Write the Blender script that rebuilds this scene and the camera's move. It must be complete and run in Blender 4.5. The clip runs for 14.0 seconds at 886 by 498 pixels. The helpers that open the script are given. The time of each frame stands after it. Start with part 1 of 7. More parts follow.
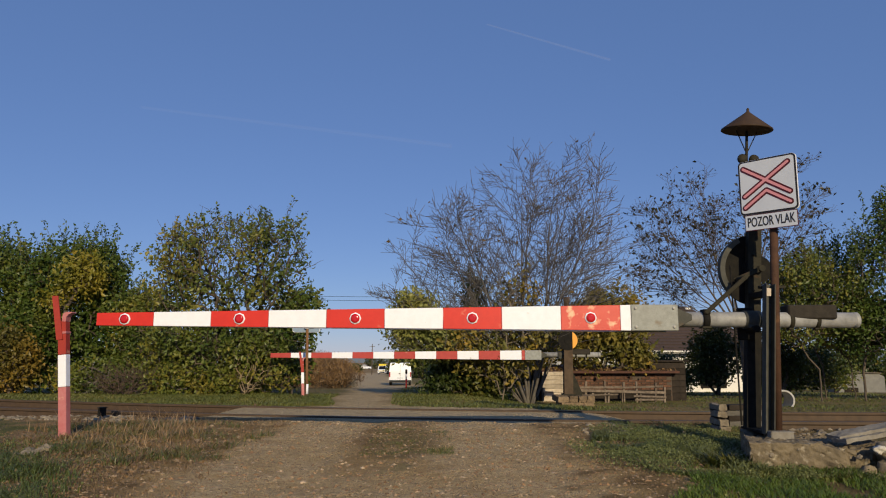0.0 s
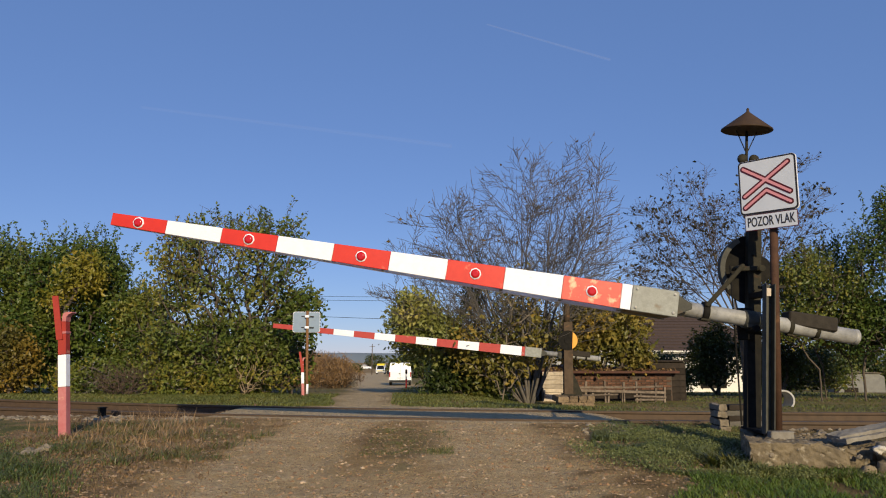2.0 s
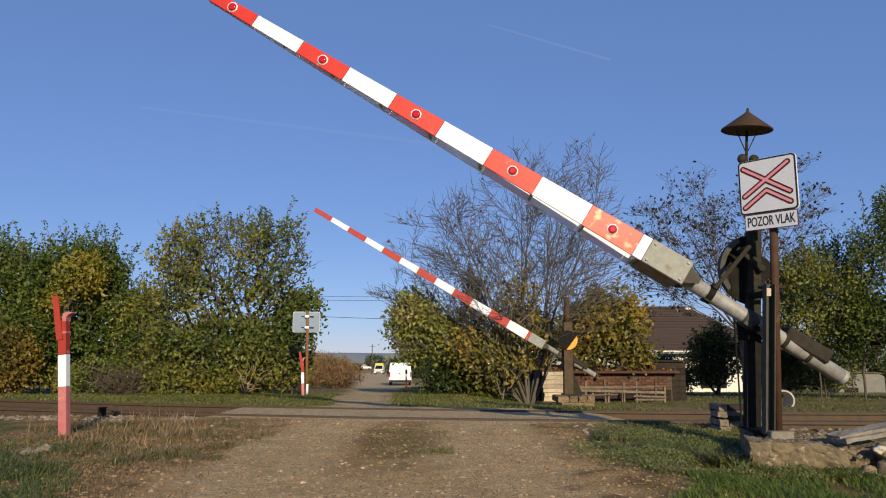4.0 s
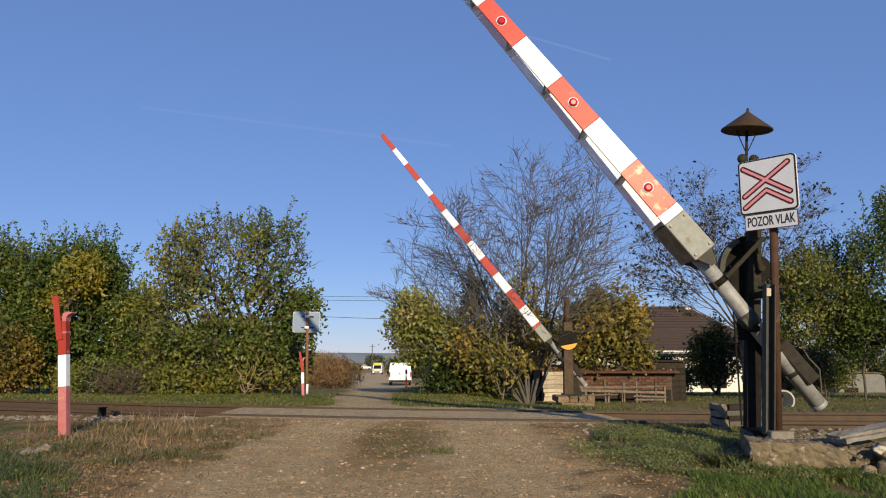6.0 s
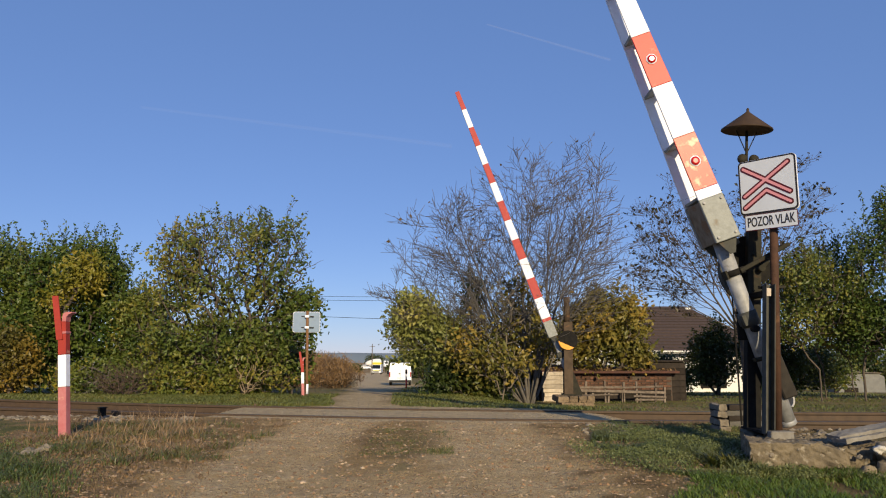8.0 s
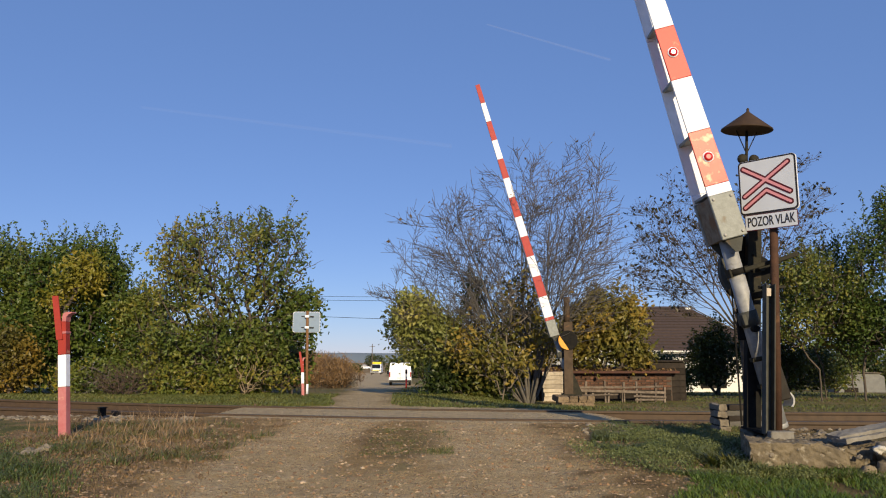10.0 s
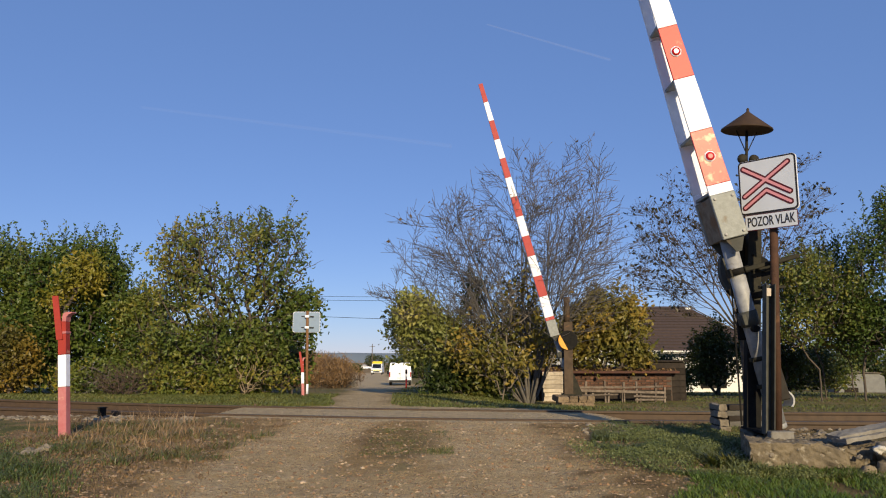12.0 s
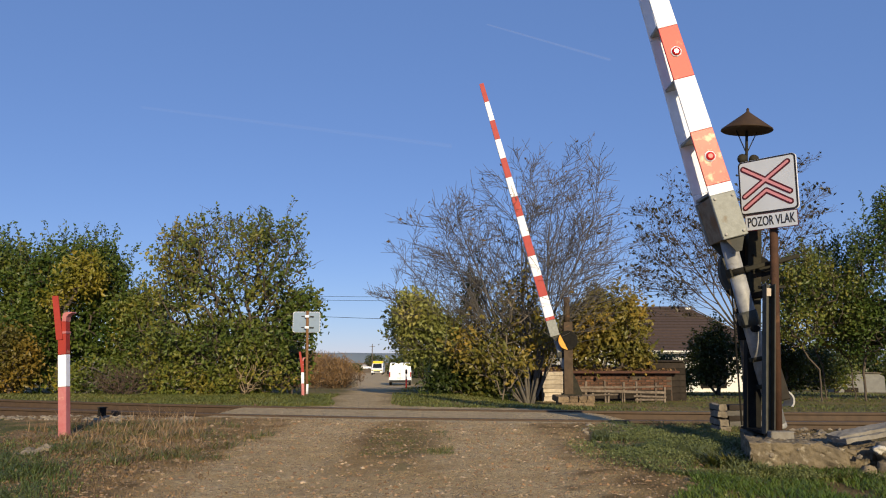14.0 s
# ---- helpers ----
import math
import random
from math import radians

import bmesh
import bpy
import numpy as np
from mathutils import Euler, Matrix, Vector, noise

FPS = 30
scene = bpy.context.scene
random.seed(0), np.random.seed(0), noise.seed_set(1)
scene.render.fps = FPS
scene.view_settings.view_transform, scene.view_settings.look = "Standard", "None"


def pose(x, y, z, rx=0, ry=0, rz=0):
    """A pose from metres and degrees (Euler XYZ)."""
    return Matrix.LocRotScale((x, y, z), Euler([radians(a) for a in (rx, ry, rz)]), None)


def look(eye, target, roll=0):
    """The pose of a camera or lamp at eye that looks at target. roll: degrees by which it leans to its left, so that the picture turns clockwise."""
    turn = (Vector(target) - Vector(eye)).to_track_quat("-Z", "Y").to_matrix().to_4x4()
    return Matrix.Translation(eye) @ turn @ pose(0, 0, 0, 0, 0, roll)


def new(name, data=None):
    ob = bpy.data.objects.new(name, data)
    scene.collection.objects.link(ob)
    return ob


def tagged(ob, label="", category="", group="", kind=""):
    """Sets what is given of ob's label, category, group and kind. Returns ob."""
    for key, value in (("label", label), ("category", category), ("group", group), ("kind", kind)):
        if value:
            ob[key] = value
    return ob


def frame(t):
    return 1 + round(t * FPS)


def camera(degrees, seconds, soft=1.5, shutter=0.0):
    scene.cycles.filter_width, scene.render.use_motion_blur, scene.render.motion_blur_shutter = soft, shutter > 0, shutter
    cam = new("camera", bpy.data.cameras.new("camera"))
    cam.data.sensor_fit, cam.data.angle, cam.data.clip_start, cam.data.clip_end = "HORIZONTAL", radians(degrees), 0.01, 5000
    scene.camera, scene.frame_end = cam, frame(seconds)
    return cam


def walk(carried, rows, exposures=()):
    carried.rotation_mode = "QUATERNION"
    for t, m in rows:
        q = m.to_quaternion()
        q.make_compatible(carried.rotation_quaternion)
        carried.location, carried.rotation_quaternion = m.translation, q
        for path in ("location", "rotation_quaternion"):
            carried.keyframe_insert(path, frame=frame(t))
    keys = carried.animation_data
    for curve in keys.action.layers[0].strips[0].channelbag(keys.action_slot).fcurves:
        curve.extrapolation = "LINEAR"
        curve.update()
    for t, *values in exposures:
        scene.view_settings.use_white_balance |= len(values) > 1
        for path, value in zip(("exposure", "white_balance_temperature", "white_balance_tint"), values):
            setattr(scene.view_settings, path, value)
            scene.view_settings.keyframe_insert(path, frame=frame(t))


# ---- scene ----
cam = camera(65.03, 14.0, soft=1.08)
walk(cam, [(0.0, look((0, 0, 1.0), (0, 10, 2.537))), (14.0, look((0, 0, 1.0), (0, 10, 2.537)))],
     exposures=[(0.0, -0.31, 5850, 25), (0.4, -0.10, 5850, 25), (1.5, -0.07, 5850, 25), (3.0, -0.04, 5850, 25), (5.5, 0.06, 5850, 25), (14.0, 0.07, 5850, 25)])

# ---- world and sun ----
SUN_EL, SUN_AZ = radians(20.0), radians(14)      # the sun stands behind the camera, a little to the right
world = bpy.data.worlds.new("sky")
scene.world = world
world.use_nodes = True
wn = world.node_tree.nodes
sky = wn.new("ShaderNodeTexSky")
sky.sky_type = "NISHITA"
sky.sun_disc = False
sky.sun_elevation = SUN_EL
sky.sun_rotation = math.pi - SUN_AZ
sky.air_density, sky.dust_density, sky.ozone_density = 0.9, 0.0, 2.8
haze = wn.new("ShaderNodeMixRGB")               # thin autumn haze evens out the sky
haze.inputs["Fac"].default_value = 0.54
haze.inputs["Color2"].default_value = (1.42, 2.74, 5.0, 1)
world.node_tree.links.new(sky.outputs[0], haze.inputs["Color1"])
world.node_tree.links.new(haze.outputs[0], wn["Background"].inputs[0])
wn["Background"].inputs[1].default_value = 0.10
sun = new("sun", bpy.data.lights.new("sun", "SUN"))
sun.data.energy, sun.data.angle, sun.data.color = 5.0, radians(0.5), (1.0, 0.83, 0.42)
sun.matrix_world = look((0, 0, 0), (-math.sin(SUN_AZ) * math.cos(SUN_EL), math.cos(SUN_AZ) * math.cos(SUN_EL), -math.sin(SUN_EL)))


# ---- materials ----
def material(name, base, second=None, scale=5.0, detail=6.0, rough=0.8, metal=0.0, bump=0.0, bump_scale=60.0,
             spots=None, spot_scale=2.0, spot_at=0.6, spot_soft=0.1, random_value=0.0, random_hue=0.0, island=False, spec=0.5):
    """A surface of two mixed tones (fine grain), wider stains and a bump; each object, or each island, may vary a little."""
    m = bpy.data.materials.new(name)
    m.use_nodes = True
    nt = m.node_tree
    n, ln = nt.nodes, nt.links
    bsdf = n["Principled BSDF"]
    bsdf.inputs["Roughness"].default_value = rough
    bsdf.inputs["Metallic"].default_value = metal
    bsdf.inputs["Specular IOR Level"].default_value = spec
    co = n.new("ShaderNodeTexCoord")
    tex = n.new("ShaderNodeTexNoise")
    tex.inputs["Scale"].default_value = scale
    tex.inputs["Detail"].default_value = detail
    tex.inputs["Roughness"].default_value = 0.65
    ln.new(co.outputs["Object"], tex.inputs["Vector"])
    ramp = n.new("ShaderNodeValToRGB")
    ramp.color_ramp.elements[0].position, ramp.color_ramp.elements[1].position = 0.35, 0.65
    ramp.color_ramp.elements[0].color = (*base, 1)
    ramp.color_ramp.elements[1].color = (*(second or base), 1)
    ln.new(tex.outputs["Fac"], ramp.inputs["Fac"])
    out = ramp.outputs["Color"]
    if spots:
        t2 = n.new("ShaderNodeTexNoise")
        t2.inputs["Scale"].default_value = spot_scale
        t2.inputs["Detail"].default_value = 5
        ln.new(co.outputs["Object"], t2.inputs["Vector"])
        r2 = n.new("ShaderNodeValToRGB")
        r2.color_ramp.elements[0].position, r2.color_ramp.elements[1].position = spot_at, min(1, spot_at + spot_soft)
        ln.new(t2.outputs["Fac"], r2.inputs["Fac"])
        mx = n.new("ShaderNodeMixRGB")
        mx.inputs["Color2"].default_value = (*spots, 1)
        ln.new(r2.outputs["Color"], mx.inputs["Fac"])
        ln.new(out, mx.inputs["Color1"])
        out = mx.outputs["Color"]
    if random_value or random_hue:
        src = n.new("ShaderNodeNewGeometry").outputs["Random Per Island"] if island else n.new("ShaderNodeObjectInfo").outputs["Random"]
        hsv = n.new("ShaderNodeHueSaturation")
        mr = n.new("ShaderNodeMapRange")
        mr.inputs["To Min"].default_value, mr.inputs["To Max"].default_value = 1 - random_value, 1 + random_value
        ln.new(src, mr.inputs["Value"])
        ln.new(mr.outputs["Result"], hsv.inputs["Value"])
        if random_hue:
            mul = n.new("ShaderNodeMath")
            mul.operation = "MULTIPLY"
            mul.inputs[1].default_value = 7.31
            fr = n.new("ShaderNodeMath")
            fr.operation = "FRACT"
            mh = n.new("ShaderNodeMapRange")
            mh.inputs["To Min"].default_value, mh.inputs["To Max"].default_value = 0.5 - random_hue, 0.5 + random_hue
            ln.new(src, mul.inputs[0])
            ln.new(mul.outputs[0], fr.inputs[0])
            ln.new(fr.outputs[0], mh.inputs["Value"])
            ln.new(mh.outputs["Result"], hsv.inputs["Hue"])
        ln.new(out, hsv.inputs["Color"])
        out = hsv.outputs["Color"]
    ln.new(out, bsdf.inputs["Base Color"])
    if bump:
        tb = n.new("ShaderNodeTexNoise")
        tb.inputs["Scale"].default_value = bump_scale
        tb.inputs["Detail"].default_value = 6
        ln.new(co.outputs["Object"], tb.inputs["Vector"])
        bp = n.new("ShaderNodeBump")
        bp.inputs["Strength"].default_value = bump
        bp.inputs["Distance"].default_value = 0.02
        ln.new(tb.outputs["Fac"], bp.inputs["Height"])
        ln.new(bp.outputs["Normal"], bsdf.inputs["Normal"])
    return m


def leaf_material(name, base, second, third):
    """Foliage: three tones picked leaf by leaf, some light passing through."""
    m = bpy.data.materials.new(name)
    m.use_nodes = True
    n, ln = m.node_tree.nodes, m.node_tree.links
    bsdf = n["Principled BSDF"]
    bsdf.inputs["Roughness"].default_value = 0.45
    bsdf.inputs["Specular IOR Level"].default_value = 0.38
    geo = n.new("ShaderNodeNewGeometry")
    ramp = n.new("ShaderNodeValToRGB")
    e = ramp.color_ramp.elements
    base, second, third = [(r * 1.28, g * 1.08, b * 0.84) for r, g, b in (base, second, third)]
    e[0].color, e[1].color = (*base, 1), (*third, 1)
    mid = e.new(0.55)
    mid.color = (*second, 1)
    co = n.new("ShaderNodeTexCoord")
    tex = n.new("ShaderNodeTexNoise")
    tex.inputs["Scale"].default_value = 0.9
    tex.inputs["Detail"].default_value = 3
    ln.new(co.outputs["Object"], tex.inputs["Vector"])
    mr = n.new("ShaderNodeMapRange")
    mr.inputs["From Min"].default_value, mr.inputs["From Max"].default_value = 0.3, 0.7
    mr.inputs["To Min"].default_value, mr.inputs["To Max"].default_value = -0.25, 0.75
    ln.new(tex.outputs["Fac"], mr.inputs["Value"])
    add = n.new("ShaderNodeMath")
    mul = n.new("ShaderNodeMath")
    mul.operation = "MULTIPLY"
    mul.inputs[1].default_value = 0.42
    ln.new(geo.outputs["Random Per Island"], mul.inputs[0])
    ln.new(mul.outputs[0], add.inputs[0])
    ln.new(mr.outputs["Result"], add.inputs[1])
    add.use_clamp = True
    ln.new(add.outputs[0], ramp.inputs["Fac"])
    ln.new(ramp.outputs["Color"], bsdf.inputs["Base Color"])
    tr = n.new("ShaderNodeBsdfTranslucent")
    ln.new(ramp.outputs["Color"], tr.inputs["Color"])
    mix = n.new("ShaderNodeMixShader")
    mix.inputs[0].default_value = 0.20
    ln.new(bsdf.outputs[0], mix.inputs[1])
    ln.new(tr.outputs[0], mix.inputs[2])
    ln.new(mix.outputs[0], n["Material Output"].inputs["Surface"])
    return m


M = dict(
    red=material("red_paint", (0.62, 0.035, 0.02), (0.55, 0.03, 0.02), 9, rough=0.42, spec=0.3, spots=(0.62, 0.22, 0.14), spot_scale=7, spot_at=0.66, bump=0.05, bump_scale=200),
    post_red=material("post_red_paint", (0.36, 0.040, 0.026), (0.29, 0.032, 0.022), 10, rough=0.6, spec=0.3, spots=(0.50, 0.22, 0.15), spot_scale=10, spot_at=0.66),
    old_red=material("sun_bleached_red_paint", (0.44, 0.062, 0.052), (0.38, 0.05, 0.044), 8, rough=0.55, spec=0.3, spots=(0.50, 0.20, 0.16), spot_scale=6, spot_at=0.66),
    worn_red=material("worn_red_paint", (0.60, 0.060, 0.035), (0.55, 0.040, 0.025), 7, rough=0.36, spec=0.42, spots=(0.74, 0.44, 0.28), spot_scale=11, spot_at=0.55, spot_soft=0.12, bump=0.1, bump_scale=150),
    white=material("white_paint", (0.83, 0.86, 0.96), (0.78, 0.80, 0.89), 14, rough=0.42, spec=0.3, spots=(0.45, 0.43, 0.40), spot_scale=11, spot_at=0.70, bump=0.05, bump_scale=200),
    faded_red=material("faded_red_paint", (0.42, 0.12, 0.125), (0.48, 0.18, 0.18), 12, rough=0.6, spots=(0.65, 0.40, 0.28), spot_scale=9, spot_at=0.6),
    galvanised=material("galvanised_steel", (0.30, 0.315, 0.305), (0.235, 0.245, 0.235), 16, rough=0.62, metal=0.15, spec=0.3, spots=(0.20, 0.17, 0.13), spot_scale=6, spot_at=0.66, bump=0.1, bump_scale=90),
    tube_steel=material("pale_galvanised_steel", (0.37, 0.37, 0.37), (0.25, 0.25, 0.245), 14, rough=0.55, metal=0.1, spec=0.35, spots=(0.17, 0.15, 0.12), spot_scale=9, spot_at=0.64, bump=0.1, bump_scale=90),
    weight_iron=material("dark_cast_iron", (0.026, 0.022, 0.018), (0.040, 0.034, 0.027), 12, rough=0.8, spec=0.2, bump=0.2),
    dark_steel=material("dark_painted_steel", (0.019, 0.018, 0.013), (0.034, 0.030, 0.019), 12, rough=0.75, spec=0.2, spots=(0.065, 0.036, 0.020), spot_scale=8, spot_at=0.6, bump=0.15, bump_scale=80),
    black=material("black_grease_steel", (0.010, 0.010, 0.010), (0.020, 0.018, 0.015), 14, rough=0.85, spec=0.12, bump=0.1),
    grey_steel=material("grey_painted_steel", (0.075, 0.075, 0.065), (0.05, 0.05, 0.044), 10, rough=0.75, spec=0.25, spots=(0.11, 0.07, 0.04), spot_scale=7, spot_at=0.62, bump=0.1),
    rust=material("rusty_steel", (0.085, 0.042, 0.024), (0.052, 0.028, 0.018), 18, rough=0.8, spec=0.25, spots=(0.13, 0.068, 0.035), spot_scale=9, spot_at=0.6, bump=0.25, bump_scale=120),
    pole_rust=material("orange_rust", (0.24, 0.125, 0.055), (0.15, 0.08, 0.04), 14, rough=0.85, spec=0.2, bump=0.2),
    post_brown=material("brown_painted_steel", (0.095, 0.066, 0.042), (0.060, 0.042, 0.028), 9, rough=0.8, spec=0.2, spots=(0.15, 0.085, 0.045), spot_scale=7, spot_at=0.6, bump=0.15),
    roof_tin=material("brown_tin", (0.058, 0.035, 0.020), (0.040, 0.025, 0.016), 10, rough=0.7, spec=0.25, spots=(0.05, 0.03, 0.02), spot_scale=6, spot_at=0.6, bump=0.1),
    rail=material("rail_steel", (0.080, 0.050, 0.028), (0.055, 0.035, 0.021), 9, rough=0.75, bump=0.2, bump_scale=80),
    rail_top=material("worn_rail_head", (0.16, 0.13, 0.10), (0.11, 0.09, 0.07), 6, rough=0.45, metal=0.5),
    stone=material("ballast_stone", (0.30, 0.25, 0.20), (0.20, 0.17, 0.14), 20, rough=0.9, random_value=0.45, random_hue=0.015, bump=0.4, bump_scale=60),
    pale_stone=material("pale_stone", (0.27, 0.225, 0.165), (0.17, 0.14, 0.10), 14, rough=0.9, random_value=0.3, bump=0.4, bump_scale=50),
    concrete=material("weathered_concrete", (0.195, 0.154, 0.095), (0.092, 0.073, 0.048), 7, rough=0.95, spots=(0.40, 0.35, 0.26), spot_scale=12, spot_at=0.60, spot_soft=0.14, bump=0.6, bump_scale=40),
    sign_grey=material("white_sign_face", (0.62, 0.66, 0.74), (0.57, 0.61, 0.69), 5, rough=0.5),
    sign_back=material("bare_sign_back", (0.17, 0.25, 0.38), (0.15, 0.22, 0.335), 8, rough=0.5, metal=0.0),
    sign_black=material("black_print", (0.015, 0.012, 0.014), rough=0.5),
    sign_dark_red=material("dark_red_print", (0.075, 0.006, 0.010), rough=0.5),
    sign_pink=material("pink_print", (0.72, 0.30, 0.33), (0.66, 0.27, 0.30), 12, rough=0.5),
    yellow=material("yellow_paint", (0.80, 0.36, 0.015), (0.70, 0.30, 0.015), 10, rough=0.5),
    bark=material("bark", (0.115, 0.090, 0.065), (0.065, 0.052, 0.040), 12, rough=0.95, bump=0.4, bump_scale=40),
    pale_bark=material("pale_bark", (0.20, 0.165, 0.125), (0.12, 0.10, 0.075), 10, rough=0.95, bump=0.4, bump_scale=40),
    twig=material("twig_bark", (0.140, 0.126, 0.112), (0.080, 0.072, 0.064), 8, rough=0.95),
    dry_twig=material("dry_brown_twigs", (0.12, 0.082, 0.060), (0.08, 0.055, 0.042), 8, rough=0.95),
    straw_stalk=material("pale_dry_stalks", (0.34, 0.26, 0.17), (0.24, 0.18, 0.12), 8, rough=0.95),
    brick=material("red_brick", (0.150, 0.066, 0.034), (0.065, 0.033, 0.022), 14, rough=0.9, random_value=0.3, bump=0.3),
    mortar=material("mortar", (0.10, 0.075, 0.055), (0.065, 0.05, 0.04), 12, rough=0.95),
    fence_wood=material("bleached_boards", (0.19, 0.15, 0.115), (0.09, 0.07, 0.054), 9, rough=0.9, random_value=0.4, bump=0.3),
    broken_concrete=material("broken_concrete", (0.29, 0.235, 0.155), (0.165, 0.13, 0.082), 9, rough=0.95, random_value=0.2, bump=0.5, bump_scale=40),
    grey_wood=material("weathered_wood", (0.17, 0.14, 0.11), (0.10, 0.083, 0.066), 9, rough=0.9, random_value=0.3, bump=0.3),
    pale_wood=material("sawn_planks", (0.52, 0.45, 0.36), (0.36, 0.30, 0.23), 9, rough=0.85, random_value=0.25, bump=0.3),
    plaster=material("white_plaster", (0.78, 0.77, 0.74), (0.70, 0.69, 0.66), 3, rough=0.9),
    grey_plaster=material("grey_plaster", (0.21, 0.21, 0.20), (0.15, 0.15, 0.145), 3, rough=0.9),
    roof_tile=material("brown_roof_tile", (0.056, 0.036, 0.030), (0.040, 0.027, 0.024), 6, rough=0.85, random_value=0.25, bump=0.2),
    van_white=material("white_car_paint", (0.76, 0.79, 0.87), rough=0.3),
    van_yellow=material("yellow_car_paint", (0.80, 0.62, 0.02), rough=0.3),
    glass=material("dark_window_glass", (0.012, 0.014, 0.016), rough=0.08),
    rubber=material("tyre_rubber", (0.018, 0.018, 0.018), rough=0.85),
    tail_red=material("red_lamp_lens", (0.30, 0.01, 0.01), rough=0.25),
    pipe=material("concrete_pipe", (0.45, 0.44, 0.42), (0.35, 0.34, 0.32), 9, rough=0.85),
    dark_board=material("tarred_boards", (0.020, 0.016, 0.013), (0.036, 0.028, 0.022), 6, rough=0.9, spec=0.2, random_value=0.3),
    hill=material("far_hills", (0.16, 0.20, 0.25), (0.13, 0.165, 0.21), 0.004, rough=1.0),
    leaf_green=leaf_material("green_leaves", (0.030, 0.068, 0.015), (0.060, 0.106, 0.020), (0.108, 0.138, 0.026)),
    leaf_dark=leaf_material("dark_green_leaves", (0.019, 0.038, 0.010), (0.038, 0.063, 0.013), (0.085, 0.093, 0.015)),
    leaf_withered=leaf_material("dark_withered_leaves", (0.016, 0.020, 0.010), (0.028, 0.030, 0.014), (0.050, 0.044, 0.018)),
    leaf_mixed=leaf_material("turning_leaves", (0.082, 0.102, 0.026), (0.162, 0.154, 0.034), (0.285, 0.215, 0.040)),
    leaf_brown=leaf_material("brown_autumn_leaves", (0.060, 0.060, 0.020), (0.13, 0.095, 0.024), (0.24, 0.15, 0.030)),
    leaf_olive=leaf_material("olive_leaves", (0.044, 0.084, 0.020), (0.098, 0.138, 0.028), (0.195, 0.190, 0.036)),
    leaf_ochre=leaf_material("ochre_leaves", (0.060, 0.070, 0.018), (0.140, 0.120, 0.024), (0.32, 0.21, 0.03)),
    leaf_yellow=leaf_material("yellow_green_leaves", (0.085, 0.115, 0.016), (0.155, 0.168, 0.022), (0.25, 0.222, 0.03)),
    leaf_lime=leaf_material("lime_leaves", (0.120, 0.165, 0.054), (0.180, 0.222, 0.068), (0.275, 0.275, 0.085)),
    weed=leaf_material("grey_green_weeds", (0.082, 0.122, 0.052), (0.108, 0.150, 0.062), (0.132, 0.168, 0.072)),
    litter=leaf_material("dead_leaf_litter", (0.13, 0.096, 0.056), (0.19, 0.142, 0.086), (0.28, 0.215, 0.14)),
    leaf_rust=leaf_material("rusty_scrub", (0.13, 0.095, 0.055), (0.20, 0.145, 0.085), (0.28, 0.215, 0.13)),
    grass_green=leaf_material("green_grass", (0.044, 0.096, 0.014), (0.074, 0.136, 0.021), (0.115, 0.156, 0.032)),
    grass_dull=leaf_material("dull_grass", (0.066, 0.098, 0.036), (0.102, 0.130, 0.050), (0.19, 0.17, 0.08)),
    grass_verge=leaf_material("blue_green_verge_grass", (0.046, 0.082, 0.026), (0.070, 0.110, 0.036), (0.115, 0.138, 0.052)),
    grass_lawn=leaf_material("sunlit_lawn_grass", (0.078, 0.110, 0.034), (0.112, 0.146, 0.045), (0.150, 0.165, 0.058)),
    grass_dry=leaf_material("dry_grass", (0.135, 0.104, 0.066), (0.21, 0.166, 0.110), (0.32, 0.26, 0.18)),
)


# ---- building helpers ----
def mesh_of(bm, name, mat):
    me = bpy.data.meshes.new(name)
    bm.to_mesh(me)
    bm.free()
    for mm in (mat if isinstance(mat, (list, tuple)) else [mat]):
        me.materials.append(mm)
    return me


def part(name, bm, mat, parent=None, label="", at=None):
    ob = new(name, mesh_of(bm, name, mat))
    if parent:
        ob.parent = parent
    if at is not None:
        ob.matrix_basis = at
    return tagged(ob, label)


def thing(name, at, label, category, group="", kind=""):
    ob = new(name)
    ob.empty_display_size = 0.1
    ob.matrix_basis = at
    return tagged(ob, label, category, group, kind)


def box(bm, x0, x1, y0, y1, z0, z1, bevel=0.0, m=None):
    vs = [bm.verts.new((x, y, z)) for z in (z0, z1) for x, y in ((x0, y0), (x1, y0), (x1, y1), (x0, y1))]
    fs = [bm.faces.new([vs[i] for i in f]) for f in ((3, 2, 1, 0), (4, 5, 6, 7), (0, 1, 5, 4), (1, 2, 6, 5), (2, 3, 7, 6), (3, 0, 4, 7))]
    if bevel:
        es = list({e for f in fs for e in f.edges})
        r = bmesh.ops.bevel(bm, geom=es, offset=bevel, segments=1, affect="EDGES")
        vs = list({v for f in r["faces"] for v in f.verts} | {v for v in vs if v.is_valid})
    if m is not None:
        bmesh.ops.transform(bm, matrix=m, verts=[v for v in vs if v.is_valid])
    return bm


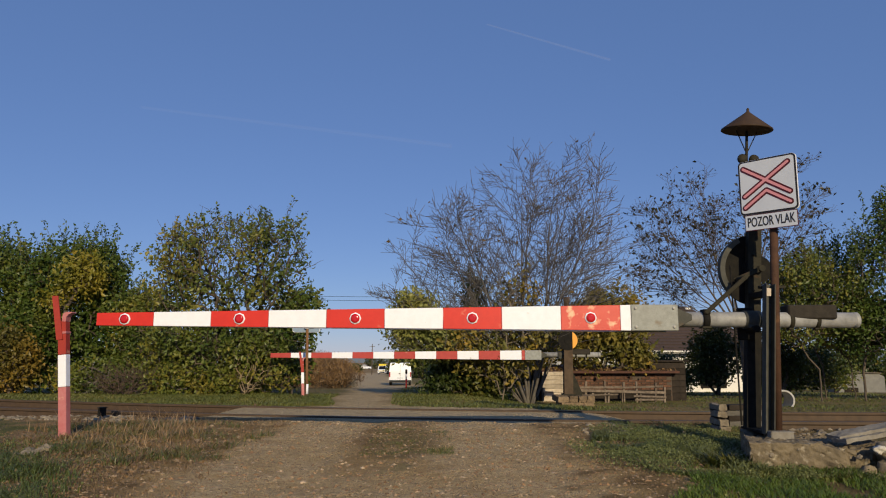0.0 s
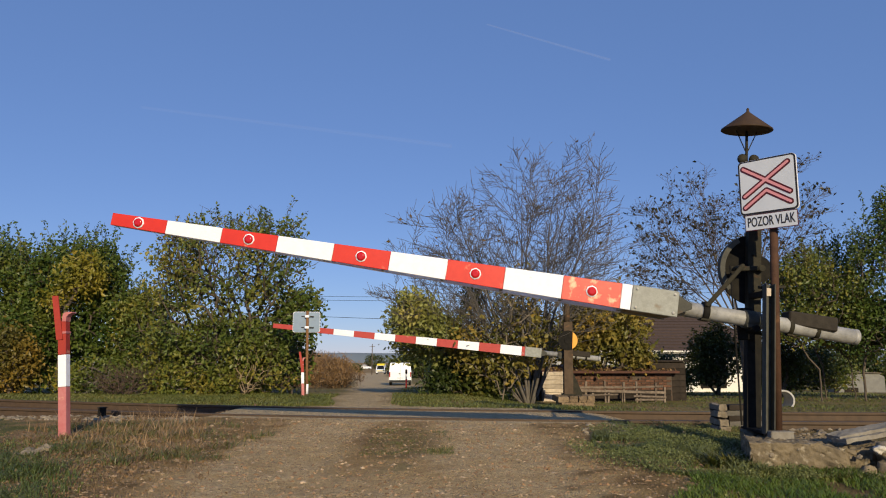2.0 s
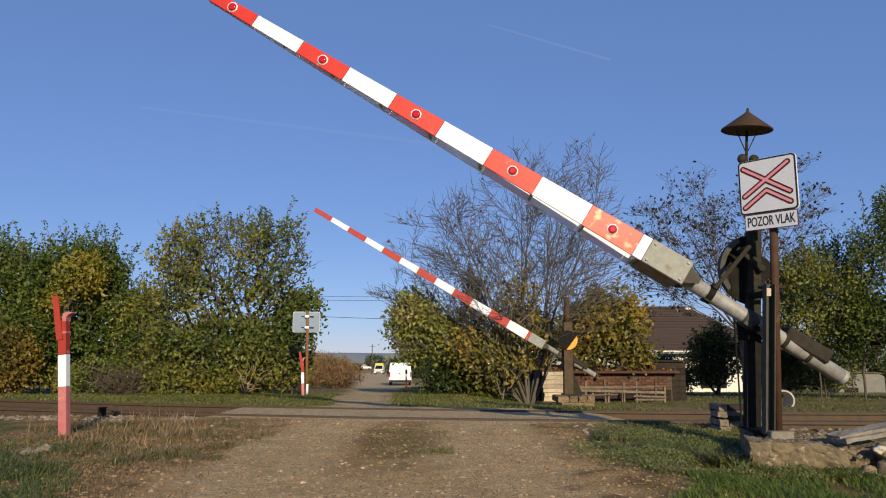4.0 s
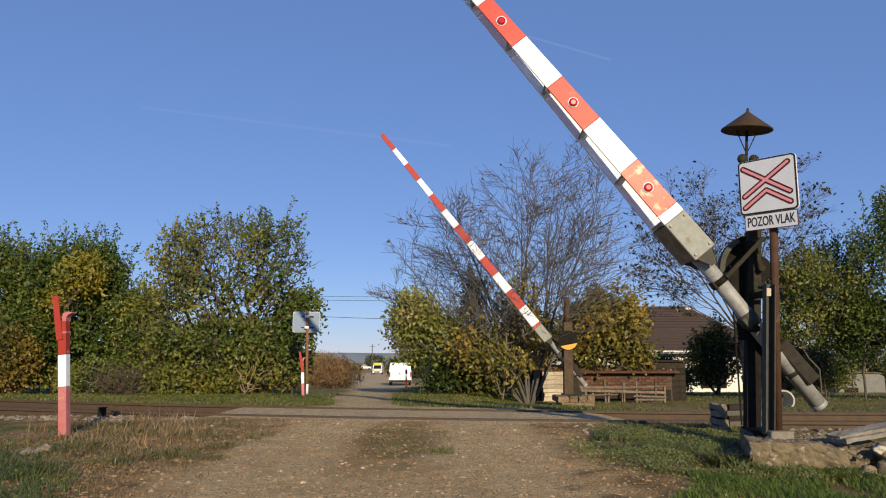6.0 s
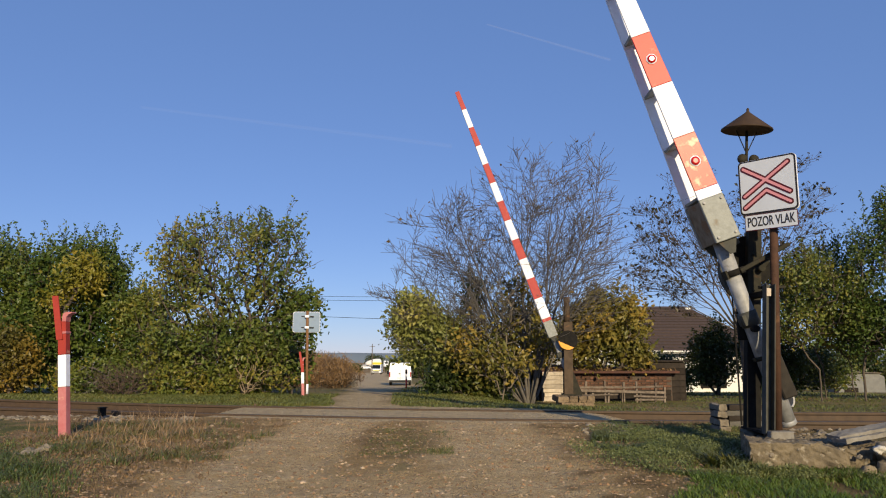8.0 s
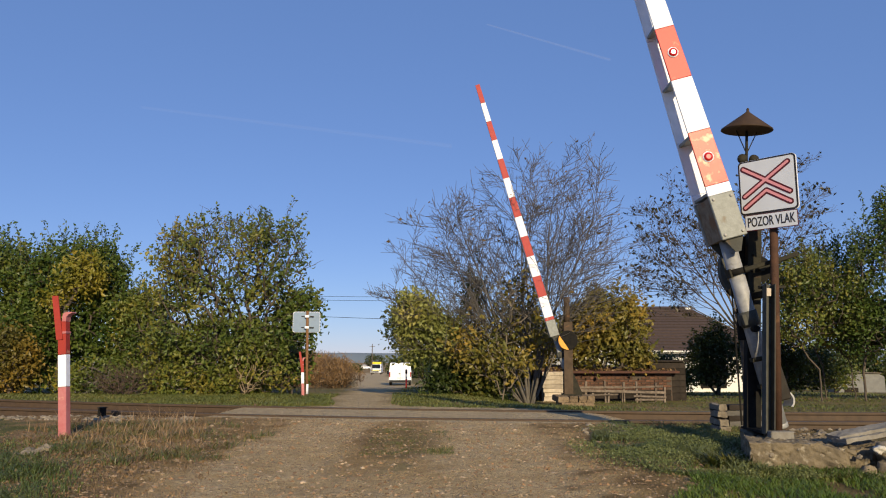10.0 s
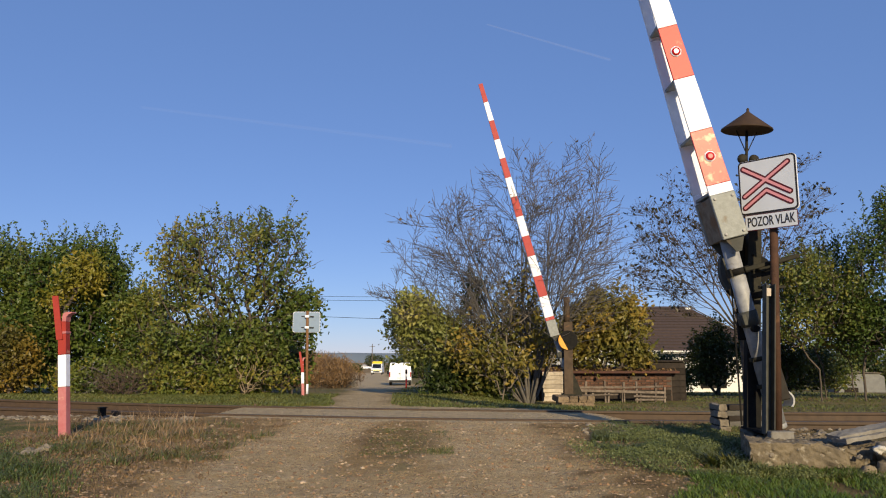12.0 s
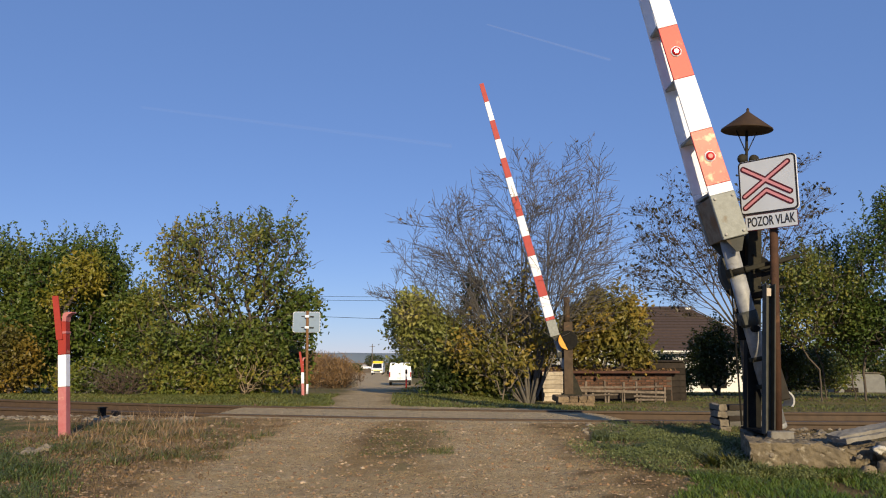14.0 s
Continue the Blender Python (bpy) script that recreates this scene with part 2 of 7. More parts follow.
def tube(bm, a, b, r0, r1=None, seg=16, caps=True):
    """A round bar from a to b."""
    a, b = Vector(a), Vector(b)
    r1 = r0 if r1 is None else r1
    q = (b - a).to_track_quat("Z", "Y").to_matrix()
    rings = []
    for p, r in ((a, r0), (b, r1)):
        rings.append([bm.verts.new(p + q @ Vector((r * math.cos(k * math.tau / seg), r * math.sin(k * math.tau / seg), 0))) for k in range(seg)])
    for k in range(seg):
        f = bm.faces.new((rings[0][k], rings[0][(k + 1) % seg], rings[1][(k + 1) % seg], rings[1][k]))
        f.smooth = seg > 8
    if caps:
        bm.faces.new(rings[0][::-1])
        bm.faces.new(rings[1])
    return bm


def lathe(bm, profile, seg=24, m=None, smooth=True):
    """A turned body round z; profile: (radius, z) from bottom to top."""
    rings = []
    for r, z in profile:
        rings.append([bm.verts.new((max(r, 1e-4) * math.cos(k * math.tau / seg), max(r, 1e-4) * math.sin(k * math.tau / seg), z)) for k in range(seg)])
    for i in range(len(rings) - 1):
        for k in range(seg):
            f = bm.faces.new((rings[i][k], rings[i][(k + 1) % seg], rings[i + 1][(k + 1) % seg], rings[i + 1][k]))
            f.smooth = smooth
    bm.faces.new(rings[0][::-1])
    bm.faces.new(rings[-1])
    if m is not None:
        bmesh.ops.transform(bm, matrix=m, verts=[v for r in rings for v in r])
    return bm


def extrude_outline(bm, pts, y0, y1, m=None):
    """A plate: an outline in x and z, thick from y0 to y1."""
    a = [bm.verts.new((x, y0, z)) for x, z in pts]
    b = [bm.verts.new((x, y1, z)) for x, z in pts]
    n = len(pts)
    for k in range(n):
        bm.faces.new((a[k], a[(k + 1) % n], b[(k + 1) % n], b[k]))
    bm.faces.new(a[::-1])
    bm.faces.new(b)
    bmesh.ops.recalc_face_normals(bm, faces=bm.faces[:])
    if m is not None:
        bmesh.ops.transform(bm, matrix=m, verts=a + b)
    return bm


def arrays_object(name, verts, faces, mat, parent=None, smooth=False, at=None):
    me = bpy.data.meshes.new(name)
    me.from_pydata([tuple(v) for v in verts], [], [tuple(f) for f in faces])
    for mm in (mat if isinstance(mat, (list, tuple)) else [mat]):
        me.materials.append(mm)
    if smooth:
        me.polygons.foreach_set("use_smooth", [True] * len(me.polygons))
    me.update()
    ob = new(name, me)
    if parent:
        ob.parent = parent
    if at is not None:
        ob.matrix_basis = at
    return ob


def B():
    return bmesh.new()


# ---- the ground: one sheet from behind the camera to the horizon ----
def near_rail(x):
    """y of the nearer rail's centre line; a gentle curve in the middle, straight further out."""
    if x < -9:
        return near_rail(-9) + (x + 9) * -0.404
    if x > 8:
        return near_rail(8) + (x - 8) * 0.028
    return 9.40 - 0.175 * x + 0.0127 * x * x


def step(a, b, v):
    t = min(1.0, max(0.0, (v - a) / (b - a)))
    return t * t * (3 - 2 * t)


def line(v, *knots):
    for (a, p), (b, q) in zip(knots, knots[1:]):
        if v <= b:
            return p + (q - p) * max(0.0, min(1.0, (v - a) / (b - a)))
    return knots[-1][1]


def lane(y):
    """Left and right edge of the lane beyond the tracks."""
    return (line(y, (10, -3.0), (11.6, -2.5), (12.8, -2.0), (13.6, -2.0), (15.5, -2.4), (21, -2.75), (25, -3.2), (35, -4.4), (61, -7.4), (110, -14.0), (160, -19.0), (400, -50)),
            line(y, (10, 2.4), (11.3, 1.6), (12.1, 0.3), (12.7, -0.7), (13.6, -1.05), (16, -1.2), (20, -1.45), (25, -1.75), (35, -2.05), (61, -2.2), (110, -9.0), (160, -12.5), (400, -42)))


def crossing(x):
    """1 where the road crosses the rails, 0 where they lie in ballast."""
    return step(-3.9, -3.2, x) * (1 - step(2.1, 3.0, x))


def ground_z(x, y):
    r = near_rail(x)
    if y < r - 0.3:
        z = line(y, (-40, -0.6), (0, 0.0), (4, 0.10), (7, 0.15), (9, 0.175))
        side = max(0.0, x - 1.6)
        z -= 0.05 * step(0, 1.2, side) * (1 - step(6.0, 7.5, y))
        z -= 0.10 * step(4.5, 8, abs(x))
        # the ballast shoulder beside the crossing
        z -= 0.10 * step(r - 0.75, r - 0.35, y) * (1 - crossing(x))
        # wheel ruts
        for c in (-1.35, 0.55):
            z -= 0.025 * math.exp(-((x - c - 0.05 * y) / 0.28) ** 2)
    elif y < r + 2.0:
        z = 0.165 * crossing(x) + 0.035 * (1 - crossing(x))
    else:
        u = line(y, (8, 0.15), (12.5, 0.10), (16.5, 0.05), (25, -0.18), (61, -1.55), (123, -2.25), (165, -3.3), (240, -3.5), (400, -6), (1200, -14), (4500, -40))
        u -= 0.24 * step(0.2, 2.5, x) * step(12.5, 16, y)
        k = step(r + 2.0, r + 3.4, y)
        z = (0.165 * crossing(x) + 0.035 * (1 - crossing(x))) * (1 - k) + u * k
    return z


def axis(knots):
    out = []
    for a, b, d in knots:
        n = max(1, round((b - a) / d))
        out += [a + (b - a) * k / n for k in range(n)]
    return out + [knots[-1][1]]


def rough_z(n1, n2, n3):
    return 0.018 * n1 + 0.013 * n2 + 0.011 * n3


def build_ground():
    xs = axis([(-3000, -300, 300), (-300, -60, 20), (-60, -14, 2), (-14, -6, 0.25), (-6, 6, 0.055), (6, 14, 0.25), (14, 60, 2), (60, 300, 20), (300, 3000, 300)])
    ys = axis([(-300, -40, 40), (-40, -2, 4), (-2, 3.2, 0.3), (3.2, 9, 0.05), (9, 14, 0.10), (14, 30, 0.4), (30, 70, 1.5), (70, 170, 5), (170, 400, 20), (400, 4500, 250)])
    verts, cols, wear = [], [], []
    for y in ys:
        la, lb = lane(y)
        for x in xs:
            z = ground_z(x, y)
            r = near_rail(x)
            near = abs(x) < 14 and y < 30
            n1 = noise.noise((x * 0.9, y * 0.9, 0.3)) if near else 0
            n2 = noise.noise((x * 4.1, y * 4.1, 1.7)) if near else 0
            n3 = noise.noise((x * 11.0, y * 11.0, 4.7)) if near and y < 14 else 0
            if near and not (r - 0.25 < y < r + 1.9):
                z += rough_z(n1, n2, n3)
            verts.append((x, y, z))
            # bare dirt, straw, asphalt
            if y < r - 0.3:
                left = line(y, (0, -1.4), (4.2, -2.1), (6, -2.7), (8, -3.1), (9.5, -3.3))
                right = line(y, (0, 0.6), (4.2, 1.1), (5.3, 1.75), (6.2, 1.9), (7.2, 2.0), (8.2, 2.7), (9, 2.9))
                dirt = step(left - 0.5, left + 0.35, x + 0.5 * n1 + 0.25 * n2) * (1 - step(right - 0.4, right + 0.35, x + 0.4 * n1 + 0.25 * n2))
                straw = step(-0.3, 0.3, n1 + 0.6 * n2 + 0.55 * (1 - abs(x + 3.4) / 1.6))
                dirt -= 0.75 * step(0.1, 0.5, 0.7 - abs(x + 0.35) - 0.25 * abs(y - 7.4) + 0.6 * n2)
                tar = 0.0
            elif y < r + 1.85:
                dirt = 1.0
                straw = 0.0
                tar = crossing(x + 0.15 * n2)
            else:
                e = 0.35 * n1 + 0.15 * n2
                dirt = step(la - 0.4, la + 0.4, x + e) * (1 - step(lb - 0.4, lb + 0.4, x + e))
                straw = 0.35 + 0.5 * n1
                tar = 0.85 * dirt
                if y > 180:
                    dirt, straw, tar = 0.0, 0.8, 0.0
            # pale wheel tracks, and dark trodden litter beside them
            pale = litter = 0.0
            if near and y < r - 0.25:
                e = x + 0.16 * n1 + 0.09 * n2
                pale = max(1 - step(0.30, 0.70, abs(e + 1.40)), 1 - step(0.35, 0.85, abs(e - 0.48)), (1 - step(4.4, 6.4, y)) * (1 - step(0.9, 1.6, abs(e + 0.45))))
                pale = max(0.0, min(1.0, pale * (0.75 + 0.6 * n2)))
                litter = max(step(-0.15, 0.35, -1.95 - e + 0.5 * n2) * (1 - step(2.6, 3.6, -e)), step(-0.2, 0.3, e - 1.25 + 0.5 * n2), 0.7 * (1 - step(0.2, 0.5, abs(e + 0.42))) * step(5.6, 6.6, y))
                litter = max(0.0, min(1.0, litter * (0.8 + 0.9 * n2 + 0.5 * n3)))
            wear.append((pale, litter, 0.0, 1.0))
            cols.append((max(0.0, dirt), max(0.0, straw), max(0.0, tar), 1.0))
    w = len(xs)
    faces = [(j * w + i, j * w + i + 1, (j + 1) * w + i + 1, (j + 1) * w + i) for j in range(len(ys) - 1) for i in range(w - 1)]
    ob = arrays_object("ground", verts, faces, ground_material(), smooth=True)
    att = ob.data.color_attributes.new("zone", "FLOAT_COLOR", "POINT")
    att.data.foreach_set("color", [c for col in cols for c in col])
    att = ob.data.color_attributes.new("wear", "FLOAT_COLOR", "POINT")
    att.data.foreach_set("color", [c for col in wear for c in col])
    tagged(ob, "bare earth road edged with grass and straw", "ground", kind="structure")


def ground_material():
    m = bpy.data.materials.new("earth_and_grass")
    m.use_nodes = True
    n, ln = m.node_tree.nodes, m.node_tree.links
    bsdf = n["Principled BSDF"]
    bsdf.inputs["Roughness"].default_value = 0.95
    bsdf.inputs["Specular IOR Level"].default_value = 0.15
    co = n.new("ShaderNodeTexCoord")
    att = n.new("ShaderNodeAttribute")
    att.attribute_name = "zone"
    sep = n.new("ShaderNodeSeparateColor")
    ln.new(att.outputs["Color"], sep.inputs[0])

    def tone(scale, stops, detail=8, rough=0.7):
        t = n.new("ShaderNodeTexNoise")
        t.inputs["Scale"].default_value, t.inputs["Detail"].default_value, t.inputs["Roughness"].default_value = scale, detail, rough
        ln.new(co.outputs["Object"], t.inputs["Vector"])
        r = n.new("ShaderNodeValToRGB")
        e = r.color_ramp.elements
        e[0].position, e[1].position = stops[0][0], stops[-1][0]
        e[0].color, e[1].color = (*stops[0][1], 1), (*stops[-1][1], 1)
        for p, c in stops[1:-1]:
            x = e.new(p)
            x.color = (*c, 1)
        ln.new(t.outputs["Fac"], r.inputs["Fac"])
        return r.outputs["Color"]

    def mix(fac, a, b):
        x = n.new("ShaderNodeMixRGB")
        ln.new(fac, x.inputs["Fac"])
        ln.new(a, x.inputs["Color1"])
        ln.new(b, x.inputs["Color2"])
        return x.outputs["Color"]

    wr = n.new("ShaderNodeAttribute")
    wr.attribute_name = "wear"
    wsep = n.new("ShaderNodeSeparateColor")
    ln.new(wr.outputs["Color"], wsep.inputs[0])
    dirt = tone(11, [(0.28, (0.21, 0.127, 0.048)), (0.5, (0.41, 0.278, 0.121)), (0.72, (0.56, 0.407, 0.20))])
    wide = tone(1.7, [(0.36, (0.55, 0.398, 0.188)), (0.64, (0.26, 0.158, 0.061))], 5)
    half = n.new("ShaderNodeMixRGB")
    half.inputs["Fac"].default_value = 0.5
    ln.new(dirt, half.inputs["Color1"])
    ln.new(wide, half.inputs["Color2"])
    track = tone(16, [(0.28, (0.315, 0.223, 0.118)), (0.5, (0.54, 0.405, 0.227)), (0.72, (0.69, 0.55, 0.33))])
    trodden = tone(14, [(0.30, (0.125, 0.078, 0.031)), (0.5, (0.215, 0.145, 0.064)), (0.72, (0.345, 0.245, 0.12))])
    grass = tone(9, [(0.3, (0.075, 0.085, 0.025)), (0.55, (0.14, 0.135, 0.045)), (0.75, (0.25, 0.19, 0.085))])
    straw = tone(12, [(0.3, (0.17, 0.10, 0.046)), (0.5, (0.31, 0.20, 0.098)), (0.75, (0.46, 0.33, 0.18))])
    tar = tone(9, [(0.3, (0.34, 0.255, 0.145)), (0.55, (0.53, 0.415, 0.25)), (0.75, (0.66, 0.53, 0.335))])
    c = mix(sep.outputs[1], grass, straw)
    c = mix(sep.outputs[0], c, half.outputs["Color"])
    c = mix(wsep.outputs[0], c, track)
    c = mix(wsep.outputs[1], c, trodden)
    c = mix(sep.outputs[2], c, tar)
    ln.new(c, bsdf.inputs["Base Color"])
    tb = n.new("ShaderNodeTexNoise")
    tb.inputs["Scale"].default_value, tb.inputs["Detail"].default_value, tb.inputs["Roughness"].default_value = 30, 8, 0.75
    ln.new(co.outputs["Object"], tb.inputs["Vector"])
    vo = n.new("ShaderNodeTexVoronoi")
    vo.inputs["Scale"].default_value = 55
    ln.new(co.outputs["Object"], vo.inputs["Vector"])
    hs = n.new("ShaderNodeMath")
    hs.operation = "MULTIPLY_ADD"
    hs.inputs[1].default_value = -0.35
    ln.new(vo.outputs["Distance"], hs.inputs[0])
    ln.new(tb.outputs["Fac"], hs.inputs[2])
    bp = n.new("ShaderNodeBump")
    bp.inputs["Strength"].default_value, bp.inputs["Distance"].default_value = 1.0, 0.045
    ln.new(hs.outputs[0], bp.inputs["Height"])
    ln.new(bp.outputs["Normal"], bsdf.inputs["Normal"])
    return m


build_ground()


def hills():
    """A far ridge beyond the plain."""
    verts, faces = [], []
    n = 80
    for k in range(n + 1):
        x = -3000 + 6000 * k / n
        z = 10 + 14 * noise.noise((x * 0.0011, 0, 5)) + 6 * noise.noise((x * 0.004, 0, 9))
        verts += [(x, 3000, -40), (x, 3060, z), (x, 3400, z + 2), (x, 3700, -45)]
    for k in range(n):
        for j in range(3):
            faces.append((4 * k + j, 4 * k + 4 + j, 4 * k + 5 + j, 4 * k + 1 + j))
    tagged(arrays_object("backdrop", verts, faces, M["hill"], smooth=True), "hazy blue wooded hills far away", "hills", kind="structure")


hills()


# ---- the railway ----
def rail_points(offset, x0, x1, dx):
    out = []
    x = x0
    while x <= x1 + 1e-6:
        s = (near_rail(x + 0.01) - near_rail(x - 0.01)) / 0.02
        k = 1 / math.sqrt(1 + s * s)
        out.append((x - offset * s * k, near_rail(x) + offset * k, math.atan(s)))
        x += dx
    return out


def build_rail(offset):
    """A flat-bottomed rail: foot, web and head, with a bright running surface."""
    foot = [(-0.062, 0), (0.062, 0), (0.062, 0.012), (0.010, 0.032), (0.010, 0.105), (-0.010, 0.105), (-0.010, 0.032), (-0.062, 0.012)]
    head = [(-0.011, 0.103), (0.011, 0.103), (0.034, 0.118), (0.034, 0.146), (0.026, 0.15), (-0.026, 0.15), (-0.034, 0.146), (-0.034, 0.118)]
    pts = rail_points(offset, -70, 70, 0.8)
    ob = thing("rail", pose(0, 0, 0), "rusty brown steel rail with polished running surface", "rail", group="rails of the track")
    for name, prof, shiny, label in (("rail_foot", foot, -1, ""), ("rail_head", head, 4, "rail head with polished top")):
        verts, faces = [], []
        for x, y, a in pts:
            verts += [(x - px * math.sin(a), y + px * math.cos(a), 0.042 + pz) for px, pz in prof]
        n = len(prof)
        for k in range(len(pts) - 1):
            for j in range(n):
                faces.append((k * n + j, (k + 1) * n + j, (k + 1) * n + (j + 1) % n, k * n + (j + 1) % n))
        piece = arrays_object(name, verts, faces, [M["rail"], M["rail_top"]], ob)
        piece.data.polygons.foreach_set("material_index", [1 if j == shiny else 0 for k in range(len(pts) - 1) for j in range(n)])
        if label:
            tagged(piece, label)
    return ob


for off in (0.0, 1.507):
    build_rail(off)


def build_sleepers():
    """Timber sleepers in the ballast, hidden under the crossing."""
    data = mesh_of(box(B(), -0.13, 0.13, -1.25, 1.25, -0.14, 0.04, 0.012), "sleeper", M["dark_board"])
    x = -30.0
    while x < 30:
        if crossing(x) < 0.1:
            (px, py, a), = rail_points(0.75, x, x, 1)
            ob = new("sleeper", data)
            ob.matrix_basis = pose(px, py, 0.0, 0, 0, math.degrees(a))
            tagged(ob, "dark tarred timber railway sleeper", "sleeper", group="sleepers of the track")
        x += 0.62


build_sleepers()


def stone_mesh(name, seed, mat, flat=0.7):
    bm = B()
    bmesh.ops.create_icosphere(bm, subdivisions=3, radius=0.5)
    o = Vector((seed * 1.7, 0, 0))
    for v in bm.verts:
        v.co = v.co * (1 + 0.7 * noise.noise(v.co * 2.2 + o) + 0.25 * noise.noise(v.co * 7 + o))
        v.co.z *= flat
    for f in bm.faces:
        f.smooth = True
    return mesh_of(bm, name, mat)


def scatter_stones(name, places, mat, seed, label, category):
    """Loose stones joined into one object: places are (x, y, z, size)."""
    rng = random.Random(seed)
    base = []
    for k in range(8):
        bm = B()
        bmesh.ops.create_icosphere(bm, subdivisions=1, radius=0.5)
        base.append((np.array([v.co[:] for v in bm.verts]) * np.array([1, 1, 0.7]), [[v.index for v in f.verts] for f in bm.faces]))
        bm.free()
    nr = np.random.RandomState(seed)
    V, F, o = [], [], 0
    for x, y, z, s in places:
        vs, fs = base[rng.randrange(8)]
        vs = vs * (0.7 + 0.6 * nr.rand(len(vs), 1)) * s * np.array([0.8 + 0.5 * rng.random(), 0.8 + 0.5 * rng.random(), 1])
        a = rng.random() * 6.28
        c, q = math.cos(a), math.sin(a)
        vs = np.stack([vs[:, 0] * c - vs[:, 1] * q + x, vs[:, 0] * q + vs[:, 1] * c + y, vs[:, 2] + z], 1)
        V.append(vs)
        F += [[i + o for i in f] for f in fs]
        o += len(vs)
    return tagged(arrays_object(name, np.concatenate(V).tolist(), F, mat), label, category, kind="stuff")


def island_variant(m):
    """The same surface, varied stone by stone within one mesh."""
    for nd in m.node_tree.nodes:
        if nd.type == "OBJECT_INFO":
            geo = m.node_tree.nodes.new("ShaderNodeNewGeometry")
            for l in list(nd.outputs["Random"].links):
                m.node_tree.links.new(geo.outputs["Random Per Island"], l.to_socket)
    return m


island_variant(M["stone"])
island_variant(M["pale_stone"])


def build_ballast():
    rng = random.Random(4)
    pl = []
    for k in range(5200):
        x = rng.uniform(-11, 9)
        if crossing(x) > 0.3:
            continue
        off = rng.uniform(-0.75, 2.4)
        (px, py, a), = rail_points(off, x, x, 1)
        if min(abs(off), abs(off - 1.5)) < 0.09:
            continue
        pl.append((px, py, ground_z(px, py) + 0.004, rng.uniform(0.035, 0.075)))
    scatter_stones("ballast", pl, material("brown_ballast", (0.125, 0.080, 0.042), (0.08, 0.052, 0.030), 16, rough=0.95, random_value=0.4, island=True), 5, "rust-stained crushed stone ballast", "ballast")
    pale = []
    for k in range(560):
        x = rng.choice((rng.uniform(-10, -3.2), rng.uniform(-10, -3.2), rng.uniform(1.4, 6)))
        y = near_rail(x) - rng.uniform(0.55, 1.35)
        pale.append((x, y, ground_z(x, y) + 0.002, rng.uniform(0.03, 0.11) if x < 0 else rng.uniform(0.03, 0.09)))
    for k in range(9):
        x, y = rng.gauss(-3.62, 0.07), rng.gauss(6.35, 0.10)
        pale.append((x, y, ground_z(x, y) + 0.02, rng.uniform(0.06, 0.13)))
    scatter_stones("shoulder_stones", pale, M["pale_stone"], 6, "pale broken stones along the ballast edge", "stones")
    def on_road(n, size, sink):
        out = []
        while len(out) < n:
            y = 3.6 + 6.0 * rng.random() ** 1.2
            x = rng.uniform(-3.3, 2.2) + 0.1 * (y - 5)
            if y > near_rail(x) - 0.3:
                continue
            s = size(rng.random())
            n1, n2, n3 = noise.noise((x * 0.9, y * 0.9, 0.3)), noise.noise((x * 4.1, y * 4.1, 1.7)), noise.noise((x * 11.0, y * 11.0, 4.7))
            out.append((x, y, ground_z(x, y) + rough_z(n1, n2, n3) - sink * s, s))
        return out

    scatter_stones("pebbles", on_road(11000, lambda u: 0.008 + 0.014 * u * u, 0.1), material("road_pebbles", (0.30, 0.205, 0.12), (0.18, 0.118, 0.068), 16, rough=0.95, random_value=0.45, island=True), 7, "small loose stones pressed into the earth road", "pebbles")
    scatter_stones("road_stones", on_road(2600, lambda u: 0.018 + 0.034 * u ** 2.5, 0.16), material("road_stones", (0.36, 0.27, 0.175), (0.24, 0.17, 0.10), 14, rough=0.95, random_value=0.5, island=True, bump=0.3), 8, "fist-small pale and brown stones half sunk in the earth road", "stones")
    scatter_stones("dirt_clods", on_road(2600, lambda u: 0.02 + 0.05 * u ** 2, 0.22), material("dirt_clods", (0.30, 0.18, 0.085), (0.19, 0.108, 0.05), 14, rough=1.0, random_value=0.3, island=True, bump=0.4), 9, "brown clods of trodden earth", "clods")


build_ballast()


# ---- the level crossing barriers ----
M["rusty_plate"] = material("rust_stained_plate", (0.26, 0.22, 0.16), (0.16, 0.11, 0.065), 9, rough=0.8, spots=(0.20, 0.11, 0.05), spot_scale=7, spot_at=0.55, spot_soft=0.15, bump=0.2)


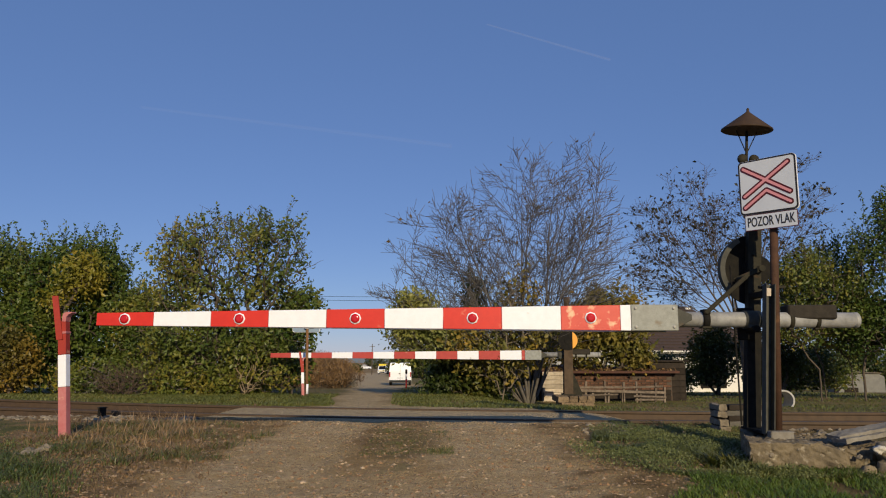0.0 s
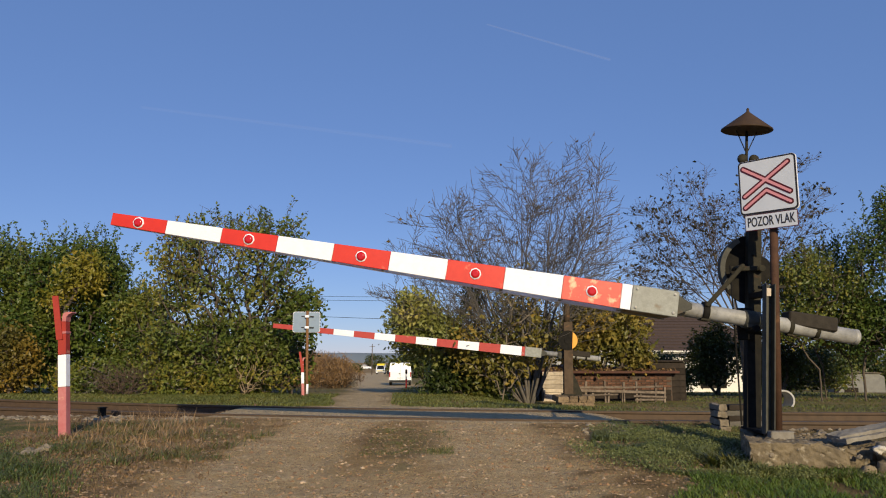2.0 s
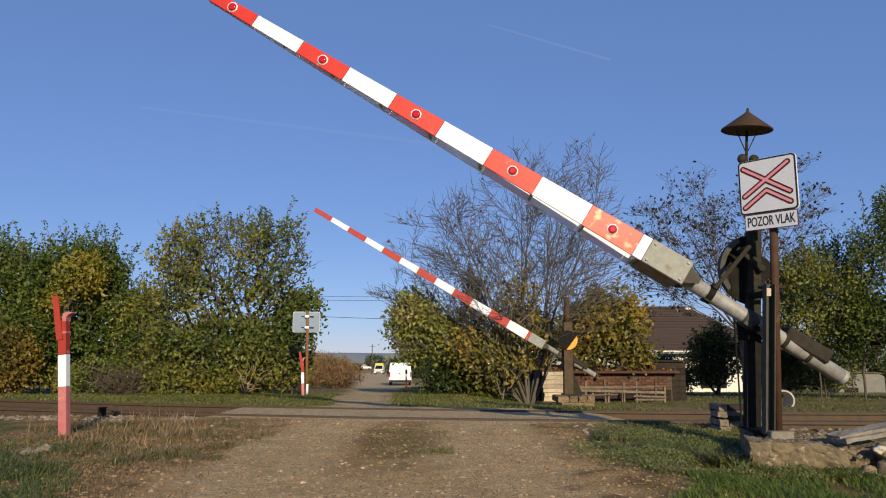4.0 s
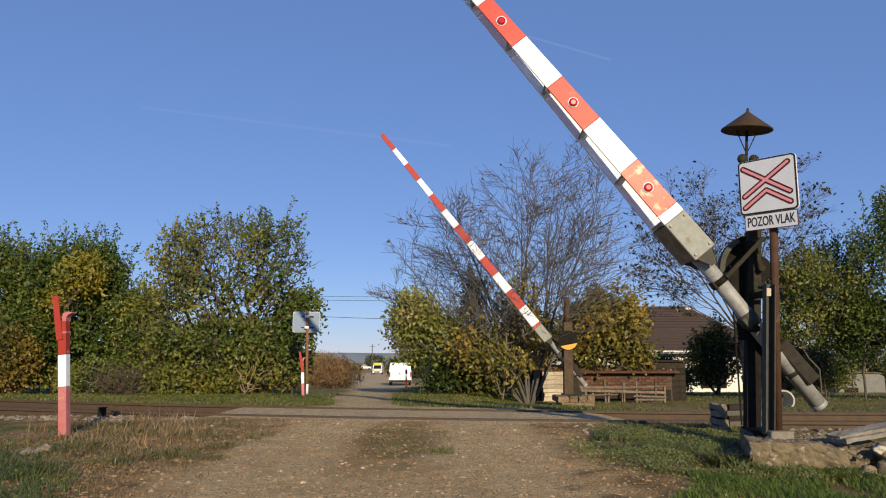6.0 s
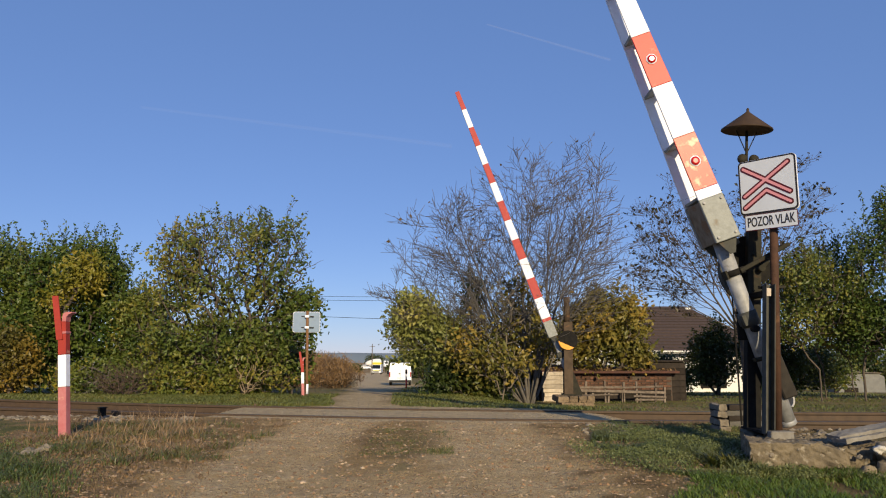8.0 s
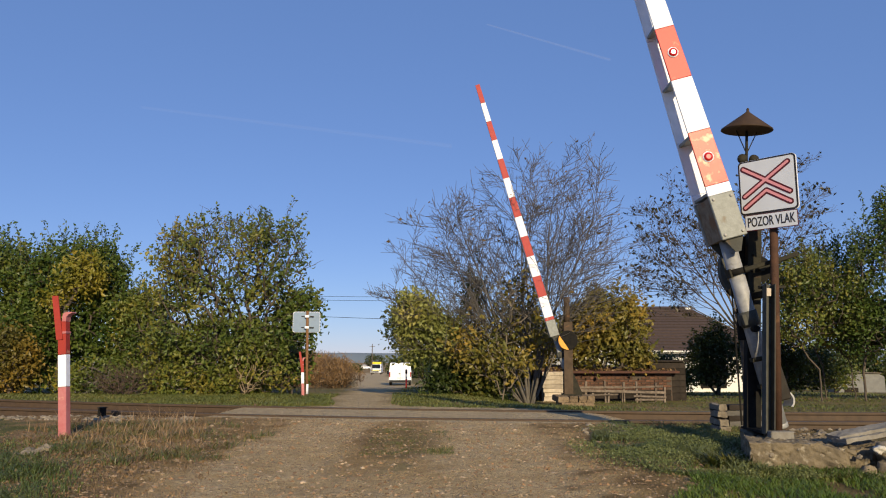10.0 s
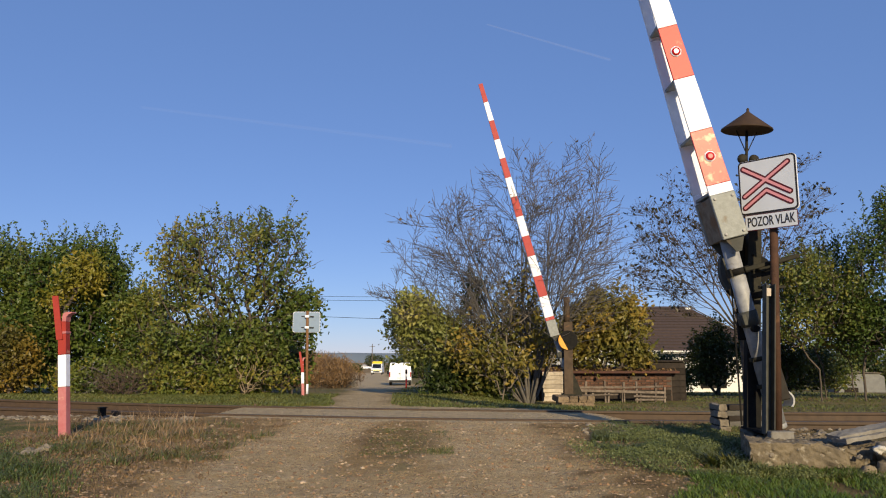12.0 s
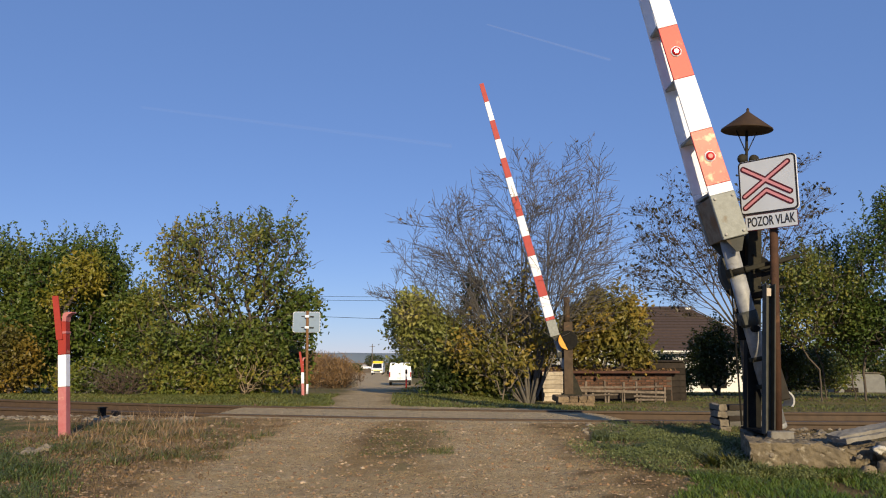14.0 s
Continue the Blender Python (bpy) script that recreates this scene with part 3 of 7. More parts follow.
def boom_parts(boom, bands, tip, back, first_red, reflectors, sleeve, skew=0.0, drop=0.0, red_paint="red"):
    """Stripes as boards on the front and the back, tapering to the tip, and the steel root with its weight.
    bands: the limits of the stripes along the boom, from root to tip."""
    r0 = bands[0]

    def top(u):
        return 0.105 + (0.043 - 0.105) * (u - r0) / (tip - r0)

    def low(u):
        return -0.122 + (-0.070 + 0.122) * (u - r0) / (tip - r0)

    def deep(u):
        """The depth over both boards: the back ones draw in towards the tip."""
        return back + (0.07 - back) * (u - r0) / (tip - r0)

    for k, (a, b) in enumerate(zip(bands, bands[1:])):
        red = (k % 2 == 0) == first_red
        for nm in ("front_board", "back_board"):
            bm = B()
            g = 0.0015
            extrude_outline(bm, [(a + g, low(a)), (b - g, low(b)), (b - g, top(b)), (a + g, top(a))], -0.022, 0.0)
            if nm == "back_board":
                for v in bm.verts:
                    v.co.y -= deep(v.co.x) - 0.022
            bmesh.ops.bevel(bm, geom=bm.edges[:], offset=0.003, segments=1, affect="EDGES")
            mat = "white" if nm == "back_board" or not red else "worn_red" if a < 1.3 and reflectors else red_paint
            part(nm, bm, M[mat], boom, {"white": "white painted boom board", "red": "red painted boom board", "old_red": "sun-bleached red boom board", "worn_red": "red boom board with flaking paint"}[mat])
        if reflectors and red and b - a > 0.3:
            c = 0.5 * (a + b)
            z = 0.5 * (top(c) + low(c))
            bm = B()
            lathe(bm, [(0.054, 0.0), (0.054, 0.005), (0.041, 0.009)], 8, pose(c, 0.0, z, -90, 0, 0))
            part("reflector_rim", bm, M["white"], boom, "pale ring round the reflector")
            bm = B()
            lathe(bm, [(0.0405, 0.006), (0.0405, 0.013), (0.022, 0.020)], 24, pose(c, 0.0, z, -90, 0, 0))
            part("reflector", bm, M["reflector"], boom, "round red glass reflector")
    # spacers between the boards
    u = r0 + 0.03
    while u < tip:
        bm = B()
        box(bm, u - 0.012, u + 0.012, -deep(u) + 0.022, -0.022, low(u) + 0.012, top(u) - 0.012)
        part("spacer", bm, M["galvanised"], boom)
        u += 0.56
    # sleeve, tapering throat, tube, weight
    s0, s1 = sleeve
    bm = B()
    box(bm, s0, s1, -0.030, 0.006, -0.124, 0.108, 0.006)
    sl = part("sleeve", bm, M["galvanised"], boom, "grey bolted steel sleeve")
    part("rear_plate", box(B(), s0, s1, -back - 0.004, -back + 0.030, -0.124, 0.108, 0.006), M["galvanised"], sl)
    part("sleeve_core", box(B(), s0 + 0.008, s1 - 0.008, -back + 0.029, -0.029, -0.112, 0.096), M["rusty_plate"], sl, "rusty steel between the sleeve plates")
    for du in (0.04, s1 - s0 - 0.04):
        for dz in (-0.09, 0.075):
            part("bolt", lathe(B(), [(0.013, 0.0), (0.013, 0.009), (0.006, 0.013)], 8, pose(s0 + du, 0.006, dz, -90, 0, 0)), M["pipe"], sl, "bright bolt head")
    for y0, y1 in ((-back + 0.02, -back + 0.03), (-0.04, -0.03)):
        part("gusset", extrude_outline(B(), [(s0 + 0.01, -0.10), (s0 + 0.01, 0.085), (s0 - 0.13, 0.02), (s0 - 0.13, -0.03)], y0, y1), M["grey_steel"], boom, "pointed steel gusset plate")
    def mid(u):
        return -0.1825 - skew * (s0 - u) if skew else -back / 2

    bm = B()
    tube(bm, (s0 + 0.02, mid(s0), -drop), (-0.93 - 0.6 * skew, mid(-0.93), -drop), 0.062 + 0.08 * skew, seg=24)
    part("tube", bm, M["tube_steel"], boom, "round galvanised steel tube")
    bm = B()
    lathe(bm, [(0.060, -0.03), (0.064 + 0.08 * skew, -0.02), (0.064 + 0.08 * skew, 0.03)], 24, pose(-0.93 - 0.6 * skew, mid(-0.93), -drop, 0, 90, 0))
    part("end_cap", bm, M["tube_steel"], boom)
    bm = B()
    w0 = -0.71 - 0.6 * skew
    box(bm, w0, w0 + 0.44, mid(-0.55) - 0.09, mid(-0.55) + 0.09, 0.006 - drop, 0.136 - drop, 0.012)
    part("counterweight", bm, M["weight_iron"], boom, "dark grey iron counterweight block")
    for u in (-0.62, -0.37):
        bm = B()
        lathe(bm, [(0.070 + 0.08 * skew, -0.02), (0.070 + 0.08 * skew, 0.02)], 20, pose(u, mid(u), -drop, 0, 90, 0))
        box(bm, u - 0.02, u + 0.02, mid(u) - 0.03, mid(u) + 0.03, -0.09 - drop, -0.05 - drop, 0.004)
        part("weight_clamp", bm, M["dark_steel"], boom)
    bm = B()
    lathe(bm, [(0.084, -0.07), (0.084, 0.07)], 20, pose(0, mid(0), -drop, 0, 90, 0))
    box(bm, -0.05, 0.05, mid(0) - 0.07, mid(0) + 0.07, -0.08 - drop, -0.03 - drop, 0.004)
    part("pivot_saddle", bm, M["grey_steel"], boom)


M["reflector"] = material("red_reflector_glass", (0.48, 0.012, 0.014), rough=0.15)

CRANK, LINK = 0.255, 0.475
NEAR_ANGLES = [(0, 0), (0.3, 0.05), (0.5, 0.3), (0.7, 1.1), (1, 2.5), (1.5, 4.3), (2, 8.95), (2.5, 14.3), (3, 20.6), (3.2, 22.9), (4.2, 33.8), (5.3, 44.0), (5.5, 46.05), (6, 51.3), (6.5, 56.4), (7, 61.9), (7.5, 67.55), (8, 70.45), (8.2, 71.3), (9.2, 74.2), (10.3, 75.4), (10.5, 75.5), (11, 75.8), (12, 75.85), (14, 75.9)]
FAR_ANGLES = [(0, 0), (1.0, 0), (1.2, 0.2), (1.5, 1.4), (2, 5.9), (2.5, 12.3), (3, 19.0), (3.2, 21.4), (4.2, 33.2), (5.3, 43.4), (5.5, 45.7), (6, 51.9), (6.5, 57.8), (7, 63.5), (7.5, 67.4), (8, 69.8), (8.2, 70.6), (9.2, 73.4), (10.3, 74.4), (10.5, 74.5), (11, 74.75), (12, 74.9), (14, 75.1)]


def crank_angle(phi):
    """Turn of the drum's crank, seen from the road, while the boom rises by phi degrees."""
    return line(phi, (0, 204), (10, 178), (21, 155), (46, 115), (60, 85), (70, 52), (76.3, 17), (90, -10))


def channel(bm, x0, x1, y0, y1, z0, z1, t=0.012, open_to=1):
    """A steel channel: web and two flanges; open towards +y or -y."""
    if open_to > 0:
        box(bm, x0, x1, y0, y0 + t, z0, z1)
        box(bm, x0, x0 + t, y0 + t, y1, z0, z1)
        box(bm, x1 - t, x1, y0 + t, y1, z0, z1)
    else:
        box(bm, x0, x1, y1 - t, y1, z0, z1)
        box(bm, x0, x0 + t, y0, y1 - t, z0, z1)
        box(bm, x1 - t, x1, y0, y1 - t, z0, z1)
    return bm


M["slab_grey"] = material("pale_grey_slab", (0.255, 0.235, 0.20), (0.17, 0.152, 0.125), 9, rough=0.95, random_value=0.1, bump=0.4, bump_scale=40)


def near_barrier():
    root = thing("level_crossing_barrier", pose(2.824, 6.156, 0.333, 0, 0, 178.23), "mechanical barrier with red and white striped boom on dark steel post", "barrier", group="barriers of the crossing")
    H = 1.01
    lean = pose(0, 0, H, 0, -4.2, 0) @ pose(0, 0, -H)
    bm = channel(B(), -0.142, -0.022, -0.46, -0.38, 0.90, 2.40, 0.011, -1)
    for z in (1.28, 1.62, 1.86, 2.1):
        lathe(bm, [(0.013, 0), (0.013, 0.008), (0.006, 0.012)], 8, pose(-0.07, -0.38, z, -90, 0, 0))
    part("main_channel", bm, M["dark_steel"], root, "dark olive painted steel channel post", lean)
    # lower length of the same post, its shade put into a black base colour
    bm = channel(B(), -0.146, -0.018, -0.464, -0.376, 0.0, 0.895, 0.013, -1)
    for z in (0.32, 0.72):
        lathe(bm, [(0.013, 0), (0.013, 0.008), (0.006, 0.012)], 8, pose(-0.07, -0.376, z, -90, 0, 0))
    part("channel_foot", bm, M["black"], root, "lower end of the channel post, blackened for shade", lean)
    bm = channel(B(), -0.092, -0.012, -0.04, 0.045, 0.0, 1.30, 0.008, 1)
    part("side_channel", bm, M["grey_steel"], root, "grey painted narrow steel channel", lean)
    bm = B()
    box(bm, -0.14, 0.06, -0.50, 0.02, 0.0, 0.02)
    part("foot_plate", bm, M["black"], root)
    part("foot_block", box(B(), -0.146, 0.048, 0.025, 0.12, -0.05, 0.034, 0.008), M["slab_grey"], root, "pale grey concrete foot block")
    part("cross_tie", box(B(), -0.08, -0.03, -0.375, -0.03, 1.20, 1.25), M["black"], root, at=lean)
    bm = B()
    tube(bm, (0.0, -0.40, H - 0.10), (0.0, -0.14, H - 0.10), 0.03, seg=16)
    box(bm, -0.06, 0.09, -0.376, -0.345, H - 0.20, H + 0.10, 0.01)
    part("pivot_bracket", bm, M["black"], root, "black greasy pivot bracket")
    # the bell on top
    top = 2.52
    part("bell_bracket", box(B(), -0.03, 0.05, -0.41, -0.17, top - 0.155, top - 0.10, 0.006), M["dark_steel"], root, at=lean)
    bm = B()
    tube(bm, (0.075, -0.20, top - 0.13), (0.075, -0.20, top + 0.28), 0.013, seg=12)
    part("bell_stem", bm, M["dark_steel"], root, at=lean)
    for dx in (0.112, 0.006):
        bm = B()
        lathe(bm, [(0.045, -0.022), (0.048, -0.005), (0.040, 0.012), (0.016, 0.024)], 20, pose(dx, -0.19, top - 0.02, -90, 0, 0))
        part("bell_gong", bm, M["dark_steel"], root, "dark cast bell gong", lean)
    bm = B()
    lathe(bm, [(0.222, top + 0.255), (0.232, top + 0.262), (0.228, top + 0.272), (0.02, top + 0.435), (0.012, top + 0.45), (0.014, top + 0.465), (0.004, top + 0.478)], 32, pose(0.075, -0.20, top + 0.26, -6, 0, 0) @ pose(0, 0, -top - 0.26))
    part("bell_roof", bm, M["roof_tin"], root, "brown conical tin rain hood", lean)
    bm = B()
    for dx in (-0.10, 0.10):
        tube(bm, (0.075 + dx, -0.20, top + 0.262), (0.075 + 0.012 * (1 if dx > 0 else -1), -0.20, top + 0.06), 0.005, seg=6)
    part("hood_brace", bm, M["dark_steel"], root, at=lean)
    # the drum that winds the wire, with its crank, behind the post
    arc = [radians(-80 + 180 * k / 24) for k in range(25)]
    housing = part("drum_housing", extrude_outline(B(), [(0.34 * math.cos(a), 0.34 * math.sin(a)) for a in arc] + [(-0.06, 0.10), (-0.06, -0.20)], -0.50, -0.48), M["black"], root, "black half round iron drum housing", pose(-0.15, 0, H + 0.47))
    part("rim", extrude_outline(B(), [(0.342 * math.cos(a), 0.342 * math.sin(a)) for a in arc[6:20]] + [(0.295 * math.cos(a), 0.295 * math.sin(a)) for a in arc[6:20][::-1]], -0.48, -0.42), M["grey_steel"], housing, "worn grey brown rim")
    drum = part("drum", lathe(B(), [(0.13, -0.29), (0.13, -0.275), (0.11, -0.275), (0.11, -0.235), (0.13, -0.235), (0.13, -0.22)], 32, pose(0, 0, 0, -90, 0, 0)), M["black"], root, "black cast iron wire drum")
    drum.matrix_basis = pose(-0.16, -0.18, H + 0.47)
    bm = B()
    box(bm, -0.03, CRANK + 0.03, -0.165, -0.145, -0.022, 0.022, 0.006)
    tube(bm, (CRANK, -0.165, 0), (CRANK, 0.065, 0), 0.018, seg=12)
    tube(bm, (0, -0.29, 0), (0, -0.13, 0), 0.03, seg=14)
    part("crank_arm", bm, M["dark_steel"], drum, "steel crank arm")
    bm = B()
    box(bm, -0.02, LINK + 0.02, -0.012, 0.004, -0.02, 0.02, 0.006)
    link = part("link_bar", bm, M["dark_steel"], root, "flat steel link bar")
    boom = part("boom", box(B(), 0.40, 0.48, -0.26, -0.15, -0.095, -0.078), M["dark_steel"], root, "red and white striped boom with round reflectors")
    boom.matrix_basis = pose(0, 0, H)
    bands = [1.155, 1.249] + [1.249 + 0.5255 * k for k in range(1, 10)]
    boom_parts(boom, bands, bands[-1], 0.415, False, True, (0.74, 1.155), 0.114, 0.015)
    bm = B()
    lathe(bm, [(0.080, -0.028), (0.080, 0.028)], 20, pose(0.44, -0.204, -0.015, 0, 90, 0))
    box(bm, 0.41, 0.47, -0.24, -0.12, 0.03, 0.075, 0.006)
    part("link_clamp", bm, M["black"], boom, "black greasy clamp on the boom tube")
    bm = B()
    tube(bm, (0.14, -0.27, 0.05), (0.155, -0.27, 1.5), 0.008, seg=6)
    part("pull_wire", bm, M["black"], root)
    bm = B()
    box(bm, -0.05, -0.012, 0.046, 0.05, 1.19, 1.26)
    part("tag", bm, M["pale_wood"], root, "small pale yellowish tag", lean)
    return root, boom, drum, link


def far_barrier():
    root = thing("level_crossing_barrier", pose(2.862, 17.055, 0.063, 0, 0, 175.11), "striped barrier beyond the tracks with half yellow drum", "barrier", group="barriers of the crossing")
    H = 0.963
    lean = pose(0, 0, H, 0, -0.8, 0) @ pose(0, 0, -H)
    ox = -0.17
    for nm, y0, y1, o in (("front_channel", -0.02, 0.06, -1), ("rear_channel", -0.34, -0.26, 1)):
        part(nm, channel(B(), ox - 0.11, ox + 0.10, y0, y1, 0.0, 1.75, 0.014, o), M["post_brown"], root, "dark brown steel channel post", lean)
    bm = B()
    tube(bm, (ox, -0.2, 1.7), (ox, -0.2, 2.38), 0.075, seg=14)
    part("bell_post", bm, M["post_brown"], root, at=lean)
    part("foot_plate", box(B(), ox - 0.3, ox + 0.16, -0.36, 0.1, 0.0, 0.03), M["dark_steel"], root)
    bm = extrude_outline(B(), [(ox + 0.10, 0.03), (ox - 0.32, 0.03), (ox - 0.10, 0.55)], 0.0, 0.05)
    part("stay", bm, M["dark_steel"], root)
    drum = part("drum", lathe(lathe(B(), [(0.235, 0.065), (0.235, 0.085)], 40, pose(0, 0, 0, -90, 0, 0)), [(0.09, 0.085), (0.09, 0.10)], 24, pose(0, 0, 0, -90, 0, 0)), M["black"], root, "black disc with a yellow painted segment")
    drum.matrix_basis = pose(ox, 0, 1.31)
    pts = [(0.228 * math.cos(a), 0.228 * math.sin(a)) for a in [radians(-62 + 124 * k / 20) for k in range(21)]]
    part("yellow_segment", extrude_outline(B(), pts, 0.085, 0.094), M["yellow"], drum, "yellow painted segment")
    boom = part("boom", box(B(), 0.20, 0.28, -0.20, -0.06, -0.075, -0.060), M["dark_steel"], root, "long red and white striped boom")
    boom.matrix_basis = pose(0, 0, H)
    bands = [0.87] + [0.95 + 0.523 * k for k in range(13)]
    boom_parts(boom, bands, bands[-1], 0.30, True, False, (0.47, 0.87), red_paint="old_red")
    return root, boom, drum


near, near_boom, near_drum, near_link = near_barrier()
far, far_boom, far_drum = far_barrier()


# ---- trees and bushes ----
def grow(points, root, bf):
    """Joins points to a branching tree from the root: each to the node that is near and not far from the root by the branches."""
    P = np.vstack([root, points])
    n = len(P)
    parent = np.full(n, -1)
    path = np.zeros(n)
    best = np.full(n, 1e9)
    who = np.zeros(n, int)
    open_ = np.ones(n, bool)
    order = []
    cur = 0
    open_[0] = False
    for _ in range(n - 1):
        d = np.linalg.norm(P - P[cur], axis=1)
        cost = d + bf * (path[cur] + d)
        upd = open_ & (cost < best)
        best[upd] = cost[upd]
        who[upd] = cur
        cand = np.where(open_, best, 1e9)
        cur = int(cand.argmin())
        parent[cur] = who[cur]
        path[cur] = path[who[cur]] + np.linalg.norm(P[cur] - P[who[cur]])
        open_[cur] = False
        order.append(cur)
    load = np.ones(n)
    for k in reversed(order):
        load[parent[k]] += load[k]
    return P, parent, load, order


def branch_mesh(P, parent, load, order, r_tip, r_pow, sides=4, r_max=1.0, jitter=0.0, rng=None):
    V, F, o = [], [], 0
    for k in order:
        a, b = Vector(P[parent[k]]), Vector(P[k])
        d = b - a
        L = d.length
        if L < 1e-4:
            continue
        q = d.to_track_quat("Z", "Y").to_matrix()
        ra = min(r_max, r_tip * min(load[parent[k]], load[k] * 1.6) ** r_pow)
        rb = min(r_max, r_tip * load[k] ** r_pow)
        pts = [(a, ra), (b, rb)]
        if jitter and L > 0.25:
            mid = (a + b) / 2 + Vector((rng.gauss(0, 1), rng.gauss(0, 1), rng.gauss(0.3, 1))) * jitter * L
            pts = [(a, ra), (mid, (ra + rb) / 2), (b, rb)]
        ns = sides + 4 if ra > 0.05 else sides
        for p, r in pts:
            for j in range(ns):
                an = j * math.tau / ns
                V.append(p + q @ Vector((r * math.cos(an), r * math.sin(an), 0)))
        for s in range(len(pts) - 1):
            for j in range(ns):
                F.append((o + s * ns + j, o + s * ns + (j + 1) % ns, o + (s + 1) * ns + (j + 1) % ns, o + (s + 1) * ns + j))
        o += ns * len(pts)
    return V, F


def leaf_arrays(centers, sizes, nr, droop=0.3, long=1.7):
    """Folded leaves of six corners each, at random turns, at the centres."""
    n = len(centers)
    d = nr.normal(size=(n, 3))
    d[:, 2] -= droop
    d /= np.linalg.norm(d, axis=1)[:, None]
    u = nr.normal(size=(n, 3))
    s = np.cross(d, u)
    s /= np.linalg.norm(s, axis=1)[:, None]
    nn = np.cross(d, s)
    L = (sizes * long)[:, None]
    W = sizes[:, None]
    c = centers
    quad = np.stack([c, c + d * L * 0.45 + s * W * 0.5 + nn * W * 0.12, c + d * L, c + d * L * 0.45 - s * W * 0.5 + nn * W * 0.12], 1)
    V = quad.reshape(-1, 3)
    F = np.arange(4 * n).reshape(n, 4)
    return V, F


def blob_points(nr, blobs, n, shell=0.45):
    """Points in a union of ellipsoids (centre, radii, weight), thicker towards the outside."""
    w = np.array([b[2] for b in blobs], float)
    w /= w.sum()
    out = []
    for (c, r, _), k in zip(blobs, nr.multinomial(n, w)):
        d = nr.normal(size=(k, 3))
        d /= np.linalg.norm(d, axis=1)[:, None]
        rad = (shell + (1 - shell) * nr.rand(k, 1) ** 0.6) * (0.90 + 0.32 * nr.rand(k, 1) ** 2)
        out.append(np.array(c) + d * rad * np.array(r))
    return np.vstack(out)


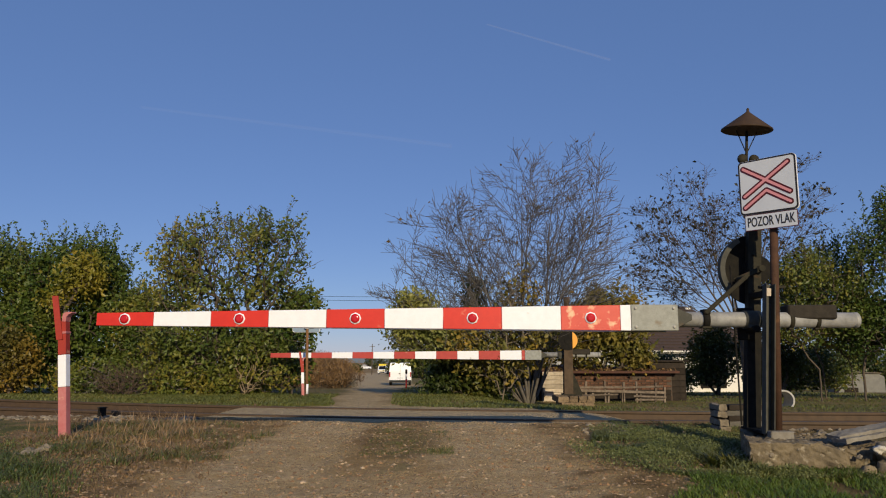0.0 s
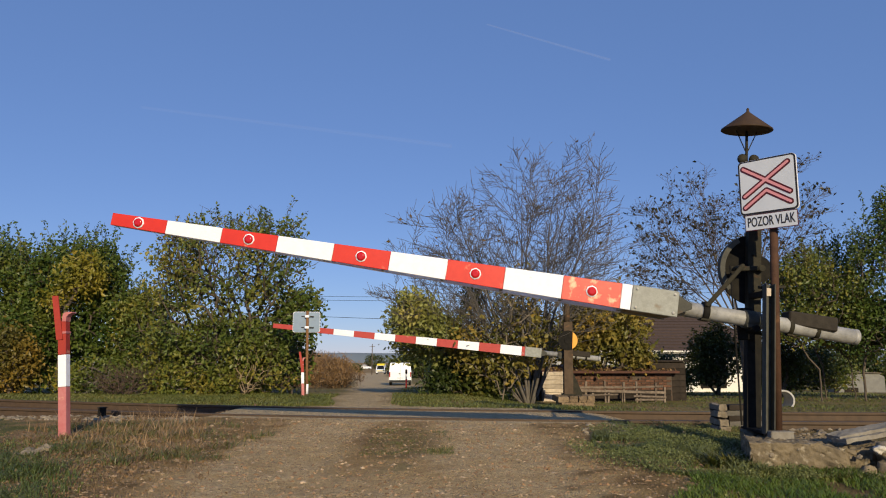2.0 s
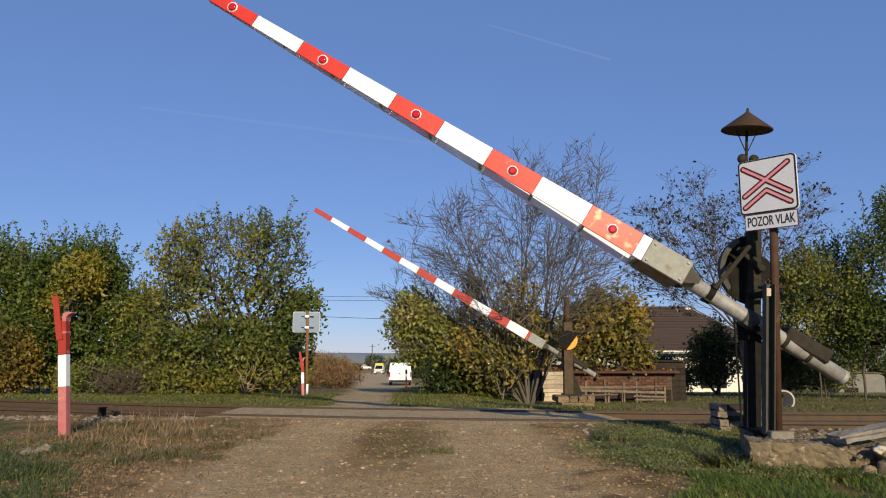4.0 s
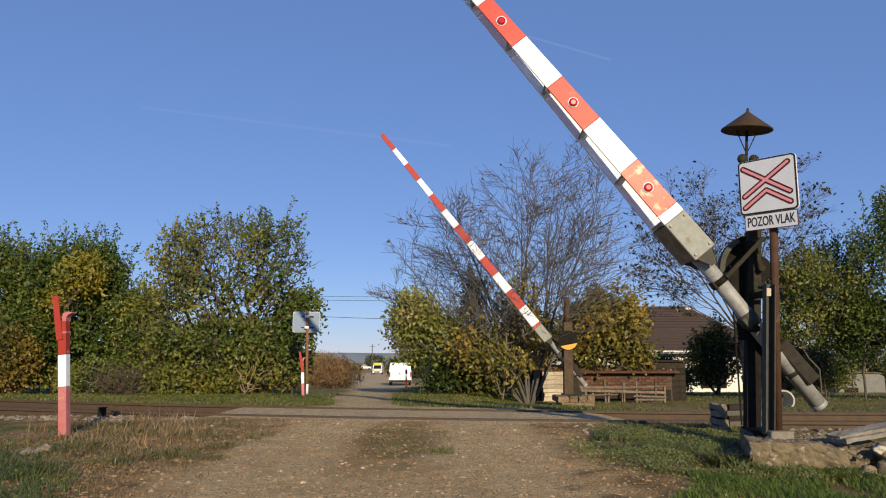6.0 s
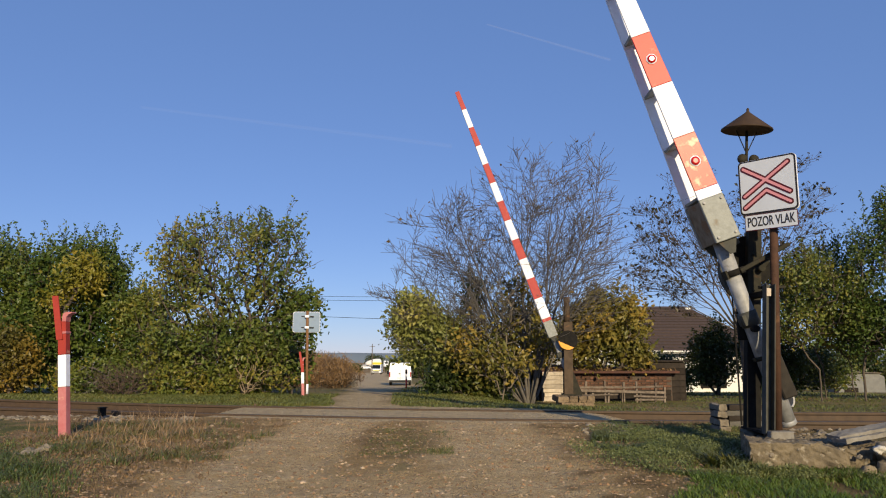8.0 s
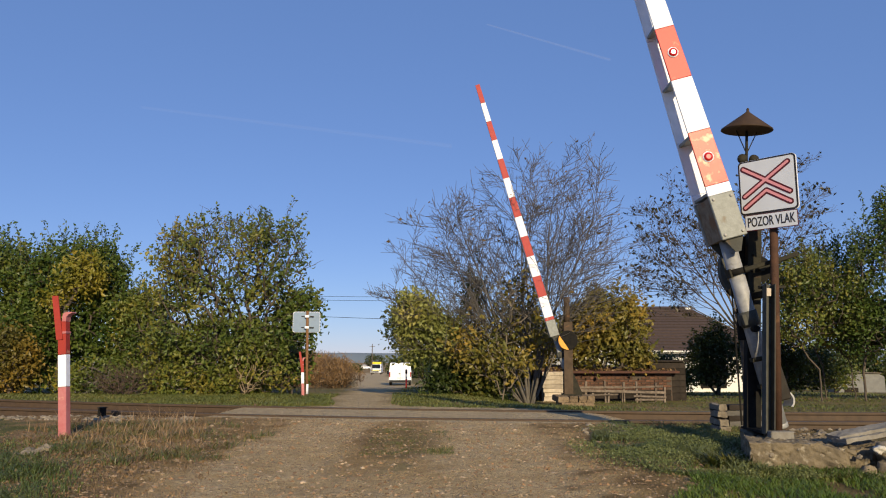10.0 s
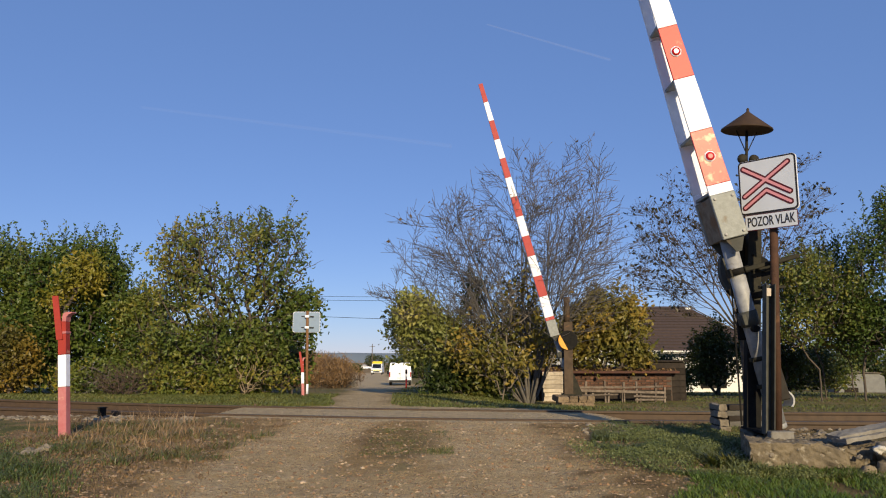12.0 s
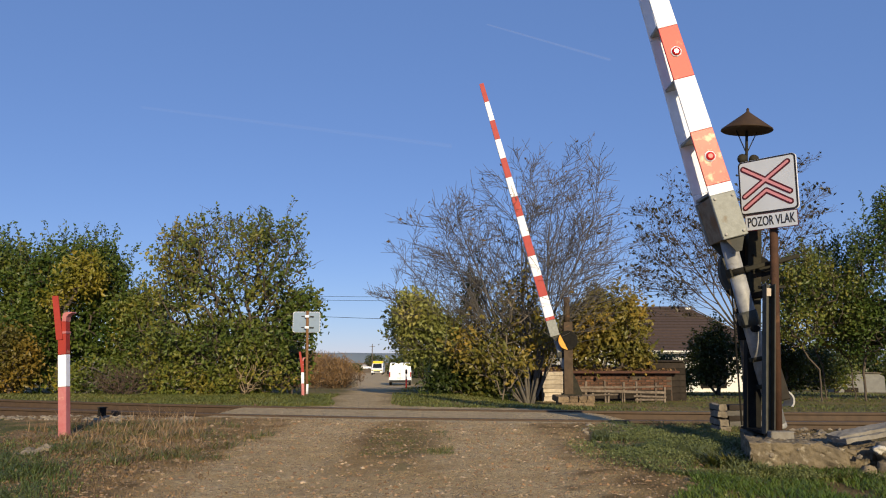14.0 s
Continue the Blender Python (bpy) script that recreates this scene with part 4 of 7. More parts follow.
def tree(name, base, blobs, n, seed, leaf=None, per=14, size=0.10, spread=0.22, bark="bark", r_tip=0.006, r_pow=0.42, bf=0.4, r_max=0.09,
         stems=1, stem_h=0.4, label="", category="tree", group="", keep=1.0, shell=0.45, floor=None, jitter=0.06, droop=0.3, thin=0.0, clump=0.0, spurs=0, long=1.7, sprays=0, spray=0.55):
    """A tree or bush: branches grown through its crown, and leaves on the outer twigs."""
    nr = np.random.RandomState(seed)
    rng = random.Random(seed)
    pts = blob_points(nr, blobs, n if not clump else int(n * 1.7), shell)
    if clump:
        pts = np.array([p for p in pts if noise.noise(Vector(p) * clump + Vector((seed, 0, 0))) > -0.06 or rng.random() < 0.12])
    base = np.array(base, float)
    if floor is not None:
        pts = pts[pts[:, 2] > floor]
    root = base + np.array([0, 0, -0.05])
    extra = []
    for k in range(stems):
        a = rng.uniform(0, math.tau)
        rr = 0.0 if stems == 1 else rng.uniform(0.1, 0.35)
        for h in (0.33, 0.66, 1.0):
            extra.append(base + np.array([rr * math.cos(a) * h, rr * math.sin(a) * h, stem_h * h]))
    pts = np.vstack([extra, pts])
    P, parent, load, order = grow(pts, root, bf)
    ob = thing(name, pose(*base), label, category, group)
    V, F = branch_mesh(P - base, parent, load, order, r_tip, r_pow, 4, r_max, jitter, rng)
    if spurs:
        mid = P[1:].mean(axis=0) - base
        for k in order:
            if load[k] > 12:
                continue
            d0 = (Vector(P[k]) - Vector(P[parent[k]])).normalized()
            for s in range(spurs):
                f = rng.random()
                a = Vector(P[parent[k]] * (1 - f) + P[k] * f - base) if load[k] > 1 else Vector(P[k] - base)
                d = (d0 * 0.7 + Vector((rng.gauss(0, 0.55), rng.gauss(0, 0.55), rng.gauss(0.35, 0.4))) + 0.25 * (a - Vector(mid)).normalized()).normalized()
                L = rng.uniform(0.14, 0.46)
                bend = Vector((rng.gauss(0, 0.05), rng.gauss(0, 0.05), rng.uniform(0, 0.06)))
                o = len(V)
                q = d.to_track_quat("Z", "Y").to_matrix()
                for p, r in ((a, 0.0066), (a + d * L * 0.55 + bend * 0.6, 0.0054), (a + d * L + bend * 2, 0.0036)):
                    V.extend([p + q @ Vector((r * math.cos(j * 2.0944), r * math.sin(j * 2.0944), 0)) for j in range(3)])
                for h in (0, 3):
                    F.extend([(o + h + j, o + h + (j + 1) % 3, o + h + 3 + (j + 1) % 3, o + h + 3 + j) for j in range(3)])
    on_spray = []
    if sprays:
        # leafy shoots that stand out of the crown
        mid = P[1:].mean(axis=0)
        ends = [k for k in order if load[k] <= 2]
        score = sorted(ends, key=lambda k: -(P[k, 2] - mid[2] + 0.45 * np.linalg.norm(P[k, :2] - mid[:2]) + rng.gauss(0, 0.5)))
        for k in score[:sprays]:
            a = Vector(P[k] - base)
            out = Vector(P[k] - mid).normalized()
            d = (Vector((0, 0, 0.75)) + 0.6 * out + Vector((rng.gauss(0, 0.25), rng.gauss(0, 0.25), 0))).normalized()
            L = spray * rng.uniform(0.5, 1.2)
            bend = Vector((rng.gauss(0, 0.10), rng.gauss(0, 0.10), -0.05)) * L
            q = d.to_track_quat("Z", "Y").to_matrix()
            o = len(V)
            for f, r in ((0, 0.006), (0.5, 0.005), (1, 0.003)):
                p = a + d * L * f + bend * f * f
                V.extend([p + q @ Vector((r * math.cos(j * 2.0944), r * math.sin(j * 2.0944), 0)) for j in range(3)])
            for h in (0, 3):
                F.extend([(o + h + j, o + h + (j + 1) % 3, o + h + 3 + (j + 1) % 3, o + h + 3 + j) for j in range(3)])
            n_on = int(7 + 22 * L)
            on_spray += [tuple(a + d * L * f + bend * f * f + Vector((rng.gauss(0, 0.028), rng.gauss(0, 0.028), rng.gauss(0, 0.02)))) for f in [(i + 0.5) / n_on for i in range(n_on)]]
    arrays_object("trunk", V, F, M[bark], ob, smooth=True)
    if leaf:
        z0, z1 = P[:, 2].min(), P[:, 2].max()
        tips = np.array([k for k in order if load[k] <= 6 and rng.random() < keep * (1 - thin * (P[k, 2] - z0) / (z1 - z0))])
        c = np.repeat(P[tips] - base, per, axis=0)
        c = c + nr.normal(size=c.shape) * spread * np.array([1, 1, 0.8])
        sz = size * (0.6 + 0.8 * nr.rand(len(c)))
        if floor is not None:
            ok = c[:, 2] + base[2] > floor - 0.05
            c, sz = c[ok], sz[ok]
        if on_spray:
            c, sz = np.vstack([c, np.array(on_spray)]), np.concatenate([sz, size * (0.55 + 0.5 * nr.rand(len(on_spray)))])
        V, F = leaf_arrays(c, sz, nr, droop, long)
        arrays_object("crown", V.tolist(), F.tolist(), M[leaf], ob)
    return ob


def spread_tree(name, base, stems, seed, r0=0.07, kids=(12, 7, 4), up=0.05, wig=0.07, reach=0.46, leaf=None, leaves=0, size=0.07, low_leaf=0.0, bark="twig", label="", twig=0.0042, trunk=0.0):
    """A bare tree: stems (lean to x, lean to y in degrees, length) rise from the base in long curves; branches leave
    them at sharp angles and fork into straight fine twigs. Leaves hang at some of the twig ends above low_leaf."""
    rng = random.Random(seed)
    nr = np.random.RandomState(seed)
    V, F, tips = [], [], []

    def limb(p, d, L, r, k):
        steps = (9, 6, 4, 3)[k]
        ns = (8, 5, 3, 3)[k]
        bend = wig * (1.0, 1.6, 1.9, 1.9)[k]
        end = max(twig * 0.75, r * (0.12, 0.28, 0.5, 0.75)[k])
        ring, at = [], []
        for i in range(steps + 1):
            q = d.to_track_quat("Z", "Y").to_matrix()
            rr = r + (end - r) * (i / steps) ** 0.8
            ring.append(len(V))
            V.extend([p + q @ Vector((rr * math.cos(j * math.tau / ns), rr * math.sin(j * math.tau / ns), 0)) for j in range(ns)])
            at.append((p.copy(), d.copy(), rr))
            d = (d + Vector((rng.gauss(0, bend), rng.gauss(0, bend), rng.gauss(up + 0.03 * (k > 0), bend)))).normalized()
            p = p + d * (L / steps)
        for a, b in zip(ring, ring[1:]):
            F.extend([(a + j, a + (j + 1) % ns, b + (j + 1) % ns, b + j) for j in range(ns)])
        if k == 3:
            tips.append(at[-1][0])
            return
        n = max(2, round(kids[k] * (0.6 + 0.8 * rng.random())))
        start = (0.22, 0.15, 0.15)[k]
        for c in range(n):
            f = start + (0.98 - start) * (c + rng.random()) / n
            x = f * steps
            i = min(steps - 1, int(x))
            bp, bd, br = at[i][0].lerp(at[i + 1][0], x - i), at[i][1], at[i][2]
            ax = bd.orthogonal().normalized()
            ax.rotate(Matrix.Rotation(rng.uniform(0, math.tau), 3, bd))
            nd = bd.copy()
            nd.rotate(Matrix.Rotation(radians(rng.uniform(28, 64)), 3, ax))
            if nd.z < -0.15:
                nd.z *= -0.4
                nd.normalize()
            nl = (L * (1 - 0.72 * f) * reach + 0.16) * rng.uniform(0.7, 1.2)
            limb(bp, nd, nl if k < 2 else rng.uniform(0.12, 0.42), max(min(br * 0.55, 0.05 * nl), twig), k + 1)

    ob = thing(name, pose(*base), label, "tree")
    if trunk:
        tube_rings = [(-0.1, 1.35), (trunk * 0.3, 1.1), (trunk * 0.7, 1.0), (trunk + 0.05, 0.95)]
        for i, (h, f) in enumerate(tube_rings):
            V.extend([Vector((2.1 * r0 * f * math.cos(j * math.tau / 9) + 0.03 * (i % 2), 2.1 * r0 * f * math.sin(j * math.tau / 9), h)) for j in range(9)])
            if i:
                F.extend([(9 * i - 9 + j, 9 * i - 9 + (j + 1) % 9, 9 * i + (j + 1) % 9, 9 * i + j) for j in range(9)])
    for tx, ty, L in stems:
        d = Vector((math.tan(radians(tx)), math.tan(radians(ty)), 1)).normalized()
        spot = 0.05 if trunk else 0.16
        limb(Vector((spot * math.sin(radians(tx)), spot * math.sin(radians(ty)), trunk - 0.06)), d, L, r0 * rng.uniform(0.75, 1.1) * L / 6, 0)
    arrays_object("trunk", V, F, M[bark], ob, smooth=True)
    if leaf:
        high = [p for p in tips if p.z > low_leaf * (0.6 + 0.8 * rng.random())]
        c = np.array([high[k][:] for k in nr.choice(len(high), leaves)]) + nr.normal(size=(leaves, 3)) * 0.05
        LV, LF = leaf_arrays(c, size * (0.6 + 0.8 * nr.rand(leaves)), nr, 0.6)
        arrays_object("crown", LV.tolist(), LF.tolist(), M[leaf], ob)
    return ob


def gz(x, y):
    return ground_z(x, y)


def build_vegetation():
    # the tall bush beside the far lane, thinning towards the top
    tree("bushy_tree", (-5.6, 18.6, gz(-5.6, 18.6)), [((-6.0, 18.6, 3.45), (1.45, 1.4, 1.4), 3), ((-4.6, 18.4, 3.55), (1.0, 1.1, 1.2), 2.4), ((-7.0, 18.6, 3.4), (0.85, 1.0, 1.15), 1.8), ((-4.7, 18.9, 1.8), (1.0, 0.9, 1.4), 2.2), ((-6.7, 18.5, 1.8), (1.35, 1.2, 1.5), 3.6), ((-5.7, 18.4, 0.9), (1.9, 0.9, 1.0), 4.2)],
         1750, 11, "leaf_olive", 26, 0.066, 0.15, stems=6, stem_h=0.5, r_tip=0.006, r_max=0.045, floor=-0.1, shell=0.35, thin=0.9, spurs=1, sprays=130, spray=0.42, label="tall bushy tree with thinning green and ochre leaves", category="tree")
    tree("bush", (-4.05, 18.95, gz(-4.05, 18.95)), [((-4.1, 18.95, 1.5), (0.5, 0.5, 1.2), 2), ((-3.75, 18.95, 2.1), (0.45, 0.45, 0.7), 1)],
         200, 12, "leaf_green", 18, 0.074, 0.14, stems=3, floor=0.2, sprays=22, spray=0.5, label="leafy green bush with long drooping leaves", category="bush")
    tree("bush", (-6.0, 20.6, gz(-6.0, 20.6)), [((-5.9, 20.6, 1.0), (1.7, 0.7, 1.2), 3)],
         260, 49, "leaf_olive", 18, 0.08, 0.16, stems=4, floor=-0.2, label="green bush behind the tall bushy tree", category="bush")
    # the hedge of trees beside it
    tree("hedge_tree", (-10.4, 20.4, gz(-10.4, 20.4)), [((-11.1, 20.4, 2.75), (1.45, 1.3, 1.55), 3), ((-9.8, 20.3, 1.7), (1.15, 1.1, 1.4), 2), ((-10.05, 20.3, 3.3), (0.75, 0.8, 0.95), 1), ((-11.3, 20, 1.2), (1.4, 1.2, 1.2), 2)],
         1000, 13, "leaf_green", 28, 0.070, 0.16, stems=3, r_max=0.05, floor=-0.2, sprays=190, spray=0.8, label="dense green hedge tree with yellowing patches", category="tree", group="hedge beside the track")
    tree("hedge_tree", (-13.4, 20.8, gz(-13.4, 20.8)), [((-13.3, 20.8, 2.75), (1.7, 1.4, 1.5), 3), ((-12.6, 20.4, 1.2), (1.8, 1.2, 1.3), 2)],
         1000, 14, "leaf_green", 28, 0.070, 0.16, stems=3, r_max=0.05, floor=-0.2, sprays=190, spray=0.8, label="dense green hedge tree with yellowing patches", category="tree", group="hedge beside the track")
    tree("hedge_tree", (-16.6, 21.5, gz(-16.6, 21.5)), [((-16.6, 21.5, 2.3), (1.9, 1.5, 1.8), 3)],
         450, 15, "leaf_green", 22, 0.09, 0.2, stems=3, floor=0.0, label="dense green hedge tree", category="tree", group="hedge beside the track")
    tree("bush", (-8.3, 19.8, gz(-8.3, 19.8)), [((-8.5, 19.9, 1.5), (0.8, 0.8, 1.35), 2)],
         440, 16, "leaf_olive", 22, 0.062, 0.17, stems=3, r_max=0.03, floor=-0.2, sprays=40, spray=0.45, label="green bush between the hedge trees", category="bush")
    tree("bush", (-11.4, 18.6, gz(-11.4, 18.6)), [((-11.5, 18.6, 0.85), (0.7, 0.5, 0.85), 2)],
         340, 17, "leaf_ochre", 18, 0.062, 0.16, stems=3, floor=0.0, label="orange-brown autumn bush at the hedge foot", category="bush")
    tree("bush", (-8.0, 17.9, gz(-8, 17.9)), [((-8.0, 17.9, 0.30), (0.8, 0.5, 0.35), 2)],
         150, 18, None, label="dry leafless brown scrub", category="bush", r_tip=0.0035, r_max=0.012, bark="dry_twig", bf=0.8, stems=9, stem_h=0.15, floor=0.0, spurs=2)
    tree("bush", (-10.2, 19.1, gz(-10.2, 19.1)), [((-9.95, 19.1, 3.2), (0.55, 0.35, 0.5), 3), ((-10.5, 19.1, 2.5), (0.4, 0.25, 0.35), 0.8)],
         220, 19, "leaf_yellow", 17, 0.066, 0.17, stems=3, floor=0.0, label="yellow-green bush growing through the hedge", category="bush")
    tree("scrub", (-5.0, 17.9, gz(-5.0, 17.9)), [((-4.9, 17.9, 0.55), (0.42, 0.3, 0.6), 3)],
         130, 45, None, label="tall pale dry stalks at the foot of the bushes", category="bush", r_tip=0.005, r_max=0.014, bark="straw_stalk", bf=1.5, stems=9, stem_h=0.25, floor=-0.1)
    # the bare walnut in the middle
    spread_tree("bare_tree", (2.3, 18.9, gz(2.3, 18.9)), [(0, 4, 6.5), (8, -8, 6.6), (-9, -6, 6.1), (16, 8, 6.2), (-19, 10, 5.7), (24, -6, 5.5), (-29, -8, 5.5), (-40, 6, 5.3), (-52, -4, 4.8), (28, 8, 4.9), (-14, 24, 5.4), (12, -24, 6.0), (20, 22, 5.3), (-24, -20, 5.4), (4, 14, 6.4)],
                21, r0=0.05, kids=(12, 8, 3), up=0.006, wig=0.046, reach=0.52, leaf="leaf_brown", leaves=150, size=0.065, low_leaf=3.2, twig=0.0066, label="spreading bare autumn tree with few last leaves")
    # undergrowth beneath it
    tree("bush", (-0.1, 18.9, gz(-0.1, 18.9)), [((-0.72, 18.6, 1.8), (0.66, 0.6, 0.85), 3), ((0.0, 18.6, 1.45), (0.55, 0.6, 0.7), 2)],
         520, 22, "leaf_lime", 19, 0.066, 0.16, stems=3, stem_h=0.7, r_max=0.035, floor=0.8, sprays=50, spray=0.35, label="green bush turning yellow at the lane edge", category="bush")
    tree("bush", (1.5, 18.0, gz(1.5, 18.0)), [((0.9, 18.0, 1.2), (0.75, 0.6, 0.7), 3), ((2.0, 18.4, 2.0), (0.7, 0.6, 1.4), 2.2), ((2.75, 18.3, 1.5), (0.5, 0.5, 0.5), 1.0), ((1.5, 17.9, 0.75), (0.8, 0.5, 0.45), 1.3)],
         440, 23, "leaf_mixed", 13, 0.076, 0.15, stems=5, stem_h=0.5, r_max=0.022, floor=0.15, keep=0.75, thin=0.5, r_tip=0.007, bark="pale_bark", label="ochre and green bush under the bare tree", category="bush")
    # dark leaf colour here stands for the shaded gap below the lime bush
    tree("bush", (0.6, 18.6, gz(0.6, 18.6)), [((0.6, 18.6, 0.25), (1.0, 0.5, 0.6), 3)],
         260, 24, "leaf_dark", 20, 0.074, 0.14, stems=4, r_max=0.02, floor=-0.2, label="low bush in dark leaves for the shaded gap", category="bush")
    tree("cypress", (0.95, 22, gz(0.95, 22)), [((0.95, 22, 1.9), (0.42, 0.42, 1.9), 2)],
         300, 25, "leaf_dark", 20, 0.052, 0.12, stems=1, floor=-0.2, label="slim dark green conifer behind the bushes", category="tree")
    tree("bush", (2.6, 21.5, gz(2.6, 21.5)), [((2.5, 21.5, 1.3), (1.1, 0.8, 1.3), 3)],
         340, 26, "leaf_mixed", 16, 0.082, 0.17, stems=3, floor=-0.3, label="olive autumn bush behind the bare tree", category="bush")
    tree("fruit_tree", (4.9, 21.0, gz(4.9, 21)), [((5.0, 21.0, 1.85), (1.1, 1.0, 1.1), 3), ((4.3, 20.8, 1.5), (0.8, 0.8, 0.9), 2), ((5.6, 20.8, 1.0), (0.5, 0.5, 0.5), 0.8)],
         600, 27, "leaf_mixed", 19, 0.082, 0.16, stems=1, stem_h=0.7, r_max=0.045, floor=0.45, sprays=40, spray=0.4, label="round fruit tree with olive and ochre leaves", category="tree")
    tree("bush", (10.9, 35.2, gz(10.9, 35.2)), [((10.9, 35.2, -0.4), (0.9, 0.7, 0.9), 3)],
         220, 29, "leaf_dark", 20, 0.09, 0.18, stems=3, floor=-1.2, label="dark shrub at the white house wall", category="bush")
    tree("bush", (8.7, 30, gz(8.7, 30)), [((8.6, 30, 0.35), (1.2, 0.8, 0.85), 3), ((9.6, 30, 0.15), (0.8, 0.6, 0.85), 2.2)],
         460, 38, "leaf_dark", 20, 0.066, 0.17, stems=3, floor=-0.8, clump=1.0, label="dark bush before the white house", category="bush")
    tree("scrub", (-7.6, 18.9, gz(-7.6, 18.9)), [((-9.2, 18.9, 0.35), (1.2, 0.5, 0.5), 2), ((-6.4, 18.0, 0.3), (1.3, 0.4, 0.5), 2)],
         520, 39, "leaf_olive", 18, 0.054, 0.14, stems=6, stem_h=0.2, r_max=0.02, floor=-0.2, bark="twig", label="low olive scrub along the hedge foot", category="bush")
    # the sparse tree behind the barrier post
    spread_tree("sparse_tree", (9.6, 22.4, gz(9.6, 22.4)), [(-8, 4, 5.3), (-18, -10, 5.3), (-28, 6, 5.1), (-38, -4, 4.9), (-50, 6, 4.4), (3, -8, 5.3), (12, 8, 5.1), (22, -4, 5.0), (31, 6, 4.8), (-64, -4, 3.6), (-10, 22, 4.8)],
                31, trunk=2.1, r0=0.05, kids=(12, 6, 4), up=0.03, leaf="leaf_withered", leaves=2200, size=0.074, low_leaf=2.3, bark="bark", twig=0.0052, label="sparse tree with dark withered leaves on bare twigs")
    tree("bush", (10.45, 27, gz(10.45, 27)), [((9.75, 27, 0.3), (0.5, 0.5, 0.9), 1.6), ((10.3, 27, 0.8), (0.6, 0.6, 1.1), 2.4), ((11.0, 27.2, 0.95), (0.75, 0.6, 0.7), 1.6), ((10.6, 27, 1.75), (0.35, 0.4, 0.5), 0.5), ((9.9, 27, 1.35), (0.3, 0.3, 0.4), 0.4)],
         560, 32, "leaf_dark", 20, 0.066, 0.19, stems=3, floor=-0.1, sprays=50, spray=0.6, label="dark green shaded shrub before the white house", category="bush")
    # the orchard
    tree("fruit_tree", (11.0, 20.6, gz(11, 20.6)), [((10.85, 20.6, 3.1), (0.95, 0.9, 1.0), 3), ((11.6, 20.6, 2.5), (0.85, 0.9, 0.95), 2), ((10.5, 20.6, 1.9), (0.8, 0.8, 0.6), 1.6)],
         620, 33, "leaf_olive", 18, 0.062, 0.16, stems=1, stem_h=0.9, r_max=0.03, floor=0.95, sprays=80, spray=0.5, thin=0.25, label="orchard tree with green and yellow leaves", category="tree", group="orchard trees")
    tree("fruit_tree", (12.05, 20.2, gz(12.05, 20.2)), [((12.95, 20.2, 3.1), (1.15, 1.1, 1.8), 3), ((12.4, 20.2, 1.8), (0.95, 0.9, 0.8), 2), ((13.5, 20.2, 4.9), (0.6, 0.6, 0.9), 1)],
         900, 34, "leaf_green", 22, 0.060, 0.16, stems=1, stem_h=0.9, r_max=0.038, floor=0.85, sprays=110, spray=0.8, label="taller orchard tree with upright leafy shoots", category="tree", group="orchard trees")
    # this one stands out of view and only casts shadow
    tree("fruit_tree", (15.6, 20.4, gz(15.6, 20.4)), [((15.4, 20.4, 2.8), (1.7, 1.2, 2.3), 3)],
         700, 35, "leaf_dark", 26, 0.074, 0.18, stems=1, stem_h=0.9, r_max=0.075, floor=0.0, label="unseen leafy orchard tree kept for its shadow", category="tree", group="orchard trees")
    tree("fruit_tree", (12.2, 22.6, gz(12.2, 22.6)), [((12.6, 22.6, 3.5), (1.0, 0.9, 1.2), 3), ((11.5, 22.6, 2.9), (0.9, 0.8, 0.9), 2)],
         460, 37, "leaf_olive", 16, 0.062, 0.15, stems=1, stem_h=1.0, r_max=0.026, floor=0.9, sprays=90, spray=0.7, thin=0.5, label="orchard tree with thinning leaves and upright shoots", category="tree", group="orchard trees")
    tree("fruit_tree", (12.35, 21.3, gz(12.35, 21.3)), [((12.3, 21.3, 1.75), (1.0, 0.9, 0.75), 3)],
         240, 36, "leaf_mixed", 20, 0.062, 0.15, stems=1, stem_h=1.0, r_max=0.022, floor=0.8, label="small yellowing orchard tree", category="tree", group="orchard trees")
    tree("bush", (17.2, 31, gz(17.2, 31)), [((17.2, 31, 0.35), (0.9, 0.7, 0.75), 3)],
         240, 48, "leaf_olive", 18, 0.066, 0.16, stems=3, floor=-0.4, clump=1.2, label="olive bush before the grey outbuilding", category="bush")
    # two bushes added in dark leaf colour to deepen the shade under the orchard
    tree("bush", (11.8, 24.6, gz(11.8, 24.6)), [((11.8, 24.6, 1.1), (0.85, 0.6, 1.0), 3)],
         300, 91, "leaf_dark", 20, 0.066, 0.16, stems=3, floor=0.1, label="bush in dark leaves for the shade beneath the orchard trees", category="bush")
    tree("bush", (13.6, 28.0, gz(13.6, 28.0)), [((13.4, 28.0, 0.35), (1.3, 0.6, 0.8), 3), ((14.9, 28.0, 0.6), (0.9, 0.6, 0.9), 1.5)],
         420, 92, "leaf_dark", 20, 0.070, 0.18, stems=4, floor=-0.3, label="bush in dark leaves for the shade beneath the orchard trees", category="bush")
    # scrub and trees along the lane far off
    tree("scrub", (-4.4, 31, gz(-4.4, 31)), [((-5.0, 31, 0.2), (1.3, 1.5, 0.7), 3), ((-6.2, 32, 0.3), (1.6, 1.5, 0.75), 2)],
         700, 41, "leaf_rust", 34, 0.022, 0.13, droop=-1.5, long=7.0, stems=6, stem_h=0.2, floor=-0.4, bark="twig", label="rust-brown dry scrub beside the lane", category="bush")
